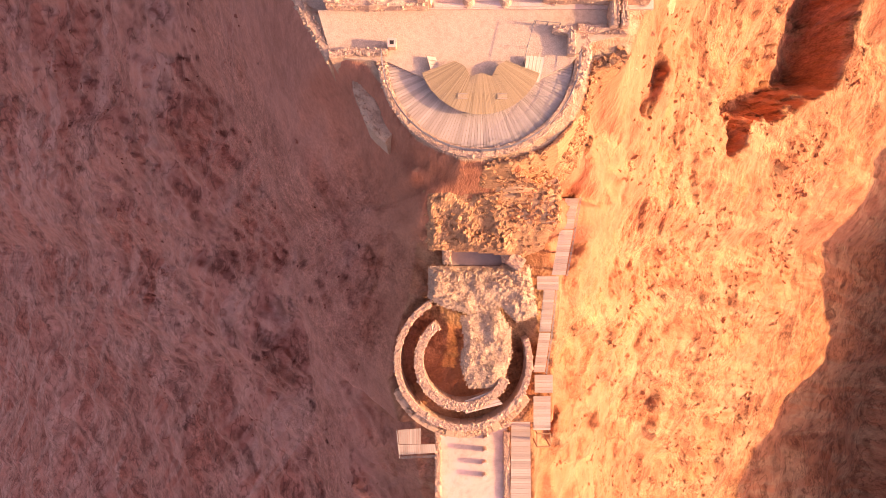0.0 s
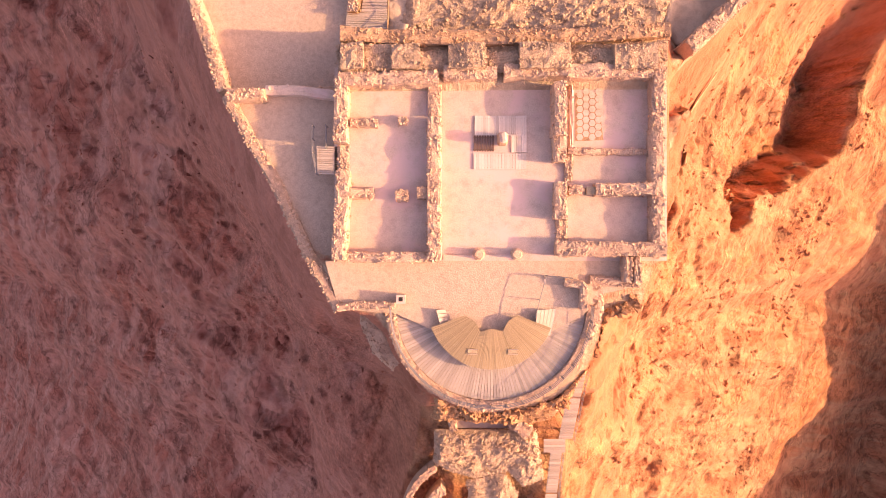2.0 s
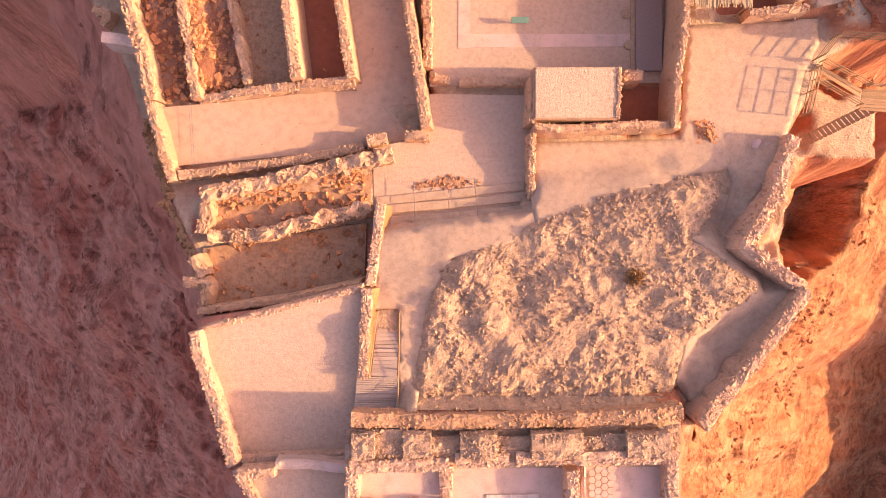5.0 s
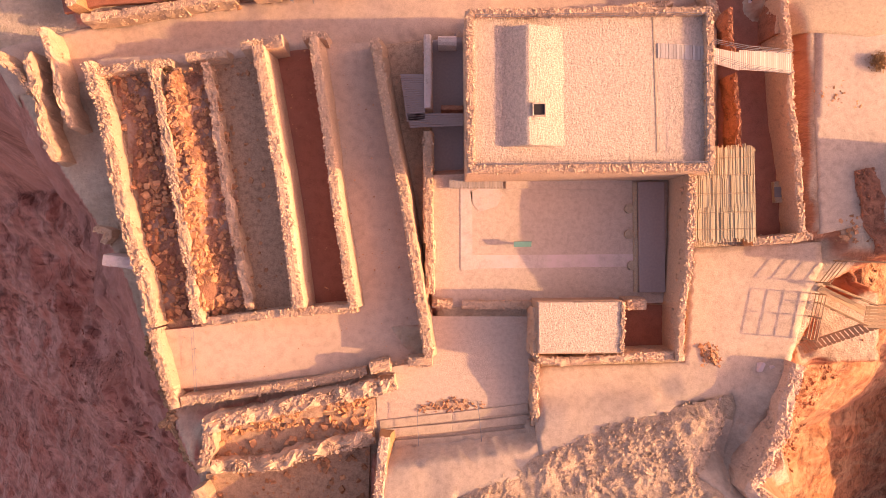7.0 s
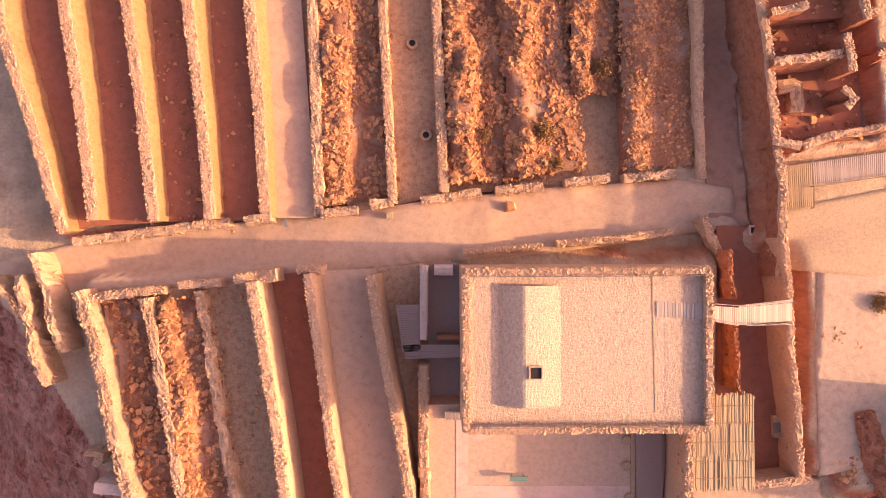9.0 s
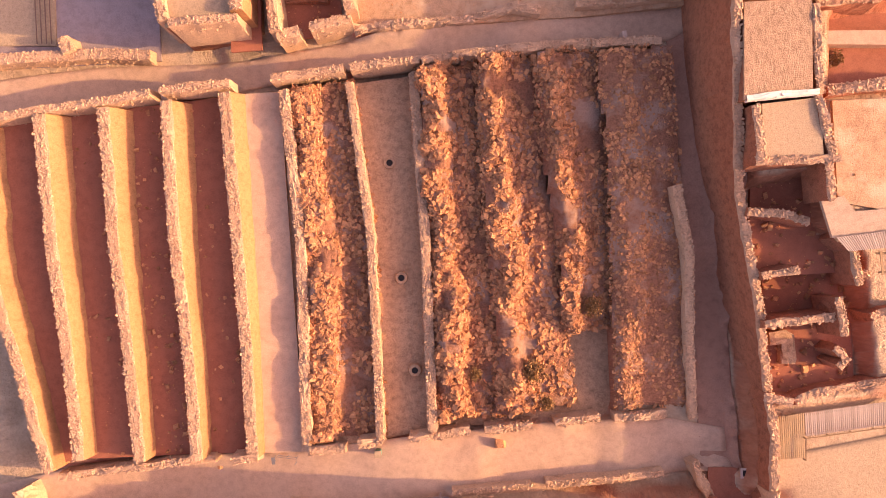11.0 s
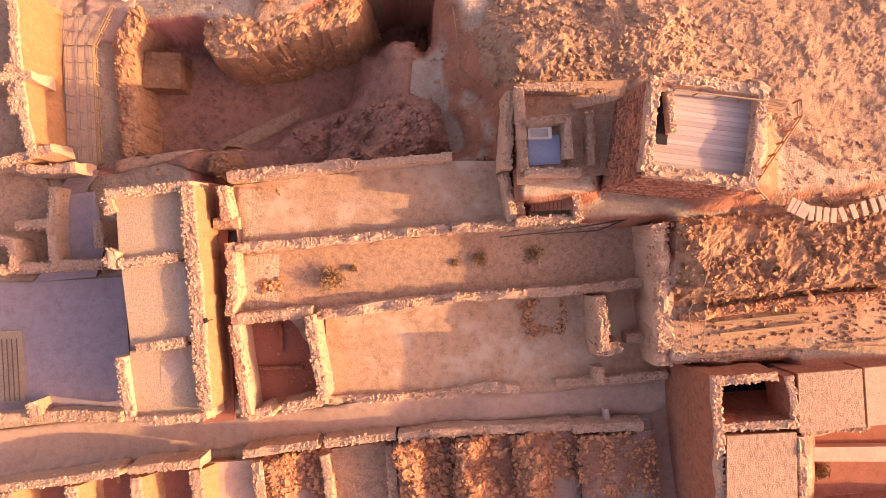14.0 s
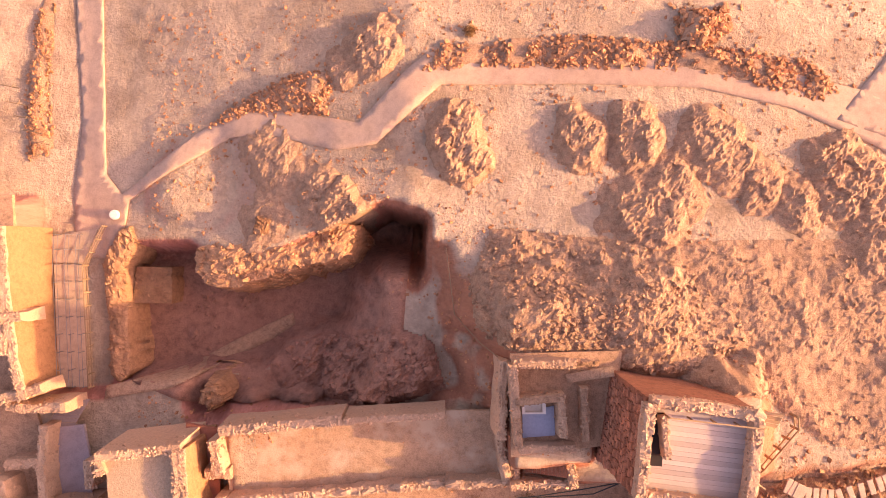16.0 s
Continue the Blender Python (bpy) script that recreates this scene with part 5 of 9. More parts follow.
# ---- stepped rooms on the cliff side ----
WALLS[0] = M_STONE
pad([(-22.60, 50.54), (-7.93, 54.41), (-7.92, 42.86), (-22.60, 40.91)], -5.0, 0.6)
slab("room_floor", [(-22.16, 46.22), (-8.18, 48.41), (-8.41, 43.11), (-22.40, 41.16)], -4.7, M_DUST, "dusty floor of a collapsed room", 0.4)
slab("room_floor", [(-21.99, 49.63), (-7.72, 52.56), (-7.96, 49.17), (-21.99, 47.21)], -4.9, M_DUST, "dusty floor of a collapsed room", 0.4)
stone_wall([(-24.17, 52.48), (-18.90, 53.11), (-13.16, 53.93), (-8.38, 54.90)], -4.4, 1.6, 0.7)
stone_wall([(-21.80, 50.70), (-17.12, 51.64), (-11.97, 52.82), (-5.89, 54.10)], -3.2, 2.4, 1.1, rough=0.45, stones=50, cope=0.5)
stone_wall([(-21.21, 47.23), (-16.26, 47.38), (-12.02, 48.66), (-7.79, 49.47)], -3.3, 2.4, 1.0, rough=0.45, stones=50, cope=0.5)
rubble([(-21.63, 51.34), (-8.33, 53.50), (-8.32, 52.08), (-14.97, 50.17), (-21.63, 49.68)], -4.6, 260, 0.15, 0.6, "fallen stones beside a ruined wall", 60, 0.7)
stone_wall([(-21.57, 41.08), (-14.62, 42.02), (-8.14, 43.42)], (-1.8, -1.2, -0.6), 4.0, 0.5, "low pale retaining wall of the yard", 0.08)
stone_wall([(-21.46, 50.35), (-21.79, 47.51)], -3.4, 4, 1.0, rough=0.3)
stone_wall([(-22.38, 45.58), (-21.63, 43.94)], -3.2, 4, 1.0, rough=0.3)
stone_wall([(-23.19, 43.46), (-21.31, 43.46), (-21.59, 41.58)], -3.0, 4, 0.8, rough=0.3)
stone_wall([(-26.18, 57.16), (-25.36, 54.77), (-24.64, 51.91)], -4.2, 5, 0.8)
stone_wall([(-26.63, 50.09), (-25.39, 50.34), (-24.80, 49.11)], -5.8, 3.5, 0.5, "broken edge of a rock-cut channel", 0.2, M_CRAG, 10)
rubble([(-28.33, 58.07), (-26.57, 55.56), (-25.31, 51.04), (-23.55, 46.02), (-24.30, 40.99), (-26.31, 44.51), (-27.72, 51.04), (-28.58, 55.05)], None, 200, 0.15, 0.8, "broken ledges along the cliff edge", 20, 0.3, M_CRAG, "rock_ledge", rocky=1.8)
strew([(-22.16, 46.22), (-8.18, 48.41), (-8.41, 43.11), (-22.40, 41.16)], -4.7, -4.7, 260, 0.06, 0.5)
strew([(-21.99, 49.63), (-7.72, 52.56), (-7.96, 49.17), (-21.99, 47.21)], -4.9, -4.9, 260, 0.06, 0.5)

# ---- open court and gate passage ----
floor([(-26.22, 58.42), (-18.66, 59.07), (-8.89, 60.19), (-3.82, 55.51), (-7.97, 54.97), (-16.76, 54.08), (-25.54, 53.29)], -5.45, M_ROAD, "pale trodden floor of an open court", name="court_floor")
floor([(-2.80, 59.44), (5.92, 59.35), (5.83, 50.88), (5.09, 49.19), (-7.52, 47.87), (-7.69, 54.89), (-3.81, 55.58)], -5.0, M_GRAVEL, "pinkish gravel passage between ruined walls", name="court_floor")
stone_wall([(-26.43, 58.59), (-25.78, 56.45), (-25.05, 53.68)], -4.0, 5, 0.75)
stone_wall([(-8.05, 55.24), (-6.38, 55.55)], -3.7, 1.8, 0.9)
stone_wall([(-4.86, 55.70), (-2.82, 55.77)], -3.8, 1.8, 0.8)
railing([(-23.25, 58.64), (-22.97, 53.29)], -5.45, M_METAL, "thin rope barrier on slim posts", 1.0, 1.7, 2, 0.02, name="barrier")
for k, yy in enumerate((742, 762, 784)):
    sl = [(-7.38, 50.24), (-1.19, 50.86), (5.33, 51.56)] if k == 0 else ([(-7.37, 49.50), (-1.20, 49.97), (5.55, 50.62)] if k == 1 else [(-7.37, 48.47), (-1.22, 48.89), (5.52, 49.54)])
    stp = thing("path_step", sl[0][0], sl[0][1], -5.1, "long low stone step across the path", "step", "path steps")
    for u, v in zip(sl, sl[1:]):
        ln = math.hypot(v[0] - u[0], v[1] - u[1])
        box("tread", stp, (u[0] + v[0]) / 2, (u[1] + v[1]) / 2, -5.2 + 0.12 * k, ln, 0.75, 0.34, M_PATH, rz=math.degrees(math.atan2(v[1] - u[1], v[0] - u[0])), bevel=0.04)
rubble([(-4.32, 51.97), (-1.17, 52.67), (2.20, 51.91), (1.72, 51.57), (-4.09, 51.01)], -5.0, 90, 0.12, 0.4, "low heap of loose stones at the path's edge", 30, 0.2)
for q in ([(-4.14, 51.88), (-4.03, 48.65)], [(0.99, 52.15), (1.29, 48.83)]):
    rail = thing("handrail", q[0][0], q[0][1], -5, "thin steel handrail across the steps", "handrail", "step handrails")
    for (x, y) in q:
        tube("post", rail, [(x, y, -5.0), (x, y, -4.1)], 0.025, M_METAL)
    tube("bar", rail, [(*q[0], -4.1), (*q[1], -4.1)], 0.03, M_METAL)

# ---- southern and northern storerooms ----
pad([(-32.02, 81.87), (-2.32, 84.06), (-2.82, 59.32), (-18.89, 59.48), (-27.30, 58.33)], -6.55, 0.5)
S_WALL = "tall rubble wall between long storerooms"
slab("storeroom_floor", [(-21.64, 81.77), (-17.18, 82.47), (-14.19, 60.18), (-18.89, 59.73)], -6.3, M_DUST, "dusty brown earth floor of a long storeroom", 0.4)
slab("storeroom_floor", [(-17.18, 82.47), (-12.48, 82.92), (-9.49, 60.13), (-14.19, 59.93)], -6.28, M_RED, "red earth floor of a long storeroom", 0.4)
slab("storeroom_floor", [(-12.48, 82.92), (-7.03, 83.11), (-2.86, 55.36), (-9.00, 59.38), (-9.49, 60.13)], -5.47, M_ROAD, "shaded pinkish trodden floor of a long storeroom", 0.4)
slab("storeroom_floor", [(-7.03, 83.11), (-2.82, 83.57), (-2.81, 60.31), (-3.56, 59.33)], -6.28, M_DUST, "dusty brown earth floor of a long storeroom", 0.4)
slab("storeroom_floor", [(-30.80, 80.87), (-21.64, 81.77), (-18.89, 59.73), (-23.59, 58.79), (-27.30, 58.33)], -6.3, M_DUST, "dusty floor under fallen stones", 0.4)
stone_wall([(-31.98, 81.33), (-30.49, 77.01), (-29.45, 70.78), (-28.21, 65.99), (-27.14, 62.63), (-26.46, 58.80)], -4.4, 4.5, 1.0, "broken outer wall of the storerooms", 0.3, stones=80)
stone_wall([(-26.26, 80.74), (-25.40, 75.96), (-24.27, 69.76), (-23.24, 63.07), (-22.66, 59.02)], -4.4, 2.4, 0.8, S_WALL, 0.25, stones=60)
stone_wall([(-21.92, 81.29), (-20.88, 74.55), (-19.98, 68.30), (-18.38, 60.13)], -4.9, 2.0, 0.7, S_WALL, 0.3, stones=60)
stone_wall([(-13.84, 60.41), (-14.93, 69.61), (-16.04, 76.70), (-16.98, 82.13)], -2.9, 3.6, 0.9, S_WALL, 0.08, stones=40, bank=(0.25, 0.25))
stone_wall([(-9.27, 60.37), (-10.47, 68.16), (-11.52, 76.65), (-12.40, 82.79)], -2.9, 3.6, 0.75, S_WALL, 0.08, stones=40, bank=(0.25, 0.25))
stone_wall([(-3.04, 56.20), (-3.92, 62.43), (-5.03, 69.99), (-6.15, 75.66), (-7.31, 82.65)], -2.9, 3.6, 0.75, S_WALL, 0.08, stones=40, bank=(0.25, 0.25))
stone_wall([(-3.00, 75.08), (-3.05, 65.72)], -3.9, 2.8, 0.75, S_WALL, 0.1)
stone_wall([(-2.86, 65.96), (-3.00, 61.47)], -4.0, 2.4, 0.7, rough=0.25)
stone_wall([(-22.69, 59.05), (-17.94, 59.62), (-13.91, 60.05), (-9.08, 60.34)], (-5.2, -4.6, -3.9, -3.7), 2.4, 0.7, "low end wall of the storerooms")
stone_wall([(-18.55, 82.35), (-15.01, 82.69)], -3.5, 2.8, 0.9, "broad wall end at the storeroom street", 0.2)
stone_wall([(-13.38, 83.18), (-11.36, 83.07)], -3.6, 2.8, 0.6)
stone_wall([(-31.38, 80.66), (-27.29, 81.24), (-24.89, 81.41)], -5.0, 1.8, 0.7, rough=0.25)
stone_wall([(-23.61, 81.82), (-20.02, 82.02)], -4.6, 2.0, 0.6, rough=0.2)
rubble([(-30.59, 80.63), (-26.69, 80.83), (-23.25, 59.37), (-26.41, 58.92)], -6.15, 420, 0.25, 0.9, "storeroom floor with scattered limestone blocks", 130, 0.15, base=M_DEBRIS)
rubble([(-25.79, 80.47), (-22.41, 80.92), (-20.56, 72.20), (-18.98, 60.58), (-22.85, 59.41), (-24.68, 70.79)], -6.0, 1300, 0.2, 1.15, "storeroom filled with fallen limestone blocks", 190, 0.35, lean=0.8, base=M_DEBRIS)
for q in ([(-37.69, 82.67), (-36.89, 79.74), (-36.53, 76.08), (-35.34, 73.14)], [(-36.27, 84.51), (-35.33, 81.59), (-34.63, 78.19), (-33.92, 76.00)], [(-40.22, 82.36), (-38.51, 80.87), (-37.30, 79.13)]):
    stone_wall(q, -5.6, 2.8, 0.6, "broken stub wall near the cliff edge", 0.4, stones=30)
stone_wall([(-32.35, 67.28), (-31.12, 67.02), (-31.87, 66.04)], -6.3, 1.5, 0.5, "loose stones near the cliff edge", 0.3)
stone_wall([(-31.12, 64.57), (-28.22, 64.15)], -5.4, 2.5, 1.0, "pale ledge outside the storeroom wall", 0.1, M_PLASTER, 4, 2)
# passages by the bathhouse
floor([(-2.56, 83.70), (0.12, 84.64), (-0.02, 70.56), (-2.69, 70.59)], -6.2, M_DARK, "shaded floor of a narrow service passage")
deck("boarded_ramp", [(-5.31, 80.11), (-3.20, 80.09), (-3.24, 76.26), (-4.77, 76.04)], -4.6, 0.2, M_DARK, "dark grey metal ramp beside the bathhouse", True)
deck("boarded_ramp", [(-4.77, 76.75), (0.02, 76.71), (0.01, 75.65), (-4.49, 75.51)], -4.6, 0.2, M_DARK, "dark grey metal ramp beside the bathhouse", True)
stone_wall([(-2.93, 83.37), (-2.99, 77.17)], -4.3, 2.4, 0.6, rough=0.05, mat=M_PLASTER, stones=0, dense=2)
stone_wall([(-2.07, 82.95), (-0.49, 82.93)], -4.6, 2.4, 0.8, rough=0.05, mat=M_PLASTER, stones=0, dense=2)
stone_wall([(-1.89, 77.25), (0.03, 77.23)], -4.8, 2.0, 0.4, rough=0.05, mat=M_REDWALL, stones=0, dense=2)
# street between the two blocks
carpet("street", [(-42.15, 83.54), (-33.92, 85.44), (-19.89, 87.06), (-8.27, 88.11), (-2.46, 88.91), (9.17, 90.06), (18.86, 90.50), (23.22, 89.75), (23.69, 86.60), (17.87, 85.66), (7.20, 84.26), (-0.06, 83.72), (-10.24, 82.41), (-22.34, 81.51), (-32.02, 81.07), (-42.18, 79.19)], M_ROAD, "pale trodden street between the storerooms")
stone_wall([(0.39, 84.45), (7.07, 84.94)], -4.9, 1.2, 0.45, "low kerb wall of lime and rubble", 0.08)
stone_wall([(8.26, 85.12), (13.75, 85.57), (18.04, 86.08)], -4.7, 1.4, 0.55)
stone_wall([(20.37, 87.26), (21.02, 85.62), (21.86, 83.98)], -4.0, 2.0, 0.6, rough=0.3)
N_FL = -6.3
pad([(-34.26, 86.17), (-8.34, 88.49), (9.28, 90.11), (21.52, 90.79)] + [(18.65, 121.63), (0.79, 120.72), (-18.42, 118.13), (-40.51, 115.55)], -6.9, 0.4)
pad([(13.03, 119.47), (18.00, 121.47), (19.26, 109.86)] + [(20.35, 104.16), (20.78, 90.86), (14.69, 90.89)], -5.4, 0.8)
pad([(4.32, 89.36), (17.89, 90.26), (18.35, 85.66), (4.30, 84.28)], -6.05, 1.5)
pad([(15.40, 90.01), (24.58, 90.55), (24.57, 85.87), (15.39, 85.28)], -5.7, 2.5)
pad([(20.80, 89.95), (19.89, 105.74), (23.00, 105.72), (24.39, 89.93)], -5.25, 2.5)
pad([(20.15, 105.66)] + [(19.43, 104.25), (22.24, 105.18)] + [(22.67, 105.65)], -4.6, 2.0)
pad([(19.08, 105.24), (17.98, 121.44), (18.14, 125.14), (20.92, 125.37), (22.22, 105.23)], -4.1, 2.0)
pad([(6.87, 124.78), (19.51, 125.78), (21.37, 123.43), (18.09, 121.66), (12.01, 121.77), (6.86, 121.36)], -4.4, 2.5)
def room(pts, z, mat, label):
    slab("storeroom_floor", pts, z, mat, label, 0.45)
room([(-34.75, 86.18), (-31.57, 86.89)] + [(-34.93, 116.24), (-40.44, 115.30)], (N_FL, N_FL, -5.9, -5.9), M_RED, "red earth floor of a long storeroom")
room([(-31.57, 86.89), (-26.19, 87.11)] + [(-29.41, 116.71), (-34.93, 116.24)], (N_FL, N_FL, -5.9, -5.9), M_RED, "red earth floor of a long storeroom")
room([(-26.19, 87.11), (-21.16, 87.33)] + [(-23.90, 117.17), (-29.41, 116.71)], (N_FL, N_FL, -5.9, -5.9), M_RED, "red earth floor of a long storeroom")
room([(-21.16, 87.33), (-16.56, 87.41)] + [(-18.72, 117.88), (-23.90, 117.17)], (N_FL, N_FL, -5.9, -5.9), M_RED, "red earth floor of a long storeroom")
room([(-16.56, 87.41), (-12.16, 87.53)] + [(-14.05, 118.09), (-18.69, 117.86)], (-6.05, -6.05, -5.4, -5.4), M_ROAD, "pale plaster floor of a long storeroom")
room([(-12.16, 87.53), (-5.65, 88.48)] + [(-8.21, 118.79), (-14.05, 118.09)], (-6.4, -6.4, -5.75, -5.75), M_DUST, "dusty floor under fallen stones")
room([(-5.65, 88.48), (-1.10, 89.43)] + [(-2.80, 119.49), (-8.21, 118.79)], (-6.35, -6.35, -5.7, -5.7), M_DUST, "dusty storeroom floor with two round pits")
room([(-1.10, 89.43), (21.52, 90.94)] + [(18.05, 121.70), (-2.77, 119.39)], (-6.5, -6.5, -6.3, -6.3), M_DUST, "dusty floor under fallen stones")
N_WALL = "long lime-plastered rubble wall between storerooms"
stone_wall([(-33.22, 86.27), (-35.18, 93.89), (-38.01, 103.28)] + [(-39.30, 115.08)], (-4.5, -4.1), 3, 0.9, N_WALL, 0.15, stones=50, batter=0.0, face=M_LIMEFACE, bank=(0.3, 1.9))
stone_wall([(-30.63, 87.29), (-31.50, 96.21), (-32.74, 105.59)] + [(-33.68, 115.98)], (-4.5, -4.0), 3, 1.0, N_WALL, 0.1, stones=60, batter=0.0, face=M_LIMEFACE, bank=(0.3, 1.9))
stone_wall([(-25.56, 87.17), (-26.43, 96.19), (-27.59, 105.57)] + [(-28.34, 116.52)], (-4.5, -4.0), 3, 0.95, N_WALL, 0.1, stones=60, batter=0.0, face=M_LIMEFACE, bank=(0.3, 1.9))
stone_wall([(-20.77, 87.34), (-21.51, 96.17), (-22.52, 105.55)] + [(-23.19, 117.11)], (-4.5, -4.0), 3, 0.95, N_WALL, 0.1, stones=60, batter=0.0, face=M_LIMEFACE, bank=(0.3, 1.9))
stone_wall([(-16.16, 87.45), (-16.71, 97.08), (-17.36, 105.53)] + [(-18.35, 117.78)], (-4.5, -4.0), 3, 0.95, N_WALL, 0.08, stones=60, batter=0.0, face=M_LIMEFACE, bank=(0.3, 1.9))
stone_wall([(-11.81, 87.79), (-12.00, 96.24), (-12.22, 105.73)] + [(-13.60, 118.11)], (-5.25, -4.55), 1.6, 0.8, N_WALL, 0.18, dense=24, stones=70)
stone_wall([(-5.58, 88.62), (-5.92, 96.22), (-6.34, 105.70)] + [(-8.10, 118.70)], (-4.9, -4.4), 2, 0.6, N_WALL, 0.16, dense=24, stones=70)
stone_wall([(-1.20, 89.54), (-1.45, 96.20), (-1.78, 105.68)] + [(-2.73, 119.48)], (-4.9, -4.3), 2, 0.7, N_WALL, 0.16, dense=24, stones=60)
stone_wall([(20.53, 90.59), (20.02, 96.01), (19.58, 104.50)] + [(18.34, 109.86)], (-4.7, -2.2), 3.2, 0.7, "low boundary wall beside the lane", 0.08, stones=30)
for q, h in (([(-32.86, 85.52), (-27.16, 86.25), (-24.07, 86.57)], -5.6), ([(-24.15, 86.72), (-19.62, 87.17)], -5.5), ([(-17.92, 87.24), (-15.74, 87.46)], -4.4), ([(-11.71, 87.79), (-8.53, 88.06)], -4.9), ([(-7.43, 88.53), (-5.53, 88.71)], -4.7), ([(-3.16, 88.86), (1.95, 89.55)], -5.0), ([(3.13, 89.63), (7.19, 89.99)], -4.8), ([(8.98, 90.21), (12.79, 90.66)], -4.7), ([(13.98, 90.61), (18.26, 90.97)], -4.7)):
    stone_wall(q, h, 1.9, 0.65, "low front wall of the storerooms along the street", 0.18, stones=16)
rubble([(-11.80, 88.20), (-11.94, 105.91)] + [(-13.33, 118.31), (-8.44, 119.10)] + [(-6.58, 105.89), (-5.81, 88.89)], (-6.4, -5.7), 4200, 0.16, 0.95, "storeroom filled with fallen limestone blocks", 200, 0.2, lean=0.6, base=M_DEBRIS)
rubble([(-0.76, 90.29), (-1.17, 105.83)] + [(-2.27, 119.98), (2.17, 120.44), (2.90, 110.84)] + [(4.07, 101.03), (4.27, 90.51)], (-6.3, -4.8), 4200, 0.16, 0.95, "storerooms buried under fallen limestone blocks", 200, 0.3, lean=1.1, base=M_DEBRIS)
rubble([(4.50, 90.51), (4.21, 100.07)] + [(3.18, 110.84), (2.74, 120.53), (6.86, 120.75), (7.67, 110.83)] + [(9.66, 98.14), (10.40, 91.44)], (-6.2, -4.1), 3600, 0.16, 0.9, "storerooms buried under fallen limestone blocks", 180, 0.3, lean=1.1, base=M_DEBRIS)
rubble([(10.24, 97.61), (9.55, 104.76)] + [(8.17, 111.75), (7.50, 120.76), (11.92, 121.22), (12.81, 110.81)] + [(13.59, 100.45), (13.34, 98.07)], (-5.9, -3.6), 2600, 0.16, 0.85, "storerooms buried under fallen limestone blocks", 150, 0.3, lean=1.0, base=M_DEBRIS)
rubble([(14.51, 91.39), (14.06, 99.50)] + [(13.46, 110.80), (12.34, 120.76), (17.43, 121.21), (18.54, 109.86)] + [(19.80, 100.90), (20.24, 91.37)], (-5.5, -2.7), 4600, 0.12, 0.62, "low stony heap over ruined storerooms", 150, 0.4, lean=0.4, base=M_DEBRIS)
for x, y, z, s in [(*[(7.13, 94.53)][0], -5.0, 2.5), (*[(12.16, 99.98)][0], -5.0, 2.0), (*[(8.31, 91.90)][0], -5.0, 1.4), (*[(5.97, 103.82)][0], -5.0, 1.7), (*[(2.35, 94.31)][0], -5.0, 1.2)]:
    bush(x, y, z, s, leaves=1100)
for px_, py_ in [(-3.86, 102.36), (-2.73, 94.51)] + [(-4.84, 112.14)]:
    pit = thing("storage_pit", px_, py_, -6.3, "round storage pit with a worn stone rim", "pit", "storage pits")
    V = [(rr * math.cos(math.pi * k / 8), rr * math.sin(math.pi * k / 8), h) for rr, h in ((0.62, 0.0), (0.5, 0.12 + 0.5), (0.28, 0.13 + 0.5), (0.26, 0.05)) for k in range(16)]
    part("rim", mesh_of("rim", V, [(j * 16 + k, j * 16 + (k + 1) % 16, (j + 1) * 16 + (k + 1) % 16, (j + 1) * 16 + k) for j in range(3) for k in range(16)], M_DUST), pit)
    # black disc near the rim, in place of the pit's inner shade
    part("hole", mesh_of("hole", [(0.275 * math.cos(math.pi * k / 8), 0.275 * math.sin(math.pi * k / 8), 0.56) for k in range(16)], [tuple(range(16))], M_BLACK), pit)
for q, s, lab in (([(4.54, 88.38)][0], 0.75, "large rounded boulder lying on the street"), ([(-19.29, 86.34)][0], 0.3, "small boulder lying on the street")):
    bl = thing("boulder", q[0], q[1], -5.9, lab, "boulder")
    vs0, fs0 = LUMPS[3]
    part("rock", mesh_of("rock", vs0 * np.array([1.0, 1.0, 1.2]) * s * 1.3 + np.array([0, 0, s * 0.6]), fs0, M_BOULDER), bl)
sgx, sgy = [(-14.64, 87.02)][0]
sg = thing("sign_stand", sgx, sgy, -6.1, "low tilted information panel on thin legs", "sign")
box("panel", sg, sgx, sgy, -5.3, 0.3, 0.7, 0.05, M_METAL, rx=20)
tube("leg", sg, [(sgx, sgy - 0.2, -6.1), (sgx, sgy - 0.2, -5.3)], 0.03, M_METAL)
tube("leg", sg, [(sgx, sgy + 0.2, -6.1), (sgx, sgy + 0.2, -5.3)], 0.03, M_METAL)
railing([(-14.32, 87.37), (-12.73, 87.17), (-12.83, 86.68)], -6.1, M_METAL, "low steel barrier at the storeroom's mouth", 0.9, 0.9, 2, 0.02, name="barrier")
gx_, gy_ = [(-5.83, 87.60)][0]
gb = thing("green_box", gx_, gy_, -6.0, "small green utility box by the street wall", "box")
box("case", gb, gx_, gy_, -6.0, 0.5, 0.5, 0.9, M_GREEN, bevel=0.05)
box("lid", gb, gx_, gy_, -5.1, 0.56, 0.56, 0.06, M_GREY)

# ---- the bathhouse ----
BX0, BY1 = [(0.06, 83.40)][0]
BX1, BY0 = [(18.81, 70.91)][0]
bath = thing("bathhouse", (BX0 + BX1) / 2, (BY0 + BY1) / 2, -6.2, "square restored stone bathhouse with a flat rough lime roof", "building")
def solid(name, parent, x0, y0, x1, y1, z0, z1, mat, label=""):
    return box(name, parent, (x0 + x1) / 2, (y0 + y1) / 2, z0, x1 - x0, y1 - y0, z1 - z0, mat, bevel=0.06, label=label)
solid("wall", bath, BX0, BY0, BX1, BY0 + 0.8, -6.2, 1.05, M_STONE)
solid("wall", bath, BX0, BY1 - 0.8, BX1, BY1, -6.2, 1.05, M_STONE)
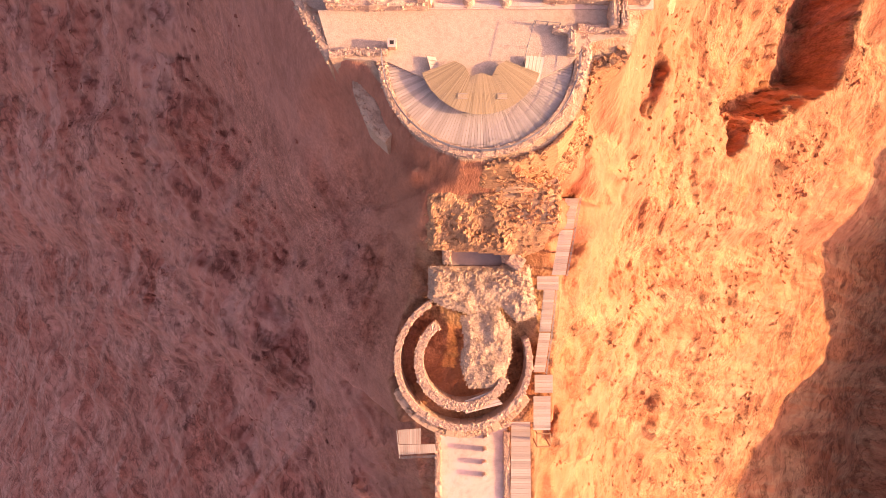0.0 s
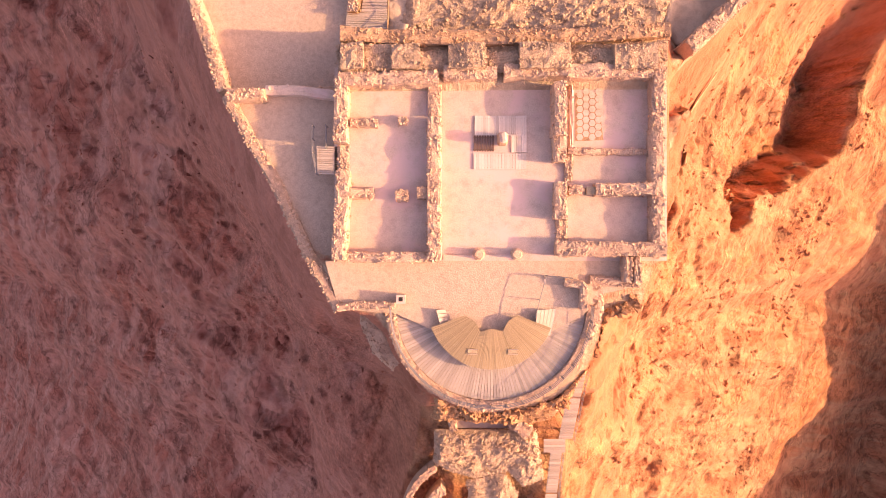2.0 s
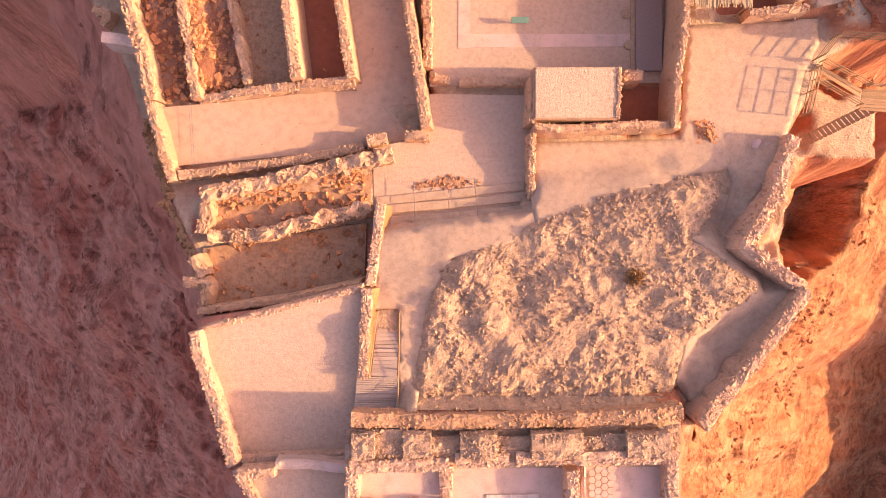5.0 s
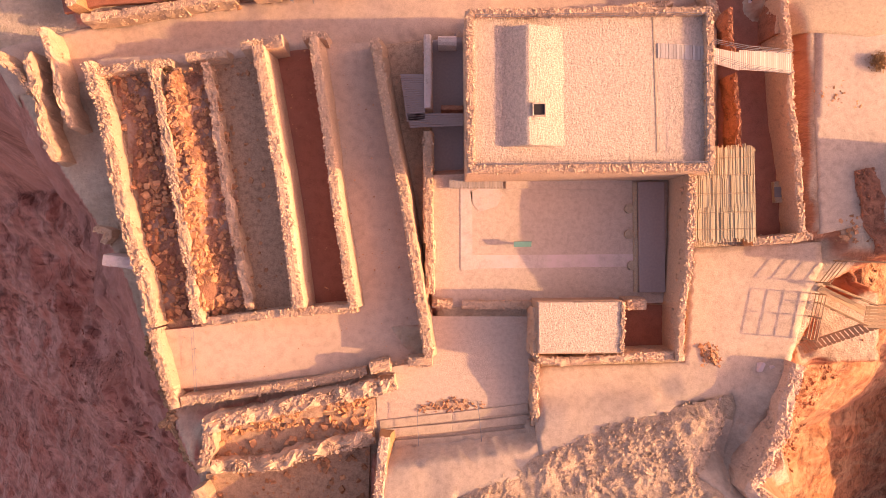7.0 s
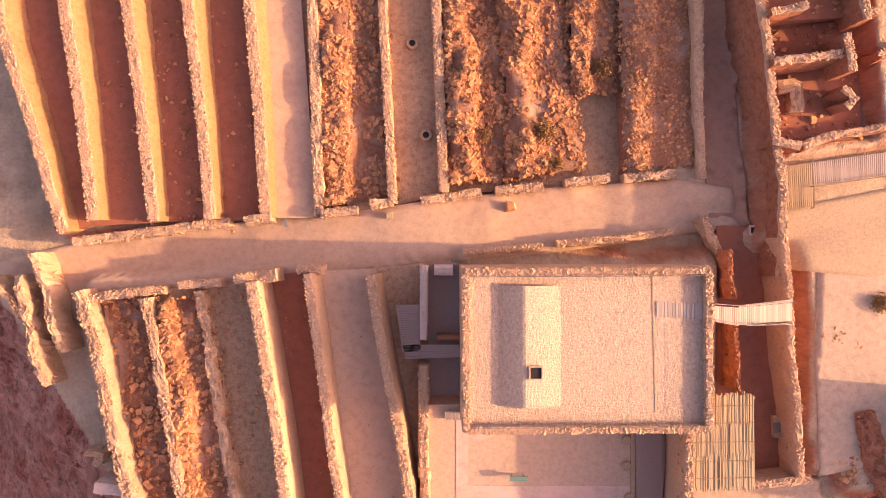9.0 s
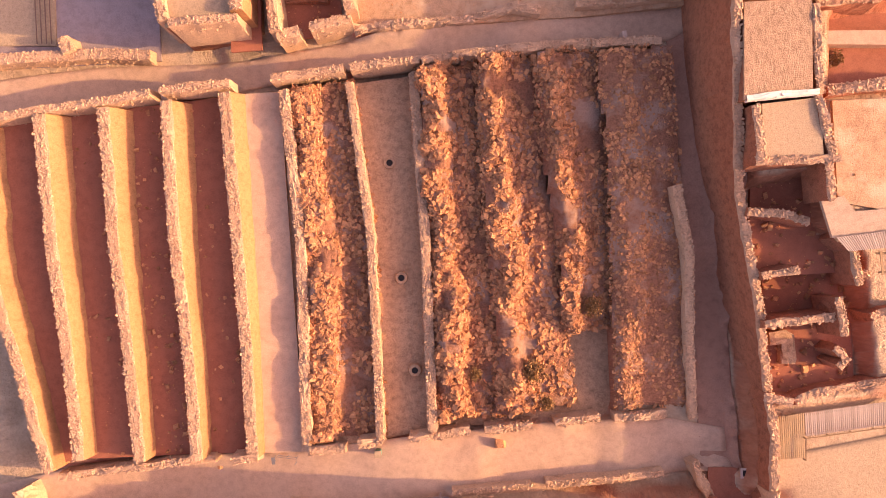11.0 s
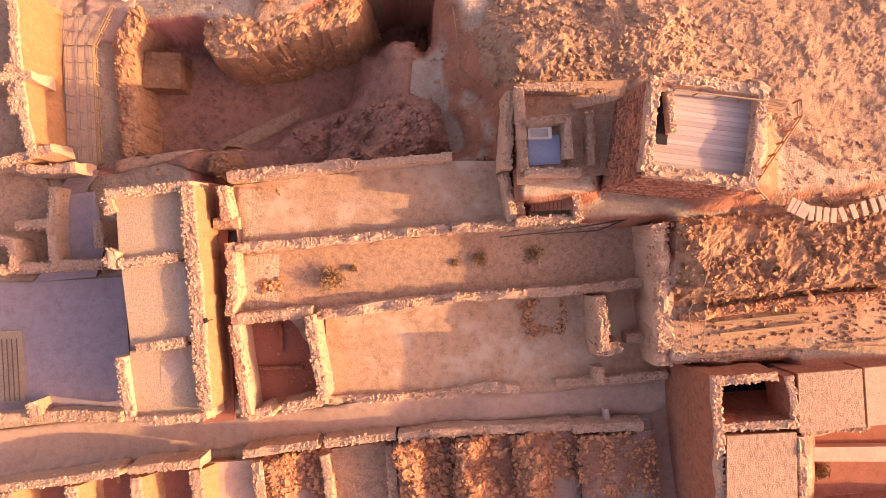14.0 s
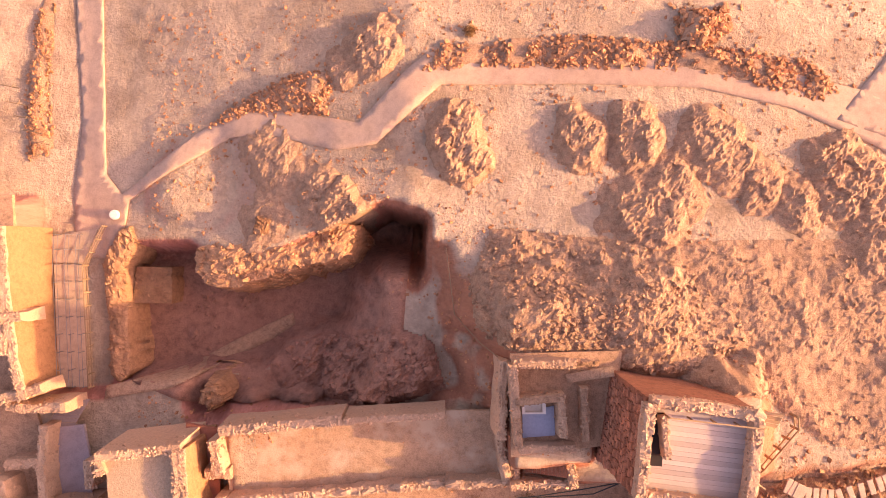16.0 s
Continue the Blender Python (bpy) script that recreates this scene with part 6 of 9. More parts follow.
solid("wall", bath, BX0, BY0 + 0.8, BX0 + 0.8, BY1 - 0.8, -6.2, 1.05, M_STONE)
solid("wall", bath, BX1 - 0.8, BY0 + 0.8, BX1, BY1 - 0.8, -6.2, 1.05, M_STONE)
solid("roof", bath, BX0 + 0.05, BY0 + 0.05, BX1 - 0.05, BY1 - 0.05, 0.55, 1.07, M_ROOF, "rough pinkish lime roof")
for q in ([(BX0 + 0.25, BY0 + 0.3), (BX1 - 0.2, BY0 + 0.3)], [(BX0 + 0.25, BY1 - 0.35), (BX1 - 0.2, BY1 - 0.35)], [(BX0 + 0.3, BY0 + 0.5), (BX0 + 0.3, BY1 - 0.5)], [(BX1 - 0.3, BY0 + 0.5), (BX1 - 0.3, BY1 - 0.5)]):
    stone_wall(q, 1.62, 0.7, 0.5, "rubble parapet round the bathhouse roof", 0.06, stones=60, dense=22, cope=0.26, name="parapet")
# barrel vault over the hot room
vx0, vy1 = [(2.67, 81.99)][0]
vx1, vy0 = [(7.68, 72.93)][0]
V, F = [], []
NV = 24
ridge_x = [(4.73, 77.44)][0][0]
for j, yv in enumerate((vy0, vy1)):
    for k in range(NV + 1):
        xv = vx0 + (vx1 - vx0) * k / NV
        u = (xv - ridge_x) / ((ridge_x - vx0) if xv < ridge_x else (vx1 - ridge_x))
        V.append((xv - bath.location.x, yv - bath.location.y, 1.0 + 0.95 * (1 - abs(u) ** 1.25) - bath.location.z))
F = [(k, k + 1, NV + 2 + k, NV + 1 + k) for k in range(NV)] + [tuple(range(NV + 1)), tuple(range(NV + 1, 2 * NV + 2))[::-1]]
vault = part("vault", mesh_of("vault", V, F, M_ROOF), bath, "barrel vault rising from the roof")
hx, hy = [(5.48, 75.57)][0]
sk = thing("roof_shaft", hx, hy, 1.8, "square shaft in the vault filled with shade black", "shaft")
box("shaft_side", sk, hx - 0.46, hy, 1.7, 0.1, 1.0, 0.4, M_ROOF)
box("shaft_side", sk, hx + 0.46, hy, 1.7, 0.1, 1.0, 0.4, M_ROOF)
box("shaft_end", sk, hx, hy - 0.46, 1.7, 0.82, 0.1, 0.4, M_ROOF)
box("shaft_end", sk, hx, hy + 0.46, 1.7, 0.82, 0.1, 0.4, M_ROOF)
# black block fills the shaft as its shade
box("opening", sk, hx, hy, 1.8, 0.84, 0.84, 0.2, M_BLACK)
railing([(BX0 + 0.75, BY0 + 0.62), (BX1 - 0.75, BY0 + 0.62)], 1.1, M_METAL, "thin steel railing along the roof edge", 1.0, 1.15, 2, 0.018)
railing([(BX0 + 0.75, BY1 - 0.7), (BX1 - 0.75, BY1 - 0.7)], 1.1, M_METAL, "thin steel railing along the roof edge", 1.0, 1.15, 2, 0.018)
railing([(BX1 - 0.62, BY0 + 0.7), (BX1 - 0.62, BY1 - 4.6)], 1.1, M_METAL, "thin steel railing along the roof edge", 1.0, 1.15, 2, 0.018)
slab("roof_seam", [(14.35, 82.84), (14.44, 82.84), (14.72, 72.39), (14.59, 72.40)], 1.1, M_GREY, "narrow drainage seam across the roof", 0.05)
deck("footbridge", [(18.41, 80.45), (21.24, 80.16), (21.23, 78.77), (18.40, 79.32)], (1.15, 0.4, 0.4, 1.15), 0.2, M_DECK, "grey plank footbridge onto the bathhouse roof", False, category="bridge")
deck("footbridge", [(14.7, 80.75), (18.38, 80.45), (18.37, 79.35), (14.7, 79.6)], 1.13, 0.2, M_DECK, "grey plank footbridge onto the bathhouse roof", False, category="bridge")
deck("footbridge", [(21.26, 80.35), (26.16, 80.65), (26.15, 78.96), (21.25, 78.85)], (0.4, -1.2, -1.2, 0.4), 0.2, M_DECK, "grey plank footbridge onto the bathhouse roof", False, category="bridge")
railing([(18.65, 80.63), (21.52, 80.34), (25.84, 80.47)], (1.15, 0.4, -1.2), M_METAL, "thin steel railing of the footbridge", 1.05, 1.2, 3, 0.018)
railing([(18.64, 79.49), (21.50, 78.93), (25.82, 78.80)], (1.15, 0.4, -1.2), M_METAL, "thin steel railing of the footbridge", 1.05, 1.2, 3, 0.018)
# courtyard before it
floor([(-2.68, 71.55), (18.89, 71.82), (18.77, 60.43), (-2.79, 60.17)], -5.1, M_GRAVEL, "gravelled bathhouse courtyard floor", name="courtyard_floor")
slab("paving_strip", [(-0.27, 70.55), (0.75, 70.54), (0.68, 63.38), (-0.34, 63.39)], -5.06, M_PLASTER, "pale paving strip in the courtyard", 0.1)
slab("paving_strip", [(0.69, 64.64), (14.68, 64.59), (14.67, 63.53), (0.68, 63.48)], -5.06, M_PLASTER, "pale paving strip in the courtyard", 0.1)
slab("paving_patch", [(0.55, 70.06), (1.43, 70.39), (2.88, 70.37), (3.36, 69.79), (2.86, 68.83), (1.41, 68.36), (0.69, 69.09)], -5.06, M_PLASTER, "rounded pale plaster patch in the courtyard", 0.1)
deck("boarded_bench", [(-1.23, 71.10), (3.34, 71.06), (3.33, 70.29), (-1.24, 70.33)], -4.7, 0.12, M_DECK, "low boarded bench at the bathhouse foot", False, category="bench")
slab("stone_ledge", [(3.59, 71.07), (13.47, 70.97), (13.46, 70.10), (3.58, 70.30)], -4.85, M_GRAVEL, "low plastered ledge at the bathhouse foot", 0.4)
solid_b = thing("stone_bench", *[(15.89, 66.03)][0], -5.1, "long dark slate-topped bench along the wall", "bench")
b0, b1 = [(14.85, 61.33), (17.06, 70.72)]
box("seat", solid_b, (b0[0] + b1[0]) / 2, (b0[1] + b1[1]) / 2, -5.1, b1[0] - b0[0], b1[1] - b0[1], 0.5, M_DARK)
box("foot_ledge", solid_b, b0[0] - 0.2, (b0[1] + b1[1]) / 2, -5.1, 0.35, b1[1] - b0[1], 0.2, M_GREY)
for cx_, cy_ in [(14.13, 68.47), (14.10, 66.29), (14.32, 63.63)]:
    cb = thing("column_stump", cx_, cy_, -5.1, "round worn column stump in the courtyard", "column", "courtyard stumps")
    tube("drum", cb, [(cx_, cy_, -5.1), (cx_, cy_, -4.85)], 0.4, M_GREY, sides=12)
px_, py_ = [(4.90, 65.55)][0]
pl = thing("information_panel", px_, py_, -5.1, "green tilted information panel on a post", "sign")
box("panel", pl, px_, py_, -4.25, 1.5, 0.5, 0.06, M_GREEN, rx=25)
tube("post", pl, [(px_ - 0.5, py_, -5.1), (px_ - 0.5, py_, -4.25)], 0.05, M_METAL)
tube("post", pl, [(px_ + 0.5, py_, -5.1), (px_ + 0.5, py_, -4.25)], 0.05, M_METAL)
stone_wall([(17.91, 71.18), (17.71, 65.49), (17.39, 60.94), (17.34, 55.94)], (-0.55, -0.55, -0.6, -1.6, -2.0), 4.6, 0.6, "tall red mud and stone wall of the courtyard", 0.12, M_STONE, 40, batter=0.01)
stone_wall([(-0.24, 60.44), (5.83, 60.38)], -4.4, 1.2, 0.6, rough=0.12)
stone_wall([(13.24, 60.47), (14.79, 60.46)], -2.6, 2.8, 0.8)
stone_wall([(-2.77, 60.72), (-1.11, 60.47)], -4.2, 1.2, 0.6, rough=0.25)
annex = thing("annex_room", *[(9.04, 58.78)][0], -5.2, "low flat-roofed annex with a rough lime roof", "building")
a0, a1 = [(5.68, 56.62), (12.63, 60.91)]
solid("wall", annex, a0[0], a0[1], a1[0], a1[1], -5.2, -1.85, M_STONE)
solid("roof", annex, a0[0] + 0.1, a0[1] + 0.1, a1[0] - 0.1, a1[1] - 0.1, -1.9, -1.6, M_ROOF)
stone_wall([(12.64, 60.78), (12.46, 56.70)], -1.5, 3.6, 0.3, rough=0.04, stones=20)
stone_wall([(5.83, 56.17), (8.04, 55.91), (12.66, 56.24), (17.74, 56.28)], (-1.7, -2.2, -2.2, -2.4), 3.2, 0.6)
stone_wall([(5.75, 60.34), (5.62, 56.43)], -2.0, 3.2, 0.5)
stone_wall([(5.77, 55.73), (5.76, 50.31)], (-3.0, -4.0), 2.5, 0.55, rough=0.2)
pad([(13.45, 60.21), (19.01, 60.15), (18.72, 55.67), (13.40, 55.72)], -5.9, 0.2)
slab("sunken_floor", [(13.55, 60.21), (18.92, 60.16), (18.63, 55.77), (13.50, 55.82)], -5.5, M_RED, "red earth floor of a sunken room", 0.3)
# reed roof
reed = thing("reed_roof", *[(20.63, 69.30)][0], -1.5, "flat roof of bleached reed bundles", "roof")
ra, rb, rc, rd = [Vector((x, y, -1.35)) for x, y in [(17.97, 65.62), (23.22, 65.66), (23.16, 73.21), (18.05, 73.08)]]
for i in range(62):
    for lo, hi in ((0.0, 0.36), (0.33, 0.69), (0.66, 1.0)):
        s0, s1 = (i + random.uniform(-0.1, 0.15)) / 62, (i + random.uniform(0.85, 1.1)) / 62
        j0, j1 = random.uniform(-0.03, 0.03), random.uniform(-0.03, 0.03)
        q = [ra.lerp(rb, s0).lerp(rd.lerp(rc, s0), lo - j0), ra.lerp(rb, s1).lerp(rd.lerp(rc, s1), lo - j0), ra.lerp(rb, s1).lerp(rd.lerp(rc, s1), hi + j1), ra.lerp(rb, s0).lerp(rd.lerp(rc, s0), hi + j1)]
        up, dip = random.uniform(0, 0.1), random.uniform(-0.05, 0.05)
        V = [p - reed.location + Vector((0, 0, up + (dip if k > 1 else 0))) for k, p in enumerate(q)] + [p - reed.location - Vector((0, 0, 0.08)) for p in q]
        part("reed_bundle", mesh_of("reed_bundle", V, [(0, 1, 2, 3), (7, 6, 5, 4), (0, 4, 5, 1), (1, 5, 6, 2), (2, 6, 7, 3), (3, 7, 4, 0)], M_REED), reed)
for f in (0.12, 0.3, 0.5, 0.7, 0.88):
    tube("binding", reed, [ra.lerp(rd, f) + Vector((0, 0, 0.1)), rb.lerp(rc, f) + Vector((0, 0, 0.1))], 0.035, M_TWIG)
for x, y in [(18.70, 65.95), (23.19, 65.90), (23.26, 72.86), (20.15, 72.89)]:
    tube("post", reed, [(x, y, -5), (x, y, -1.4)], 0.09, M_BEAM)
# trench beside it
floor([(21.68, 86.58), (23.20, 86.57), (27.72, 86.55), (29.09, 65.60), (21.71, 65.17)], -4.7, M_RED, "red earth floor of a sunken lane", name="lane_floor")
stone_wall([(21.64, 84.54), (22.06, 80.63)], -2.4, 2.8, 0.35, "wall with a broken edge, toned red for shade", 0.25, M_REDWALL, 10)
stone_wall([(22.14, 79.34), (22.47, 76.49), (22.35, 73.18)], -2.4, 2.8, 0.35, "wall with a broken edge, toned red for shade", 0.25, M_REDWALL, 10)
stone_wall([(25.63, 85.56), (26.07, 81.08), (26.37, 75.69), (26.94, 72.09), (27.38, 66.24)], (-1.2, -1.6, -2.0), 3.6, 0.55, "rubble retaining wall of the sunken lane", 0.18, stones=50)
stone_wall([(23.55, 65.53), (28.40, 65.95)], -2.4, 2.6, 0.6)
bn = [(26.55, 69.72)][0]
tr = thing("equipment_box", bn[0], bn[1], -4.7, "grey metal equipment box on the lane floor", "box")
box("case", tr, bn[0], bn[1], -4.7, 0.7, 1.8, 0.5, M_GREY, rz=3)
box("lid", tr, bn[0], bn[1], -4.2, 0.76, 0.85, 0.06, M_METAL, rz=3)
bn = [(24.67, 86.18)][0]
tr = thing("waste_bin", bn[0], bn[1], -5.2, "square stone-clad waste bin on the lane", "bin")
box("body", tr, bn[0], bn[1], -5.2, 0.8, 0.8, 0.8, M_STONE)
box("rim", tr, bn[0], bn[1], -4.4, 0.86, 0.86, 0.06, M_PLASTER)
box("opening", tr, bn[0], bn[1], -4.36, 0.5, 0.5, 0.04, M_BLACK)
# ground east of the bathhouse
carpet("trodden_ground", [(29.10, 83.06), (40.97, 83.41), (40.82, 69.92), (33.58, 66.97), (29.24, 66.09), (28.88, 76.09)], M_PATH, "pale trodden ground beside the bathhouse", 0.06)
pad([(28.33, 88.28), (41.18, 88.15), (40.92, 64.81), (28.79, 65.63)], -2.9, 1.5)
pad([(19.24, 65.27), (30.48, 65.39), (29.46, 59.19), (27.51, 56.35), (22.69, 52.58), (13.62, 53.15), (6.46, 52.74), (6.48, 55.13), (18.91, 55.72)], -4.35, 1.2)
# wall out of view, added to cast the shade on this ground
stone_wall([(37.9, 63.0), (37.9, 73.2)], 0.9, 5.0, 0.8, "unseen rubble wall that shades the open ground", 0.2, stones=20)
pad([(18.8, 52.6), (23.2, 53.6), (24.2, 50.2), (21.4, 47.4), (18.6, 49.0)], -3.95, 2.0)
bush(*[(34.18, 80.22)][0], -3.0, 2.0, leaves=900)
rubble([(28.81, 77.95), (31.61, 78.85), (32.98, 76.51), (30.18, 76.08)], -2.95, 70, 0.08, 0.4, "scatter of small pale stones on the ground", 20, 0.06)
rubble([(19.12, 57.40), (21.50, 56.90), (22.19, 54.51), (19.81, 54.54)], -4.4, 160, 0.12, 0.5, "heap of pale rubble beside the path", 40, 0.5)
stone_wall([(32.82, 71.42), (33.70, 66.75), (34.76, 64.87)], -2.4, 1.4, 1.6, "broad low mound of red earth and stone", 0.3, M_REDWALL, 10)
rubble([(30.62, 67.71), (33.42, 67.91), (33.62, 65.35), (30.59, 65.38)], -3.0, 60, 0.15, 0.6, "worn stone blocks on the ground", 20, 0.1)
for x, y in [(24.82, 54.96), (25.63, 54.71), (26.38, 53.51), (21.21, 52.04)]:
    bl = thing("boulder", x, y, -4.4, "pale boulder lying on the ground", "boulder", "pale boulders")
    part("rock", mesh_of("rock", LUMPS[5][0] * 0.75 + np.array([0, 0, 0.2]), LUMPS[5][1], M_PLASTER), bl)
# stair and gangways on the eastern slope
deck("gangway", [(29.72, 61.34), (30.06, 61.81), (34.48, 59.86), (34.24, 59.14)], (-4.2, -4.2, -5.2, -5.2), 0.25, M_BEAM, "wooden gangway leading off the plateau", False)
deck("gangway", [(34.59, 59.92), (37.74, 59.75), (37.72, 57.80), (34.32, 58.08)], -5.3, 0.25, M_BEAM, "wooden gangway landing on the slope", True)
deck("slope_stair", [(36.23, 58.10), (35.49, 58.86), (30.70, 56.15), (31.34, 55.29)], (-5.4, -5.4, -9, -9), 0.4, M_BEAM, "steep wooden stair on the slope", True, 0.12, category="stairs")
railing([(29.70, 62.07), (31.14, 63.86), (35.42, 63.68)], -4.3, M_BEAM, "tall timber fence at the plateau's edge", 2.0, 1.6, 4, 0.05, name="fence")
railing([(29.40, 61.12), (28.55, 57.33)], -4.3, M_BEAM, "tall timber fence at the plateau's edge", 2.0, 1.6, 4, 0.05, name="fence")
railing([(30.23, 61.89), (34.83, 60.07), (37.32, 60.04)], (-4.2, -5.2, -5.3), M_BEAM, "timber handrail of the gangway", 1.1, 1.5, 3, 0.045)
railing([(29.64, 60.36), (33.94, 58.40)], (-4.3, -5.2), M_BEAM, "timber handrail of the gangway", 1.1, 1.5, 3, 0.045)
pad([(32.65, 60.76), (38.35, 60.70), (38.29, 54.48), (32.06, 54.55)], -9.5, 2.0)

# ---- ruined houses along the lane ----
carpet("lane", [(21.26, 86.59), (19.89, 105.74)] + [(19.29, 109.86), (18.16, 122.55), (20.75, 123.48), (23.04, 109.85)] + [(23.00, 105.72), (24.38, 86.58)], M_FLOOR, "narrow trodden lane between ruins", 0.06)
TALL = "tall stone wall along the lane, face toned red for shade"
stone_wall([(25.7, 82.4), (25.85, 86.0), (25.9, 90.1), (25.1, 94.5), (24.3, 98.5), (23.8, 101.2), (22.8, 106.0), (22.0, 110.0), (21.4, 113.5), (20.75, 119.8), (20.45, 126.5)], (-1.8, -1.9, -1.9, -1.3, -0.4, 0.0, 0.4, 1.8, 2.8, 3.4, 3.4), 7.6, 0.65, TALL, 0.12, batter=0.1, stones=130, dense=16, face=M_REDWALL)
pad([(26.10, 91.34), (39.47, 92.61), (39.46, 86.38), (25.87, 86.00)], -3.3, 2.0)
pad([(23.98, 103.0), (31.5, 103.8), (33.5, 93.72), (24.75, 92.68)], -3.2, 0.4)
pad([(23.0, 109.41), (29.34, 110.66), (31.5, 103.8), (23.98, 103.0)], -1.6, 0.4)
pad([(27.68, 115.54), (37.51, 116.34), (37.46, 106.51), (29.28, 106.54)], 1.9, 0.6)
carpet("yard_floor", [(26.11, 87.97), (27.99, 88.18), (35.15, 89.53), (39.62, 90.41), (39.61, 83.26), (33.34, 82.31), (26.28, 82.97)], M_GREY, "sandy ochre ground of a yard", 0.08)
slab("yard_floor", [(28.09, 115.54), (37.51, 115.93), (37.47, 108.56), (31.74, 107.55), (28.47, 108.17)], 2.15, M_YARD, "sandy ochre ground of a yard", 0.3)
slab("concrete_path", [(27.18, 108.18), (28.82, 108.58), (29.63, 107.44), (33.30, 107.76), (33.30, 106.12), (27.99, 105.52)], 2.3, M_PATH, "pale concrete path curving through the yard", 0.3)
slab("room_floor", [(25.35, 102.43), (32.35, 103.32), (32.76, 93.38), (25.76, 92.73)], -2.9, M_RED, "red earth floor of a ruined room", 0.4)
slab("room_floor", [(23.72, 110.34), (29.65, 110.76), (31.38, 105.94), (30.49, 102.87), (23.47, 102.46)], -1.3, M_RED, "red earth floor of a ruined room", 0.4)
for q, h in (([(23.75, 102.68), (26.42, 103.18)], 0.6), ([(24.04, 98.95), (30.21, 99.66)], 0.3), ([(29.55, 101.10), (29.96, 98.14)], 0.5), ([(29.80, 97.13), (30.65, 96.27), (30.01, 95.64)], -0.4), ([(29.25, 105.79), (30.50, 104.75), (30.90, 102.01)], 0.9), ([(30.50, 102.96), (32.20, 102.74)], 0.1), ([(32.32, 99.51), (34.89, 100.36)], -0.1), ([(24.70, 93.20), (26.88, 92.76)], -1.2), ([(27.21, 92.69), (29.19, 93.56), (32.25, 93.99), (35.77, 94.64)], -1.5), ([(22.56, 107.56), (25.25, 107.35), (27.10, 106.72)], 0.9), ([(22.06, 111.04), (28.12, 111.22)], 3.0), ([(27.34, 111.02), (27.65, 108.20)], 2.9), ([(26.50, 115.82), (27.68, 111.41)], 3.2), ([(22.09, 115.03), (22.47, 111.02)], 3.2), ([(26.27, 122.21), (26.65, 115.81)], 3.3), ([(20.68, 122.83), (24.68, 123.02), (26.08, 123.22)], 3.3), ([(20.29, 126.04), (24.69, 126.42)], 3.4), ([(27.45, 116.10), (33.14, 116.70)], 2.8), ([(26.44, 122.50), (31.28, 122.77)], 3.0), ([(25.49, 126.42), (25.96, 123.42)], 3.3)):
    stone_wall(q, h, 3.0, 0.6, "ruined room wall of limestone with red faces", 0.18, stones=18, face=M_REDWALL)
stone_wall([(25.57, 97.58), (27.10, 97.80), (27.10, 95.60)], -2.1, 0.9, 1.0, "broken clay bench in a ruined room", 0.15, M_DUST, 2, 2)
def roofed(name, poly, z, low, mat, label):
    ob = thing(name, poly[0][0], poly[0][1], low, label, "building")
    def prism(nm, zz, z0, m, grow=1.0):
        V = [(x - ob.location.x, y - ob.location.y, zz - low) for x, y in poly] + [(x - ob.location.x, y - ob.location.y, z0 - low) for x, y in poly]
        n = len(poly)
        part(nm, mesh_of(nm, V, [tuple(range(n)), tuple(range(n, 2 * n))[::-1]] + [(i, i + n, (i + 1) % n + n, (i + 1) % n) for i in range(n)], m), ob)
    prism("wall", z - 0.25, low, M_REDWALL)
    prism("roof", z, z - 0.245, mat)
    return ob
roofed("roofed_room", [(26.01, 116.13), (21.13, 115.34), (21.15, 122.31), (25.96, 122.54)], 3.35, -1, M_LIME, "small room with a flat rough lime roof")
stone_wall([(21.32, 115.45), (23.79, 115.72), (26.43, 115.92)], 3.45, 0.5, 0.42, "bright limewashed edge of a flat roof", 0.08, M_WHITE, 0, 3, name="limewash_edge")
pad([(28.62, 122.12), (38.88, 123.36), (38.85, 117.63), (28.68, 117.02)], 0.3, 0.4)
slab("trench_floor", [(27.85, 122.54), (38.89, 123.79), (38.85, 117.34), (28.25, 116.69)], 0.5, M_RED, "red earth floor of a sunken strip between yards", 0.3)
slab("ledge", [(27.76, 120.89), (38.16, 120.95), (38.16, 119.78), (27.75, 119.89)], 1.4, M_ROAD, "pale ledge along a sunken strip", 1.2)
stone_wall([(27.25, 116.31), (31.51, 116.78), (37.20, 117.30)], 2.5, 2.6, 0.6, "ruined room wall of limestone with red faces", 0.15, stones=14, face=M_REDWALL)
bush(*[(29.15, 118.96)][0], 0.6, 1.5, leaves=700)
roofed("roofed_room", [(26.98, 111.34), (22.80, 111.19), (22.54, 115.12), (26.68, 115.59)], 3.0, -1, M_GREY, "small room with a grey gravel roof")
roofed("roofed_room", [(26.14, 122.51), (26.08, 126.58), (30.47, 126.89), (30.69, 122.89)], 3.4, -1, M_LIME, "small room with a flat rough lime roof")
roofed("roofed_room", [(30.92, 122.92), (30.70, 126.93), (35.10, 127.24), (35.28, 123.23)], 3.3, -1, M_GREY, "small room with a grey gravel roof")
pad([(22.59, 126.98), (27.30, 127.31), (27.50, 124.05), (22.91, 123.63)], -3.0, 0.2)
# floor painted black to read as deep shade
slab("shaft_floor", [(23.05, 127.68), (28.84, 128.02), (28.83, 124.31), (23.25, 124.02)], -2.6, M_BLACK, "deep shaft's floor painted black for its shade", 0.3)
deck("boardwalk", [(28.68, 89.73), (36.01, 90.74), (36.01, 92.58), (28.59, 91.60)], -2.6, 0.16, M_DECK, "grey slatted boardwalk between ruins", False, 0.05)
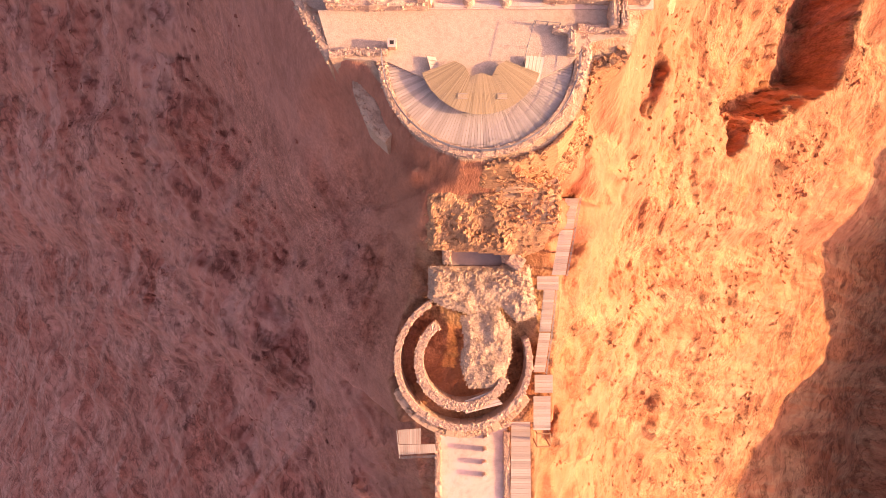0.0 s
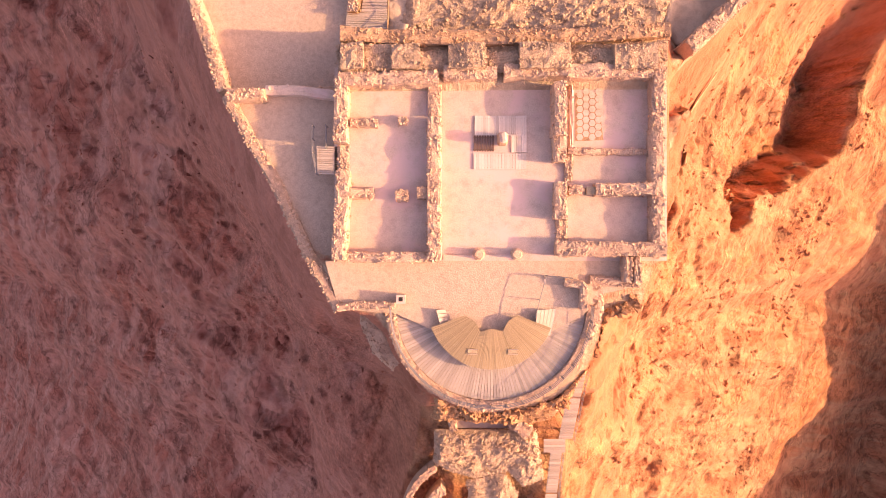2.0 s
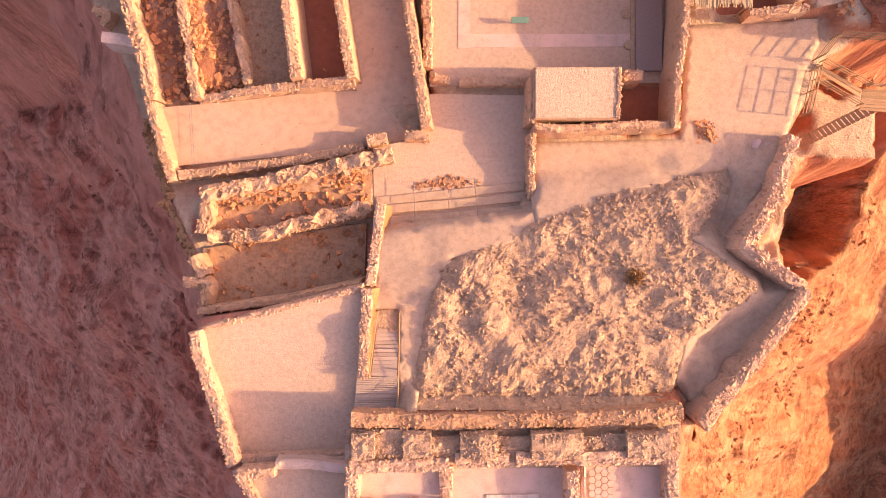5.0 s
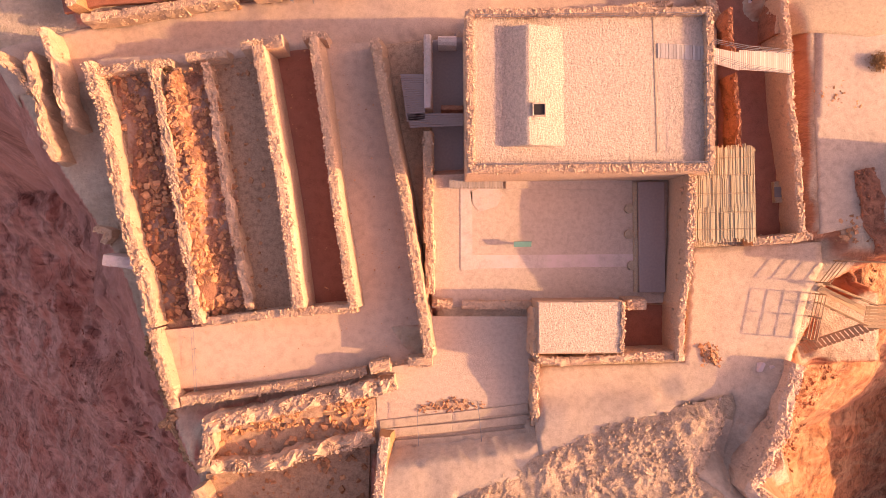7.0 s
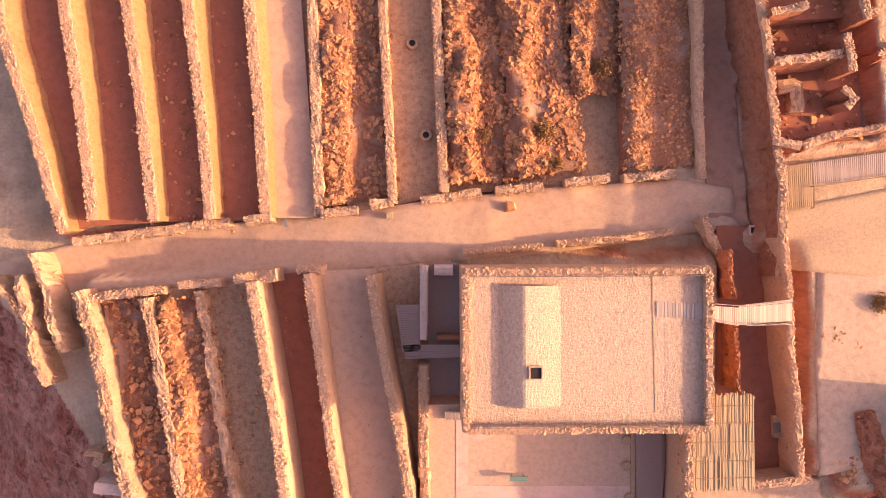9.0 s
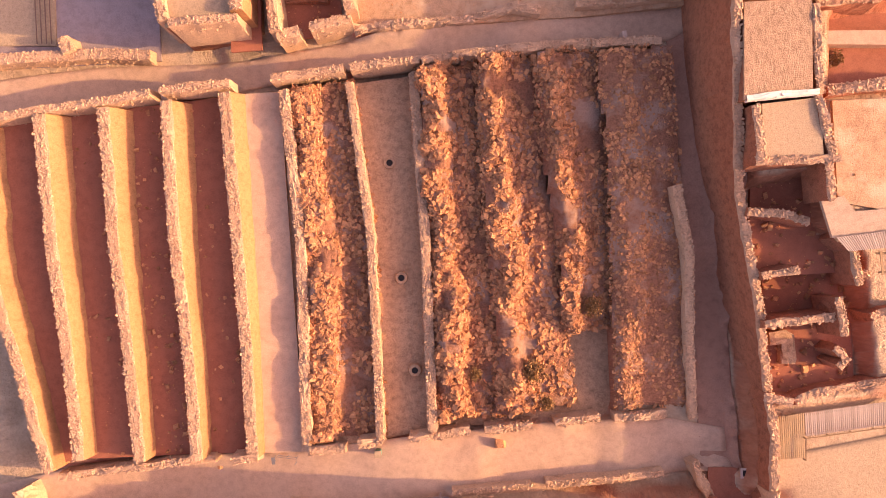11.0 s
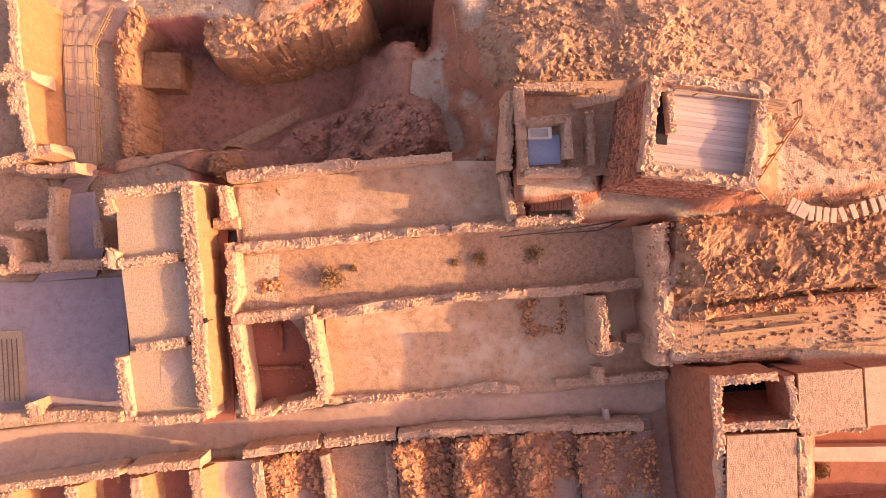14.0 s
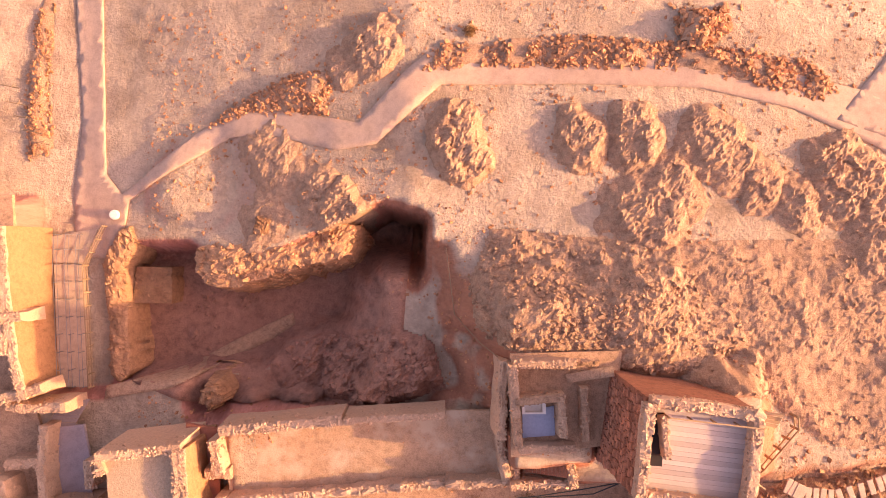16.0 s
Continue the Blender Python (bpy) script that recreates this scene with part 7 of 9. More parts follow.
deck("boardwalk", [(25.75, 87.82), (28.64, 88.03), (28.56, 91.60), (25.57, 91.16)], -2.59, 0.16, M_SLAT, "tan slatted landing of the boardwalk", False, 0.05)
railing([(28.50, 87.92), (28.50, 89.65), (35.80, 90.62)], -2.6, M_BEAM, "low timber edge of the boardwalk", 0.35, 2.0, 1, 0.05)
deck("boardwalk", [(28.14, 105.55), (33.09, 106.15), (33.08, 104.93), (29.02, 104.53)], 2.5, 0.18, M_DECK, "grey slatted boardwalk between ruins", False, 0.05)
deck("timber_grid", [(31.10, 104.59), (33.22, 104.58), (33.21, 102.87), (31.26, 102.80)], 2.5, 0.5, M_BEAM, "open timber grid over a pit", False, 0.35, category="frame")

# ---- southern street and the palace beyond ----
carpet("street", [(-41.03, 115.25), (-41.02, 119.53), (-30.10, 120.83), (-17.27, 121.13), (-8.71, 122.29), (0.79, 124.17), (10.30, 125.33), (18.85, 125.78), (21.21, 123.63), (18.36, 121.98), (12.18, 122.00), (0.78, 121.08), (-8.72, 120.01), (-18.22, 118.42), (-27.72, 117.35)], M_ROAD, "pale trodden street south of the storerooms")
for q, h in (([(-38.91, 115.45), (-33.84, 116.36), (-29.23, 116.91), (-24.38, 117.72)], (-4.3, -3.8)), ([(-23.55, 117.89), (-20.88, 118.16), (-17.75, 118.43)], -3.6), ([(-14.52, 118.98), (-8.50, 119.75)], -4.0), ([(-7.93, 119.82), (-2.24, 120.45)], -3.9), ([(-2.00, 120.27), (0.76, 120.73)], -3.8), ([(0.53, 120.68), (5.34, 121.08), (11.76, 121.43)], (-3.4, -2.6)), ([(11.70, 121.28), (17.17, 121.49)], -2.4)):
    stone_wall(q, h, 2.4, 0.65, "end wall of the storerooms along the street", 0.12, stones=24)
stone_wall([(14.51, 122.55), (14.69, 121.63)], -3.4, 1.6, 0.4, "upright block of pale stone", 0.05, M_PLASTER, 0, 1)
pad([(-45.88, 133.81), (-25.35, 133.18), (-19.64, 121.07), (-26.65, 120.63), (-45.97, 120.29)], -7.7, 0.8)
slab("courtyard_floor", [(-45.89, 132.85), (-33.33, 132.76), (-25.60, 133.19), (-24.95, 121.35), (-45.97, 120.29)], -7.5, M_SHADED, "courtyard floor of the palace, greyed for its shade", 0.4)
slab("courtyard_floor", [(-45.83, 128.51), (-34.26, 128.67), (-34.06, 122.64), (-45.87, 122.73)], -7.3, M_GREY, "raised pale paving at the courtyard's edge", 0.3)
for k in range(4):
    q = [(-35.83, 128.01), (-35.57, 122.75)]
    railing([(q[0][0] + 0.42 * k, q[0][1]), (q[1][0] + 0.42 * k, q[1][1])], -7.4, M_RUST, "low dark rail beside the paving", 0.35, 1.2, 1, 0.05, name="kerb_rail", group="kerb rails", posts=False)
stone_wall([(-45.04, 120.58), (-37.46, 121.24), (-29.40, 121.66), (-25.38, 121.49)], -6.2, 1.6, 0.9, "low plastered courtyard wall along the street", 0.06, stones=20)
stone_wall([(-32.16, 121.67), (-32.62, 122.84)], -5.6, 2, 1.0)
BIGW = "massive lime-faced palace wall with worn top"
stone_wall([(-17.61, 140.23), (-17.10, 133.82), (-16.71, 128.70), (-16.32, 123.35)], -0.55, 7.0, 1.15, BIGW, 0.18, stones=50, batter=0.02, face=M_LIMEFACE)
stone_wall([(-23.77, 139.66), (-17.39, 140.30)], -0.85, 5.5, 0.7, rough=0.08)
stone_wall([(-22.83, 134.38), (-18.41, 134.90)], -0.85, 5.5, 0.7, rough=0.1)
stone_wall([(-21.48, 127.99), (-17.86, 128.46)], -0.85, 5.0, 0.75, rough=0.1)
stone_wall([(-21.69, 122.46), (-16.27, 122.85)], -0.85, 4.6, 0.6, BIGW, 0.1)
stone_wall([(-22.76, 127.35), (-22.52, 125.22), (-22.11, 122.57)], -0.85, 5.4, 0.85, BIGW, 0.08)
stone_wall([(-23.92, 139.52), (-23.50, 138.24)], -0.85, 5.4, 0.9, rough=0.25)
stone_wall([(-23.21, 135.44), (-23.65, 134.16)], -0.85, 5.4, 0.9, rough=0.25)
for q in ([(-23.30, 139.31), (-17.91, 139.92), (-17.72, 134.74), (-23.03, 134.47)], [(-22.91, 134.13), (-17.51, 134.61), (-17.21, 128.48), (-22.22, 128.08)], [(-22.30, 127.74), (-17.21, 128.22), (-16.82, 122.65), (-22.08, 122.26)]):
    ob = roofed("terrace_roof", q[::-1], -1.5, -8, M_GREY, "flat grey gravel terrace between palace walls")
slab("plaster_patch", [(-19.92, 126.57), (-18.31, 127.64), (-17.76, 126.77), (-19.06, 125.05), (-19.92, 125.28)], -1.47, M_PATH, "pale plaster patch on a gravel terrace", 0.06)
slab("plaster_patch", [(-20.27, 137.35), (-18.69, 135.40), (-18.44, 134.74), (-19.63, 135.40)], -1.47, M_PATH, "pale plaster patch on a gravel terrace", 0.06)
slab("plaster_strip", [(-18.79, 134.10), (-18.01, 134.18), (-17.45, 128.49), (-18.05, 128.40)], -1.47, M_PATH, "pale plaster strip beside a wall", 0.06)
lampx, lampy = [(-16.23, 130.10)][0]
lamp = thing("floodlight", lampx, lampy, -1.0, "small black floodlight on a wall bracket", "floodlight")
box("head", lamp, lampx, lampy, -0.9, 0.3, 0.35, 0.25, M_BLACK, rz=20)
tube("arm", lamp, [(lampx, lampy, -0.8), (lampx + 0.5, lampy + 0.05, -0.9)], 0.04, M_CABLE)
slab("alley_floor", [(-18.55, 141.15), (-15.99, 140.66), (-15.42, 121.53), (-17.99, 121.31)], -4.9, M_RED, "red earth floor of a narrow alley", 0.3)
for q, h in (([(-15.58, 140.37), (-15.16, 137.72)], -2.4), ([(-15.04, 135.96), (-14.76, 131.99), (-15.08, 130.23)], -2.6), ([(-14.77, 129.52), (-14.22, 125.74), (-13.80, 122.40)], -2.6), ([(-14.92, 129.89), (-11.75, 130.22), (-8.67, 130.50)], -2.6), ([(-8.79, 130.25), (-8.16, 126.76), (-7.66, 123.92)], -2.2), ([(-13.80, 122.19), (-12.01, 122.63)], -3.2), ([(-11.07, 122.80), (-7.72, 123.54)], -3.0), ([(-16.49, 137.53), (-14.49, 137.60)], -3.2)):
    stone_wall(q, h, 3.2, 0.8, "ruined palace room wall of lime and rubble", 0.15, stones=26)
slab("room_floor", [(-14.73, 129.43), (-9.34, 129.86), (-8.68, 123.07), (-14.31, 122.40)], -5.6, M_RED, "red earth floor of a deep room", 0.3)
stone_wall([(-13.56, 125.70), (-9.88, 125.72)], -5.1, 0.8, 0.25, mat=M_REDWALL, stones=0, dense=2)
stone_wall([(-11.69, 129.28), (-11.62, 126.98)], -5.2, 0.8, 0.25, mat=M_REDWALL, stones=0, dense=2)
# long yards
slab("yard_floor", [(-7.91, 129.90), (2.36, 131.06), (11.49, 131.68), (18.80, 132.31), (19.66, 124.78), (11.44, 123.92), (2.31, 123.53), (-7.83, 123.06)], (-4.7, -4.4, -4.0, -3.8, -3.8, -4.0, -4.4, -4.7), M_YARD, "sandy ochre ground of a long yard", 0.5)
pad([(-7.91, 129.90), (2.36, 131.06), (18.80, 132.31), (19.66, 124.78), (2.31, 123.53), (-7.83, 123.06)], -4.85, 0.4)
pad([(-14.83, 135.07), (2.40, 136.53), (18.25, 137.10), (18.67, 132.56), (2.36, 131.32), (-14.86, 130.08)], -4.4, 0.4)
slab("yard_floor", [(-15.05, 134.98), (2.40, 136.53), (18.71, 137.32), (18.90, 132.56), (2.36, 131.23), (-15.09, 130.00)], (-4.5, -4, -3.4, -3.4, -4, -4.5), M_DUST, "sandy ochre ground of a narrow yard", 0.5)
pad([(-15.11, 140.69), (2.43, 142.36), (7.60, 142.33), (7.57, 137.61), (2.40, 137.19), (-14.69, 135.88)], -4.0, 0.4)
slab("yard_floor", [(-15.20, 140.56), (2.43, 142.32), (7.74, 142.28), (7.70, 137.52), (2.39, 136.97), (-14.79, 135.52)], (-4.1, -3.4, -3.2, -3.2, -3.4, -4.1), M_YARD, "pale dusty ground of a walled yard", 0.5)
Y_WALL = "low yard wall of loose limestone"
stone_wall([(-7.66, 123.15), (-2.23, 123.52), (2.31, 123.76)], (-4.2, -3.8), 1.4, 0.6, Y_WALL, 0.27, stones=40)
stone_wall([(2.30, 123.93), (5.42, 124.45), (7.65, 124.21)], (-3.6, -3.0), 1.8, 0.6, Y_WALL, 0.25)
stone_wall([(10.52, 124.67), (13.85, 124.87), (19.19, 125.41)], (-3.2, -2.8), 2.0, 0.6, Y_WALL, 0.1)
stone_wall([(-8.29, 130.16), (-2.09, 131.00), (2.34, 131.50)], (-3.0, -2.6), 2.0, 0.7, Y_WALL, 0.27, stones=50)
stone_wall([(2.34, 131.55), (11.09, 132.05), (18.31, 132.74)], (-2.6, -1.6), 2.4, 0.65, Y_WALL, 0.27, stones=50)
stone_wall([(-14.54, 135.52), (-6.41, 136.16), (2.38, 136.93)], (-2.8, -2.2), 2.2, 0.6, Y_WALL, 0.27, stones=50)
stone_wall([(2.37, 136.91), (6.69, 137.18), (14.47, 137.38)], (-2.0, -1.0), 2.6, 0.6, Y_WALL, 0.27, stones=30)
stone_wall([(-15.09, 141.12), (-10.72, 141.48), (-5.46, 142.01)], (-2.4, -1.8), 3.2, 0.75, Y_WALL, 0.12, stones=50, cope=0.55)
stone_wall([(-5.35, 141.91), (2.40, 142.46)], (-1.8, -1.2), 3.2, 0.5, Y_WALL, 0.08, stones=24)
stone_wall([(13.45, 131.7), (13.75, 127.6)], -0.5, 4, 0.8, Y_WALL, 0.2)
stone_wall([(13.25, 127.45), (15.0, 127.85)], -1.0, 3.4, 0.9, Y_WALL, 0.25)
stone_wall([(15.87, 128.30), (18.06, 128.37)], -2.4, 2.2, 0.7, Y_WALL, 0.1)
stone_wall([(13.72, 126.09), (13.80, 124.77)], -2.4, 2.2, 0.8, Y_WALL, 0.1)
stone_wall([(17.35, 137.1), (17.7, 134.0), (17.8, 131.0), (18.0, 126.6)], (1.1, 1.0, 0.4, 0.0), 6.0, 1.1, "broad broken wall between two yards", 0.35, stones=60, cope=0.45)
rubble([(7.75, 131.09), (11.34, 131.29), (11.77, 128.59), (8.17, 128.16)], -4.1, 120, 0.2, 0.62, "pile of rounded stone balls and blocks", 60, 0.15)
rubble([(-13.14, 132.81), (-11.34, 133.25), (-11.13, 132.12), (-12.92, 132.00)], -4.4, 50, 0.2, 0.6, "small pile of fallen blocks", 20, 0.3)
for x, y, s in [(-7.2, 133.1, 2.6), (-5.52, 133.87, 0.7), (2.60, 134.27, 0.8), (4.6, 134.6, 1.7), (8.8, 135.0, 2.0), (14.2, 134.6, 1.3)]:
    bush(x, y, height(x, y) + 0.3, s, "bare grey desert bush with thin twigs", 420)

# ---- east of the yards: baths on a terrace, and a square tower ----
pad([(4.24, 150.37), (17.91, 150.72), (22.0, 147.20), (7.08, 147.3)], 0.2, 3.0)
pad([(7.07, 146.97), (13.46, 146.91), (13.05, 139.24), (7.07, 138.96)], 0.75, 0.3)
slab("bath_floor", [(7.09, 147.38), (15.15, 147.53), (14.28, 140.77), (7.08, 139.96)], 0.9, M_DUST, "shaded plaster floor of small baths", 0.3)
slab("pool_floor", [(7.92, 143.24), (10.18, 143.64), (10.25, 141.51), (7.91, 141.36)], 0.96, M_BLUE, "bluish plaster floor of a small pool", 0.2)
for q, h, m in (([(7.12, 146.79), (7.37, 143.07)], 2.2, M_STONE), ([(7.14, 146.80), (11.63, 146.76)], 2.0, M_STONE), ([(7.33, 144.20), (10.70, 144.57)], 2.4, M_DUST), ([(10.50, 144.58), (10.60, 141.72)], 2.4, M_STONE), ([(7.36, 143.11), (7.55, 140.91)], 2.0, M_DUST), ([(7.57, 140.81), (11.58, 140.78)], 2.0, M_STONE), ([(12.18, 145.11), (12.27, 141.31)], 2.0, M_DUST)):
    stone_wall(q, h, 2.2, 0.55, "thick plastered partition of small baths", 0.1, m, 8, 9)
for q, h in (([(7.35, 139.96), (7.66, 137.58)], -0.9), ([(11.38, 139.91), (11.77, 137.45)], 0.4), ([(6.65, 146.84), (6.42, 141.2)], 0.9), ([(6.42, 141.1), (6.99, 137.56)], -0.9), ([(7.16, 137.41), (12.03, 137.61)], -0.2)):
    stone_wall(q, h, 5.0, 0.6, "retaining wall of rubble below the small baths", 0.14, M_STONE, 14, 10)
tubx, tuby = [(8.65, 143.64)][0]
tub = thing("stone_tub", tubx, tuby, 0.95, "white plastered stone tub beside a small pool", "tub")
V = [(a * 0.85 * s, b * 0.42 * s, z) for s, z in ((1, 0), (1, 0.7), (0.72, 0.7), (0.66, 0.3)) for a, b in ((-1, -1), (1, -1), (1, 1), (-1, 1))]
part("basin", mesh_of("basin", V, [(j * 4 + k, j * 4 + (k + 1) % 4, (j + 1) * 4 + (k + 1) % 4, (j + 1) * 4 + k) for j in range(3) for k in range(4)] + [(12, 13, 14, 15)], M_WHITE), tub)
deck("plaster_steps", [(10.97, 145.94), (14.23, 146.66), (14.32, 145.92), (11.17, 145.33)], (1.3, 2.0, 2.0, 1.3), 0.35, M_DUST, "worn plaster steps into the baths", False, 0.03, category="steps")
deck("earth_steps", [(8.35, 139.88), (11.55, 139.65), (11.53, 138.16), (8.34, 138.18)], (-1.2, 0.4, 0.4, -1.2), 0.3, M_REDWALL, "red earth steps beside the baths", False, 0.04, category="steps")
pad([(15.3, 146.6), (21.6, 145.8), (22.2, 147.4), (16.0, 148.2)], 0.8, 2.0)
pad([(21.9, 145.0), (23.6, 145.0), (22.9, 139.5), (21.2, 139.3)], 4.6, 2.5)
# a square tower: coursed stone faces, a boarded roof within a parapet
TOWER = [Vector((13.75, 139.85, 0)), Vector((20.55, 138.95, 0)), Vector((21.35, 144.95, 0)), Vector((14.65, 145.85, 0))]
T_LOW, T_TOP = -2.0, 8.1
tower = thing("stone_tower", 17.5, 142.4, T_LOW, "square tower of coursed reddish stone with a boarded roof", "tower")
mid_t = sum(TOWER, Vector()) / 4
spread = lambda v, z: mid_t + (v - mid_t) * (1 + 0.012 * (T_TOP - z)) + Vector((0, 0, z)) - tower.location
V = [spread(v, z) for z in (T_TOP, T_LOW) for v in TOWER]
part("core", mesh_of("core", V, [(0, 1, 2, 3), (7, 6, 5, 4), (0, 4, 5, 1), (1, 5, 6, 2), (2, 6, 7, 3), (3, 7, 4, 0)], M_REDWALL), tower, "core of red mud mortar")
course = [box_mesh("stone", w, 0.2, 0.33, M_BRICK, 0.04) for w in (0.42, 0.52, 0.62)]
for va, vb in ((TOWER[0], TOWER[1]), (TOWER[3], TOWER[0])):
    for row in range(21):
        z = 0.4 + 0.36 * row
        at, run = random.uniform(0.1, 0.4), (vb - va).length
        while at < run - 0.2:
            k = random.randrange(3)
            w = (0.46, 0.56, 0.66)[k]
            c = spread(va.lerp(vb, min(at + w / 2, run - 0.2) / run), z)
            part("stone", course[k], tower, at=Matrix.Translation(c) @ pose(0, 0, 0, random.uniform(-3, 3), 0, math.degrees(math.atan2((vb - va).y, (vb - va).x)) + random.uniform(-3, 3)))
            at += w
deck("boarded_roof", [(14.9, 145.5), (21.05, 144.65), (20.3, 139.3), (14.05, 140.15)], 8.22, 0.3, M_PLANK, "pale roof of long worn boards", True, 0.012, 0.08, category="roof")
# black sheet laid on the boards as the stairwell's shade
slab("stairwell", [(14.69, 144.92), (15.70, 144.91), (15.47, 141.65), (14.60, 141.73)], 8.3, M_BLACK, "black sheet for the shade of a stairwell in the roof", 0.04)
stone_wall([(15.41, 144.82), (15.60, 142.30)], 9.1, 1.0, 0.35, rough=0.1, stones=12)
for q, h in (([(14.75, 145.65), (17.5, 145.4), (21.2, 144.75)], 9.0), ([(13.95, 140.05), (17.2, 139.65), (20.5, 139.15)], 9.0), ([(21.1, 144.8), (20.8, 142.2), (20.35, 139.1)], 9.1), ([(14.6, 145.6), (14.3, 143.0), (13.95, 140.0)], 9.15)):
    stone_wall(q, h, 0.9, 0.6, "stone parapet round a boarded roof", 0.14, stones=40, cope=0.62)
railing([(15.65, 144.82), (21.28, 144.10)], 8.3, M_BEAM, "timber handrail across the roof", 0.9, 1.6, 1, 0.05)
railing([(23.95, 144.46), (24.31, 143.54), (22.81, 140.59), (22.62, 139.48), (23.90, 138.55)], (7.0, 6.4, 5.0, 3.6, 2.8), M_BEAM, "brown timber railing of a gangway", 1.0, 1.0, 2, 0.06)
deck("gangway", [(22.17, 144.72), (23.42, 144.53), (22.88, 143.65), (22.10, 143.84)], 7.4, 0.25, M_BEAM, "small timber gangway beside the roof", True)
steps_at = [(26.01, 138.34), (27.25, 137.70), (29.32, 137.48), (32.23, 138.29), (34.23, 138.90)]
cs = thing("curved_path", steps_at[0][0], steps_at[0][1], 0.4, "curving path of flat pale stones", "path", "", "structure")
for u, v in zip(steps_at, steps_at[1:]):
    for k in range(4):
        f = (k + 0.5) / 4
        x, y = u[0] + (v[0] - u[0]) * f, u[1] + (v[1] - u[1]) * f
        box("stone", cs, x, y, max(height(x, y), 0) + 0.02, 0.42, 1.05, 0.1, M_ROAD, rz=math.degrees(math.atan2(v[1] - u[1], v[0] - u[0])) + random.uniform(-6, 6), bevel=0.05)
# stony slope with beams and cables
pad([(18.2, 137.6), (40.02, 139.5), (39.97, 132.4), (18.2, 132.0)], 1.2, 1.2)
pad([(18.2, 131.6), (40.38, 132.6), (40.33, 127.4), (18.2, 126.8)], 0.35, 0.8)
stone_wall([(19.0, 130.15), (22.2, 130.75), (27.0, 131.3), (34.0, 131.9)], (0.9, 1.7), 1.4, 0.6, "row of large stones along a terrace", 0.25, M_BOULDER, 70, cope=0.62)
stone_wall([(18.6, 127.0), (27.08, 127.9), (34.02, 128.3)], (0.3, 0.6), 2.4, 0.5, "earth bank above the house roofs", 0.12, M_DUST, 6, 5)
rubble([(18.3, 137.4), (26.4, 138.3), (34.0, 139.2), (39.8, 139.0), (39.8, 132.6), (30.0, 132.0), (18.5, 130.8)], None, 1500, 0.1, 0.6, "stony orange slope of loose rubble", 170, 0.35, M_CRAG, rocky=1.0)
rubble([(18.5, 130.4), (30.0, 131.4), (39.8, 132.2), (39.8, 128.6), (28.0, 128.2), (18.5, 127.3)], None, 420, 0.08, 0.4, "dusty orange earth strewn with stones", 60, 0.15, M_CRAG, base=M_DUST)
for q in ([(21.33, 129.82), (28.45, 130.48)], [(21.75, 128.98), (29.08, 129.76)]):
    bm_ob = thing("timber_beam", q[0][0], q[0][1], 0.6, "long pale timber beam lying on the ground", "beam", "timber beams")
    ln = math.hypot(q[1][0] - q[0][0], q[1][1] - q[0][1])
    box("beam", bm_ob, (q[0][0] + q[1][0]) / 2, (q[0][1] + q[1][1]) / 2, 0.72, ln, 0.22, 0.2, M_BEAM, rz=math.degrees(math.atan2(q[1][1] - q[0][1], q[1][0] - q[0][0])))
for q in ([(20.85, 135.26), (20.13, 132.80), (19.42, 130.76), (19.69, 128.30), (20.49, 125.83)], [(20.97, 134.85), (20.52, 130.34), (20.43, 128.29), (20.62, 126.04)]):
    cbl = thing("cable", q[0][0], q[0][1], 0, "loose pale cable hanging down the slope", "cable", "slope cables")
    tube("strand", cbl, [(x, y, height(x, y) + 0.9 + 0.2 * math.sin(k * 2)) for k, (x, y) in enumerate(q)], 0.035, M_TWIG)
for q in ([(5.93, 136.21), (9.10, 136.53), (12.48, 137.01), (16.28, 137.61), (19.23, 137.80)], [(9.10, 136.40), (13.32, 136.66), (16.28, 137.83), (17.55, 137.90)]):
    cbl = thing("cable", q[0][0], q[0][1], -0.5, "dark cable running along a wall", "cable", "wall cables")
    tube("strand", cbl, [(x, y, -0.75 + 0.1 * math.sin(k)) for k, (x, y) in enumerate(q)], 0.05, M_CABLE)
for qx, qy in [(28.06, 133.95), (33.29, 134.13)]:
    fr = thing("timber_trestle", qx, qy, 1.2, "small timber trestle standing on the slope", "trestle", "slope trestles")
    for dx in (-0.35, 0.35):
        box("leg", fr, qx + dx, qy, 1.2, 0.1, 0.1, 1.0, M_BEAM)
    box("beam", fr, qx, qy, 2.1, 1.0, 0.1, 0.1, M_BEAM)

# ---- the quarry pit, its bridge and the paths ----
pad([(-21.78, 160.15), (-19.31, 162.82), (-16.37, 163.52), (-16.16, 160.10), (-19.85, 157.68)], -8.9, 2.5)
pad([(-14.65, 144.87), (-12.66, 147.31), (-2.31, 151.14), (-0.08, 153.57), (1.33, 147.17), (2.04, 143.97), (-1.90, 142.78), (-17.62, 142.69)], -11.2, 2.5)
pad([(-26.08, 155.05), (-19.84, 154.99), (-17.61, 152.72), (-10.86, 154.40), (-4.84, 156.84), (-2.32, 158.07), (0.57, 157.14), (0.13, 153.54), (-2.40, 150.07), (-7.41, 148.62), (-11.92, 147.16), (-14.44, 144.94), (-26.94, 144.07), (-26.88, 149.31)], -14.2, 0.8)
pad([(-5.09, 156.13), (-2.48, 157.92), (0.20, 157.32), (0.32, 153.49), (-0.21, 151.95), (-2.54, 151.71), (-4.60, 153.02)], -17.2, 0.7)
pad([(-1.0, 152.0), (2.4, 150.5), (2.6, 144.0), (-3.5, 143.2)], -6.2, 4.5)
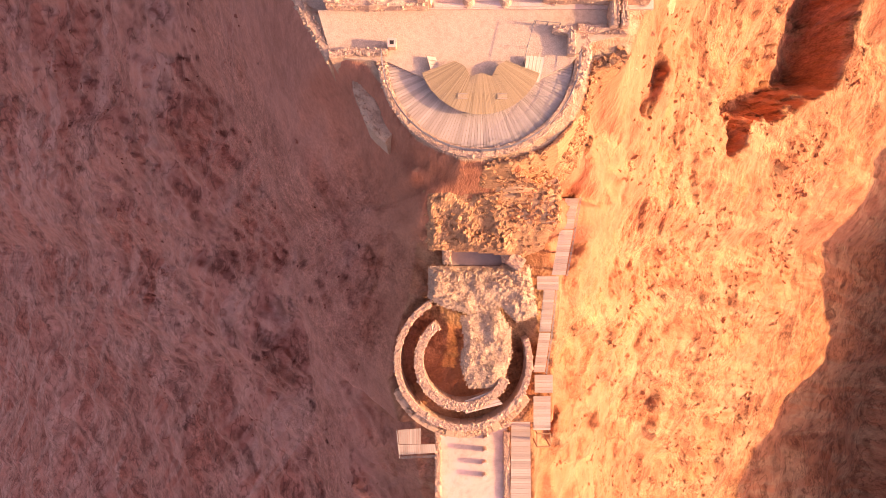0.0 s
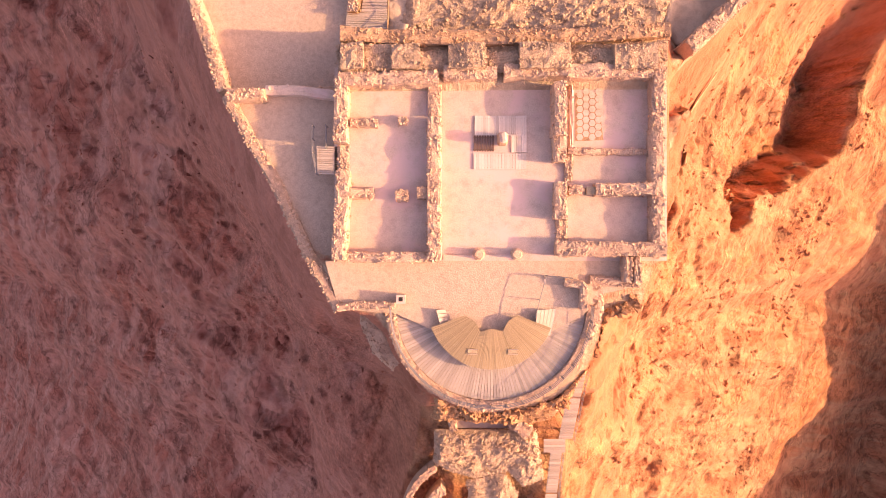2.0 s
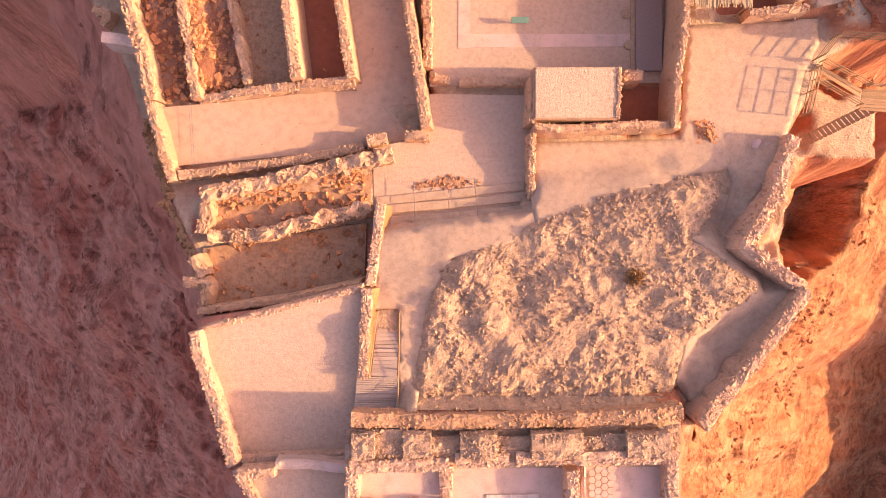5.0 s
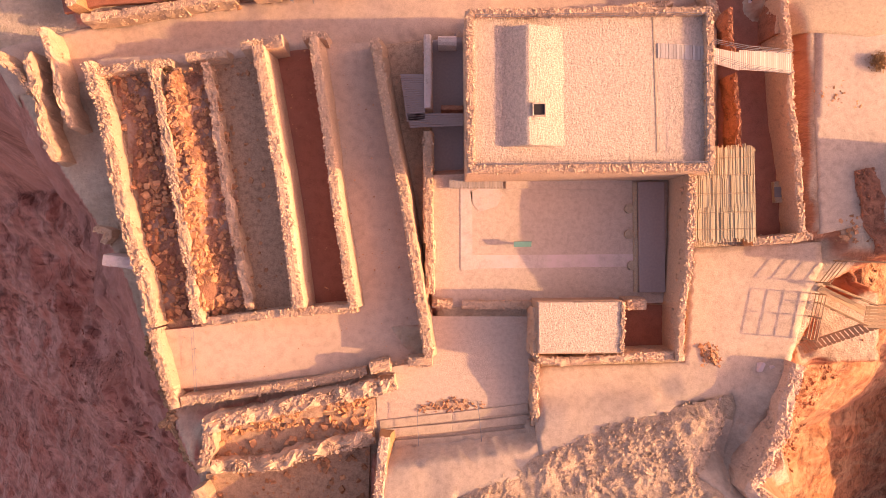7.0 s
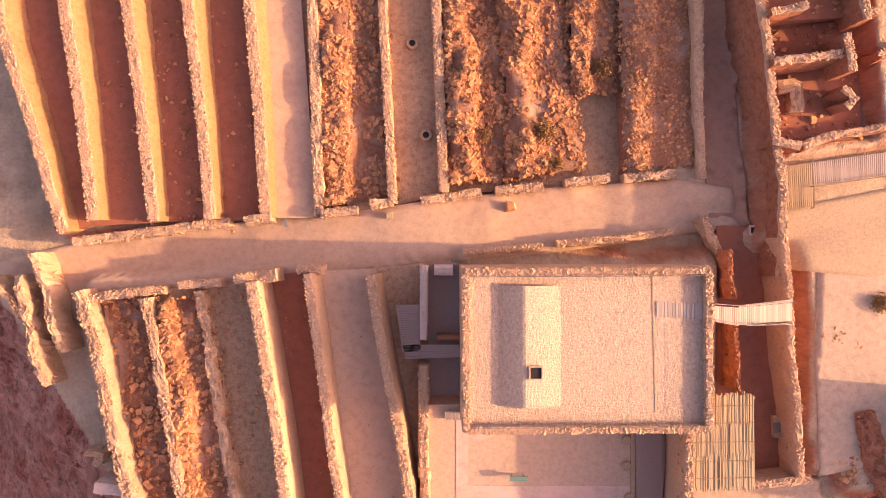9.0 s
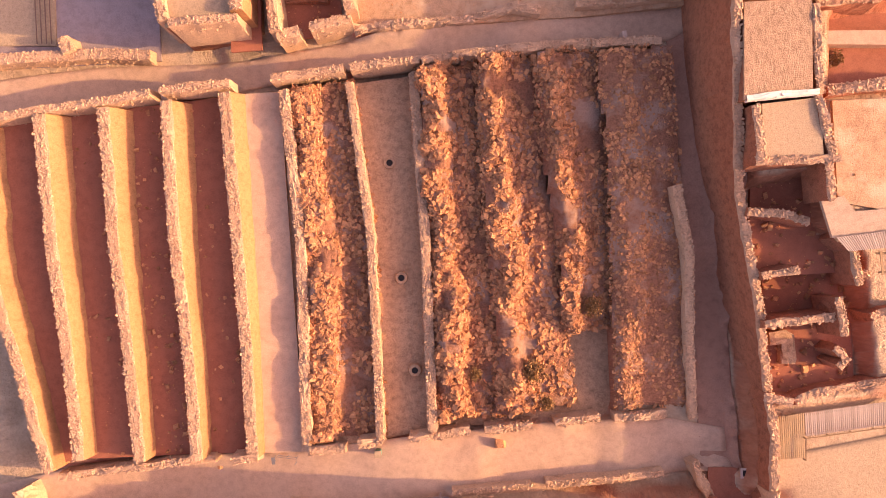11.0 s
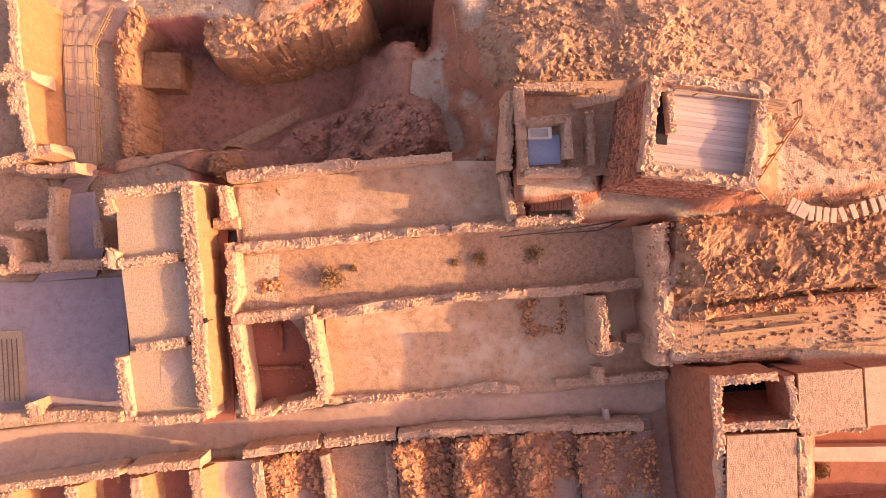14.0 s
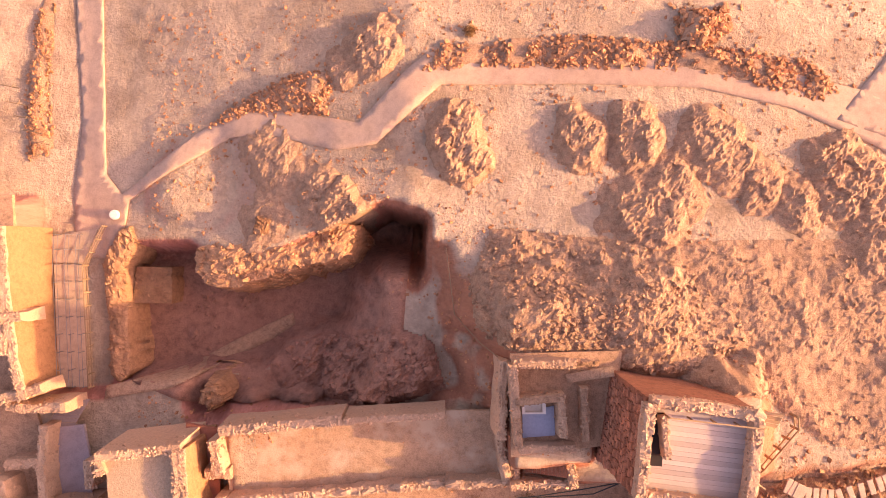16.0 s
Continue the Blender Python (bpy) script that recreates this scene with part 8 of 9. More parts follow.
carpet("pit_floor", [(-26.55, 154.27), (-20.87, 154.22), (-18.31, 151.86), (-11.31, 153.61), (-5.09, 156.23), (-2.49, 157.76), (-0.53, 157.02), (-0.56, 153.50), (-1.14, 146.78), (-0.96, 143.94), (-2.64, 142.25), (-18.66, 141.89), (-26.39, 144.19)], M_PIT, "shaded ochre floor of the pit", 0.05)
carpet("pit_path", [(-27.2, 143.3), (-21.1, 144.6), (-16.9, 146.8), (-13.9, 148.2), (-11.9, 149.1), (-11.7, 148.0), (-13.7, 146.7), (-16.9, 145.2), (-21.1, 143.3), (-27.2, 142.2)], M_DUST, "trodden path down into the pit", 0.12)
# made-up block in place of sunlight falling on the pit's west side
stone_wall([(-24.1, 150.3), (-24.0, 153.6)], -11.5, 3.2, 3.4, "ochre block that stands in for a sun patch in the pit", 0.3, M_CRAG, 6, 4, name="rock_block")
rubble([(-23.00, 151.00), (-12.85, 151.97), (-13.96, 147.70), (-21.99, 144.58)], -14.3, 160, 0.1, 0.6, "stones on the floor of the pit", 30, 0.25, M_PIT, base=M_PIT)
crag([(-19.55, 155.35), (-16.60, 153.54), (-14.01, 154.27), (-11.18, 154.86), (-7.88, 155.77), (-4.57, 156.91)], (-7.9, -7.2, -6.7, -6.5, -6.1, -5.9), 8, 2.1, n=70)
crag([(-8.07, 156.98), (-7.35, 159.30), (-6.17, 160.92)], (-5.6, -5.2), 2.5, 2.2, n=30)
crag([(-13.66, 156.34), (-11.78, 157.72)], -6.2, 2.5, 1.5, n=20)
crag([(-25.14, 157.40), (-26.95, 153.88), (-26.80, 149.35), (-26.37, 143.19)], (-9.3, -9.8, -9.9, -9.6), 5, 1.2, n=40)
rubble([(-13.71, 145.01), (-9.11, 147.51), (-1.98, 148.96), (1.56, 147.40), (2.54, 143.32), (-2.05, 141.84), (-12.22, 141.69)], None, 220, 0.12, 0.8, "broken brown rock on the pit's slope", 30, 0.4, M_PIT, rocky=1.3)
crag([(-18.58, 142.05), (-17.52, 142.76), (-16.18, 142.03)], -6.6, 5, 1.6)
OUTCROPS = []
for (mx_, my_), rr, hh in zip([(-12.16, 162.70), (-10.58, 161.08), (-7.85, 159.69), (-6.04, 158.07), (-12.67, 157.68), (-3.17, 171.29), (-5.70, 169.72), (3.38, 163.69), (4.51, 161.85), (13.44, 163.37), (17.10, 163.56), (22.81, 163.05), (24.62, 161.21), (26.90, 159.81), (33.31, 159.75), (36.49, 156.98), (18.19, 158.07), (20.49, 159.87), (30.09, 157.95), (35.08, 153.33)],
                              (2.6, 1.8, 2.6, 2.4, 2.2, 2.4, 1.8, 2.6, 2.0, 2.4, 2.2, 2.4, 2.0, 2.0, 3.4, 3.6, 3.4, 2.6, 2.4, 3.0),
                              (0.8, 0.5, 1.3, 1.7, 0.7, 1.3, 0.8, 1.8, 1.2, 1.3, 1.3, 1.2, 1.0, 1.0, 1.5, 1.6, 1.2, 1.0, 1.0, 1.0)):
    OUTCROPS.append((mx_, my_, rr, hh))
PATH_L = "pale concrete visitor path"
carpet("visitor_path", [(-30.84, 178.28), (-28.22, 178.26), (-27.90, 162.01), (-26.25, 160.08), (-18.79, 165.27), (-14.95, 166.91), (-10.17, 166.62), (-4.45, 165.37), (-0.58, 169.40), (1.35, 170.82), (8.04, 170.66), (17.62, 170.10), (27.19, 168.91), (34.84, 166.92), (46.30, 161.30), (46.24, 155.55), (35.76, 162.60), (29.55, 165.53), (22.38, 167.28), (12.81, 167.94), (2.28, 168.18), (-3.03, 163.59), (-6.38, 163.24), (-12.10, 164.73), (-15.93, 164.76), (-25.53, 159.59), (-26.03, 157.21), (-27.25, 155.31), (-27.97, 154.36), (-30.60, 154.62), (-31.02, 160.60), (-30.24, 166.81)], M_ROAD, PATH_L)
carpet("visitor_path", [(32.81, 164.69), (37.20, 169.96), (43.08, 172.79), (42.97, 160.83)], M_ROAD, PATH_L)
rubble([(-18.41, 165.32), (-15.57, 167.64), (-9.92, 169.93), (-6.63, 169.90), (-7.14, 166.15), (-14.17, 166.45)], None, 650, 0.12, 0.5, "bank of loose stones along the path", 120, 0.7, base=M_OUTCROP)
rubble([(0.28, 169.39), (2.32, 171.61), (12.19, 171.97), (20.26, 171.00), (31.02, 169.33), (33.24, 166.84), (31.89, 165.95), (21.13, 168.52), (7.68, 169.41), (1.40, 169.29)], None, 1500, 0.12, 0.55, "bank of loose stones along the path", 200, 0.7, base=M_OUTCROP)
rubble([(20.73, 173.46), (24.77, 173.65), (24.75, 171.40), (22.04, 169.63), (20.48, 170.99)], None, 160, 0.3, 0.8, "round cairn of large stones", 60, 1.2)
rubble([(-35.34, 172.81), (-33.73, 179.96), (-32.71, 179.96), (-33.08, 168.69), (-32.87, 164.08), (-35.18, 163.07), (-35.64, 167.69)], None, 380, 0.15, 0.5, "bank of stones beside the path", 80, 0.6, base=M_OUTCROP)
deck("ramp_bridge", [(-32.6, 154.0), (-29.9, 154.0), (-29.1, 143.1), (-31.7, 143.1)], (-10.9, -10.9, -9.9, -9.9), 1.5, M_PATH, "pale boarded ramp bridge between railings", True, 0.02)
deck("ramp_bridge", [(-33.0, 156.4), (-28.6, 157.2), (-29.9, 154.05), (-32.6, 154.05)], (-10.95, -10.95, -10.9, -10.9), 1.5, M_PATH, "pale boarded ramp bridge between railings", True, 0.02)
for dx in (0.0, 1.0, 1.95):
    railing([(-31.9 + dx, 156.6), (-32.0 + dx, 153.9), (-31.1 + dx, 143.2)], (-10.9, -10.8, -9.8), M_METAL, "steel railing of the ramp bridge", 1.1, 1.5, 2, 0.025, group="bridge railings")
railing([(-27.7, 157.3), (-29.4, 153.8), (-28.5, 143.2)], (-10.9, -10.8, -9.9), M_BEAM, "outer timber railing of the ramp bridge", 1.1, 1.2, 3, 0.045)
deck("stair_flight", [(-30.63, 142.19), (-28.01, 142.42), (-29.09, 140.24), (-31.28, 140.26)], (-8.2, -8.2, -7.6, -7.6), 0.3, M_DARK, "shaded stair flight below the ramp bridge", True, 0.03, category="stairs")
slab("passage_floor", [(-30.38, 140.22), (-28.20, 140.45), (-27.27, 135.61), (-28.01, 133.20), (-33.33, 132.76), (-30.41, 136.12)], -7.45, M_SHADED, "shaded floor of a palace passage", 0.3)
bxx, byy = [(-26.90, 158.31)][0]
bb = thing("bollard", bxx, byy, -11, "squat white stone bollard by the path", "bollard")
V = [(rr * math.cos(math.pi * k / 8), rr * math.sin(math.pi * k / 8), h) for rr, h in ((0.42, 0), (0.45, 0.6), (0.36, 0.78), (0.2, 0.8)) for k in range(16)]
part("body", mesh_of("body", V, [(j * 16 + k, j * 16 + (k + 1) % 16, (j + 1) * 16 + (k + 1) % 16, (j + 1) * 16 + k) for j in range(3) for k in range(16)] + [tuple(range(48, 64))], M_WHITE), bb)
for k, q in enumerate(([(33.02, 161.62), (34.54, 160.91)],)):
    sgn = thing("sign_stand", *q[1], -3.3, "white-topped sign stand at the path's edge", "sign")
    box("panel", sgn, *q[1], -2.4, 0.5, 0.5, 0.08, M_WHITE, rz=30)
    tube("leg", sgn, [(*q[1], -3.4), (*q[1], -2.4)], 0.05, M_METAL)
# palace wing west of the bridge
pad([(-33.2, 157.5), (-28.0, 157.5), (-27.4, 142.8), (-31.8, 142.8)], -11.2, 0.4)
pad([(-45.28, 159.68), (-34.1, 159.59), (-34.0, 152.0), (-32.9, 143.0), (-31.0, 141.5), (-29.66, 133.71), (-45.46, 133.35)], -8.2, 0.3)
stone_wall([(-32.0, 143.0), (-32.7, 146.5), (-33.35, 152.0), (-33.45, 157.2)], (-5.4, -5.2, -5.0, -5.0), 6.2, 0.8, BIGW, 0.15, M_STONE, 40, batter=0.04, face=M_LIMEFACE)
for q, h in (([(-36.90, 149.42), (-31.86, 149.84)], -4.8), ([(-37.24, 142.60), (-34.47, 142.82), (-30.54, 143.94)], -5.4), ([(-33.82, 150.83), (-33.39, 146.69)], -5.2), ([(-33.68, 142.37), (-31.83, 142.13), (-28.59, 142.34)], -5.6), ([(-30.57, 140.75), (-30.82, 137.50), (-30.38, 133.77)], -5.6), ([(-33.85, 137.52), (-30.59, 137.73)], -5.8), ([(-36.66, 133.82), (-32.94, 134.02), (-29.22, 134.23), (-26.43, 134.30)], -5.6), ([(-37.28, 136.60), (-33.82, 136.12), (-33.61, 133.81)], -5.2), ([(-26.87, 137.93), (-26.79, 135.61)], -5.6)):
    stone_wall(q, h, 3.4, 0.75, "ruined palace room wall of lime and rubble", 0.2, stones=20)
floor_c = slab("room_floor", [(-45.95, 160.03), (-34.3, 159.95), (-34.0, 152.0), (-32.6, 142.44), (-30.59, 134.18), (-46.14, 133.32)], -7.85, M_DUST, "dusty floor of ruined palace rooms", 0.4)
# stony ground south of the yards
rubble([(4.23, 152.81), (17.31, 153.59), (17.27, 148.36), (13.78, 147.30), (6.80, 147.35), (4.64, 148.89)], None, 700, 0.12, 0.6, "rough ground of pale broken stone", 120, 0.25, M_OUTCROP, rocky=0.7)
rubble([(6.06, 156.71), (19.42, 155.28), (24.55, 149.62), (25.79, 144.43), (17.17, 145.38), (11.56, 146.30), (5.97, 148.08), (4.29, 152.41)], None, 900, 0.1, 0.5, "rough ground of pale broken stone", 120, 0.2, M_OUTCROP, rocky=0.7)
rubble([(17.26, 155.52), (36.18, 155.55), (39.29, 155.09), (39.14, 139.12), (28.78, 140.95), (22.35, 146.19)], None, 700, 0.08, 0.4, "dusty slope strewn with small stones", 100, 0.1, M_OUTCROP, rocky=0.5)
for q in ([(0.87, 156.77), (2.59, 155.01), (3.19, 149.79), (5.13, 147.60), (7.29, 146.28)],):
    cbl = thing("rope_barrier", q[0][0], q[0][1], -2.4, "low rope line along the pit's rim", "barrier")
    tube("rope", cbl, [(x, y, height(x, y) + 0.35) for x, y in q], 0.035, M_BEAM)
bush(*[(4.66, 172.46)][0], height(*[(4.66, 172.46)][0]), 1.2, leaves=600)
wf = thing("timber_trestle", *[(-34.95, 166.16)][0], -12, "pale timber trestle casting long shadows", "trestle")
for k, (x, y) in enumerate([(-36.32, 170.13), (-35.82, 168.60), (-35.08, 167.32), (-34.33, 166.05), (-33.58, 165.02)]):
    tube("pole", wf, [(x - 0.5, y + 0.4, -12.2), (x + 0.3, y - 0.3, -10.6)], 0.05, M_BEAM)
    tube("crossbar", wf, [(x - 0.9, y, -10.9), (x + 0.9, y - 0.4, -10.7)], 0.05, M_BEAM)

# loose stones on the floors
strew([(-7.91, 129.90), (2.36, 131.06), (11.49, 131.68), (18.80, 132.31), (19.66, 124.78), (11.44, 123.92), (2.31, 123.53), (-7.83, 123.06)], -4.68, -3.8, 300, 0.03, 0.12)
strew([(-15.05, 134.98), (2.40, 136.53), (18.71, 137.32), (18.90, 132.56), (2.36, 131.23), (-15.09, 130.00)], -4.48, -3.4, 170, 0.03, 0.16)
strew([(-15.20, 140.56), (2.43, 142.32), (7.74, 142.28), (7.70, 137.52), (2.39, 136.97), (-14.79, 135.52)], -4.08, -3.2, 200, 0.03, 0.1)
strew([(-14.73, 129.43), (-9.34, 129.86), (-8.68, 123.07), (-14.31, 122.40)], -5.6, -5.6, 80)
strew([(28.09, 115.54), (37.51, 115.93), (37.47, 108.56), (31.74, 107.55), (28.47, 108.17)], 2.15, 2.15, 150, 0.03, 0.12)
strew([(25.35, 102.43), (32.35, 103.32), (32.76, 93.38), (25.76, 92.73)], -2.9, -2.9, 260, 0.06, 0.45)
strew([(24.17, 109.90), (29.42, 110.33), (31.16, 105.94), (30.27, 103.10), (23.92, 102.89)], -1.3, -1.3, 140, 0.06, 0.4)
strew([(-26.22, 58.42), (-18.66, 59.07), (-8.89, 60.19), (-3.82, 55.51), (-7.97, 54.97), (-16.76, 54.08), (-25.54, 53.29)], -5.45, -5.45, 110, 0.03, 0.1)
strew([(-17.18, 82.47), (-12.48, 82.92), (-9.49, 60.13), (-14.19, 59.93)], -6.28, -6.28, 120, 0.04, 0.18)
strew([(-12.48, 82.92), (-7.03, 83.11), (-2.86, 55.36), (-9.00, 59.38), (-9.49, 60.13)], -5.46, -5.46, 150, 0.04, 0.18)
strew([(-21.64, 81.77), (-17.18, 82.47), (-14.19, 60.18), (-18.89, 59.73)], -6.3, -6.3, 160, 0.05, 0.35)
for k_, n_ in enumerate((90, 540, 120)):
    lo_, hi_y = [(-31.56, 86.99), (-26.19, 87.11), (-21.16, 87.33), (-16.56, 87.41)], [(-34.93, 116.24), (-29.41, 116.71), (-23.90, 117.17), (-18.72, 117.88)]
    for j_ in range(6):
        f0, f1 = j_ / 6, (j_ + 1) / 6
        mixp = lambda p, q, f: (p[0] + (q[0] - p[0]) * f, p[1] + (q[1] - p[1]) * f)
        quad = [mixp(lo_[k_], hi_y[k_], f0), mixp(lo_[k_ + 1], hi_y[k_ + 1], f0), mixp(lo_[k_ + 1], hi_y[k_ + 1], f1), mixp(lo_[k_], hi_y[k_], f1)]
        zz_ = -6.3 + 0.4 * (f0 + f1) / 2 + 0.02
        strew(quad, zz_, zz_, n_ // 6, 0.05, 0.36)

# ---- the ground: plateau, cliffs and valley as one sheet ----
def spaced(a, b, step, far, grow):
    mid = np.arange(a, b + step / 2, step)
    out, d, x = [], step, b
    while x < far:
        d *= grow
        x += d
        out.append(x)
    low, d, x = [], step, a
    while x > -far:
        d *= grow
        x -= d
        low.append(x)
    return np.r_[low[::-1], mid, out]


lay_carpets()
GX, GY = spaced(-46, 46, 0.42, 500, 1.022), spaced(-36, 178, 0.45, 500, 1.025)
gx, gy = np.meshgrid(GX, GY, indexing="ij")
gz = ground(gx, gy)
nx_g, ny_g = gx.shape
ids = np.arange(nx_g * ny_g).reshape(nx_g, ny_g)
quads = np.stack([ids[:-1, :-1], ids[1:, :-1], ids[1:, 1:], ids[:-1, 1:]], -1).reshape(-1, 4)
gm = bpy.data.meshes.new("ground")
gm.vertices.add(gx.size)
gm.vertices.foreach_set("co", np.stack([gx, gy, gz], -1).ravel())
gm.loops.add(quads.size)
gm.loops.foreach_set("vertex_index", quads.ravel())
gm.polygons.add(len(quads))
gm.polygons.foreach_set("loop_start", np.arange(0, quads.size, 4))
gm.update(calc_edges=True)
def ridge_lines(nt, vec):
    """Thin winding lines: where a noise passes its middle value."""
    d = nt.nodes.new("ShaderNodeMath")
    d.operation = "SUBTRACT"
    nt.links.new(noise_node(nt, vec, 0.11, 4.0, 0.6, (1.0, 0.6, 1.0)), d.inputs[0])
    d.inputs[1].default_value = 0.5
    m_ = nt.nodes.new("ShaderNodeMath")
    m_.operation = "ABSOLUTE"
    nt.links.new(d.outputs[0], m_.inputs[0])
    k = nt.nodes.new("ShaderNodeMath")
    k.operation = "MULTIPLY"
    nt.links.new(m_.outputs[0], k.inputs[0])
    k.inputs[1].default_value = 4.0
    return k.outputs[0]


M_LAND, nt, bsdf = principled("desert_rock", 0.95)
geo = nt.nodes.new("ShaderNodeNewGeometry")
gp = geo.outputs["Position"]
runnel = nt.nodes.new("ShaderNodeMapping")      # grain that runs down the faces
runnel.inputs["Scale"].default_value = (1.0, 1.0, 0.15)
nt.links.new(gp, runnel.inputs["Vector"])
gp = runnel.outputs["Vector"]
broad, mid_, fine_ = noise_node(nt, gp, 0.05, 5.0), noise_node(nt, gp, 0.7, 7.0, 0.68), noise_node(nt, gp, 3.2, 5.0, 0.72)
bands = noise_node(nt, gp, 0.4, 5.0, 0.6)
sep = nt.nodes.new("ShaderNodeSeparateXYZ")
nt.links.new(geo.outputs["Normal"], sep.inputs[0])
steep = ramp(nt, sep.outputs["Z"], [(0.74, (1, 1, 1)), (0.95, (0, 0, 0))])
patch = ramp(nt, broad, [(0.38, (0, 0, 0)), (0.62, (1, 1, 1))])
flat_c = mixed(nt, patch, (0.475, 0.325, 0.21), (0.53, 0.378, 0.256))
rock_c = mixed(nt, patch, mixed(nt, bands, (0.35, 0.115, 0.06), (0.43, 0.165, 0.09)), mixed(nt, bands, (0.39, 0.155, 0.085), (0.48, 0.22, 0.12)))
pz = nt.nodes.new("ShaderNodeSeparateXYZ")
nt.links.new(geo.outputs["Position"], pz.inputs[0])
hi_ = nt.nodes.new("ShaderNodeMapRange")
hi_.inputs["From Min"].default_value, hi_.inputs["From Max"].default_value = -15.0, -11.5      # dust lies on the plateau, talus below it
nt.links.new(pz.outputs["Z"], hi_.inputs["Value"])
low_c = mixed(nt, patch, (0.35, 0.14, 0.067), (0.4, 0.18, 0.09))
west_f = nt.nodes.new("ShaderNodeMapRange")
west_f.inputs["From Min"].default_value, west_f.inputs["From Max"].default_value = 2.0, -14.0      # redder tint on the shaded flank, put in for its warm bounced light
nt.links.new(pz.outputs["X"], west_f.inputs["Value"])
# paler sheer rock, coloured to lift the flank's shade
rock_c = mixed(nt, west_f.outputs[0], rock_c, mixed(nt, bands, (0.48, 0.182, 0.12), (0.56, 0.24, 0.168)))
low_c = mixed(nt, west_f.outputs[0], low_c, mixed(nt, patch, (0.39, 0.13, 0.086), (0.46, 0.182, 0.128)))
rust = ramp(nt, noise_node(nt, gp, 0.028, 6.0, 0.55, (1.0, 1.0, 0.6)), [(0.5, (0, 0, 0)), (0.57, (0.75, 0.75, 0.75))])      # patches of rusty marl
low_c = mixed(nt, rust, low_c, mixed(nt, west_f.outputs[0], (0.45, 0.18, 0.08), (0.40, 0.12, 0.075)))
def streaks(angle, scale, stops):
    """Pale dust in the runnels, which run at an angle over the slope."""
    mp = nt.nodes.new("ShaderNodeMapping")
    mp.inputs["Rotation"].default_value = (0, 0, radians(angle))
    nt.links.new(gp, mp.inputs["Vector"])
    return ramp(nt, noise_node(nt, mp.outputs["Vector"], scale, 5.0, 0.58, (0.16, 1.0, 0.16), 1.2), stops)


low_c = mixed(nt, streaks(14, 0.13, [(0.46, (0, 0, 0)), (0.6, (0.85, 0.85, 0.85))]), low_c, mixed(nt, west_f.outputs[0], (0.43, 0.24, 0.127), low_c))
west_wash = mixed(nt, west_f.outputs[0], (0, 0, 0), streaks(-52, 0.1, [(0.47, (0, 0, 0)), (0.6, (0.9, 0.9, 0.9))]))
low_c = mixed(nt, west_wash, low_c, (0.49, 0.228, 0.165))
# thin winding dark lines multiplied into the slope colour
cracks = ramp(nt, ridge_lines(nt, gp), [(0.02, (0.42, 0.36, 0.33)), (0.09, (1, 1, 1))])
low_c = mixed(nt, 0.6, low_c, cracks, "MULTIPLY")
folds = noise_node(nt, gp, 0.075, 4.0, 0.5, (1.0, 0.7, 0.5), 2.6)      # noise for smooth spurs and hollows; the next line paints hollows dark as shade
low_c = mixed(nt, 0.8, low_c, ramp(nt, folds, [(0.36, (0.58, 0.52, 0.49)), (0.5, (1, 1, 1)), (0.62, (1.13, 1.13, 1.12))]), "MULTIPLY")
stony = nt.nodes.new("ShaderNodeMapRange")      # where blocks lie bare under dark speckle, and where dust covers them
stony.inputs["From Min"].default_value, stony.inputs["From Max"].default_value = 0.43, 0.6
stony.inputs["To Min"].default_value, stony.inputs["To Max"].default_value = 0.15, 1.2
nt.links.new(noise_node(nt, gp, 0.032, 5.0, 0.6, None, 0.8), stony.inputs["Value"])
sheer = ramp(nt, sep.outputs["Z"], [(0.35, (1, 1, 1)), (0.72, (0, 0, 0))])
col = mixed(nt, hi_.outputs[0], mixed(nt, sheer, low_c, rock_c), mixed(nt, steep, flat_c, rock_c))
col = mixed(nt, 0.5, col, ramp(nt, noise_node(nt, gp, 0.22, 7.0, 0.68), [(0.36, (0.55, 0.48, 0.43)), (0.5, (1, 1, 1)), (0.66, (1.25, 1.22, 1.18))]), "MULTIPLY")
def by_height(low, high):
    """A strength for the slopes and another for the plateau."""
    a = nt.nodes.new("ShaderNodeMath")
    a.operation = "MULTIPLY"
    nt.links.new(stony.outputs[0], a.inputs[0])
    a.inputs[1].default_value = low
    k = nt.nodes.new("ShaderNodeMix")
    nt.links.new(hi_.outputs[0], k.inputs[0])
    nt.links.new(a.outputs[0], k.inputs[2])
    k.inputs[3].default_value = high
    return k.outputs[0]


# dark speckle painted for the small shadows among bare blocks
col = mixed(nt, by_height(0.5, 0.25), col, ramp(nt, mid_, [(0.3, (0.45, 0.4, 0.37)), (0.52, (1, 1, 1)), (0.75, (1.28, 1.26, 1.22))]), "MULTIPLY")
col = mixed(nt, by_height(0.8, 0.3), col, ramp(nt, fine_, [(0.32, (0.55, 0.52, 0.5)), (0.6, (1.2, 1.2, 1.2))]), "MULTIPLY")
vor = nt.nodes.new("ShaderNodeTexVoronoi")
vor.inputs["Scale"].default_value = 1.1
nt.links.new(gp, vor.inputs["Vector"])
tone_ = nt.nodes.new("ShaderNodeSeparateColor")
nt.links.new(vor.outputs["Color"], tone_.inputs[0])
bare_f = by_height(0.45, 0.05)
col = mixed(nt, bare_f, col, ramp(nt, tone_.outputs[0], [(0.0, (0.72, 0.66, 0.62)), (1.0, (1.15, 1.13, 1.1))]), "MULTIPLY")
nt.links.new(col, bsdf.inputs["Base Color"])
bmp = nt.nodes.new("ShaderNodeBump")
bmp.inputs["Strength"].default_value, bmp.inputs["Distance"].default_value = 0.8, 0.8
hsum = nt.nodes.new("ShaderNodeMath")
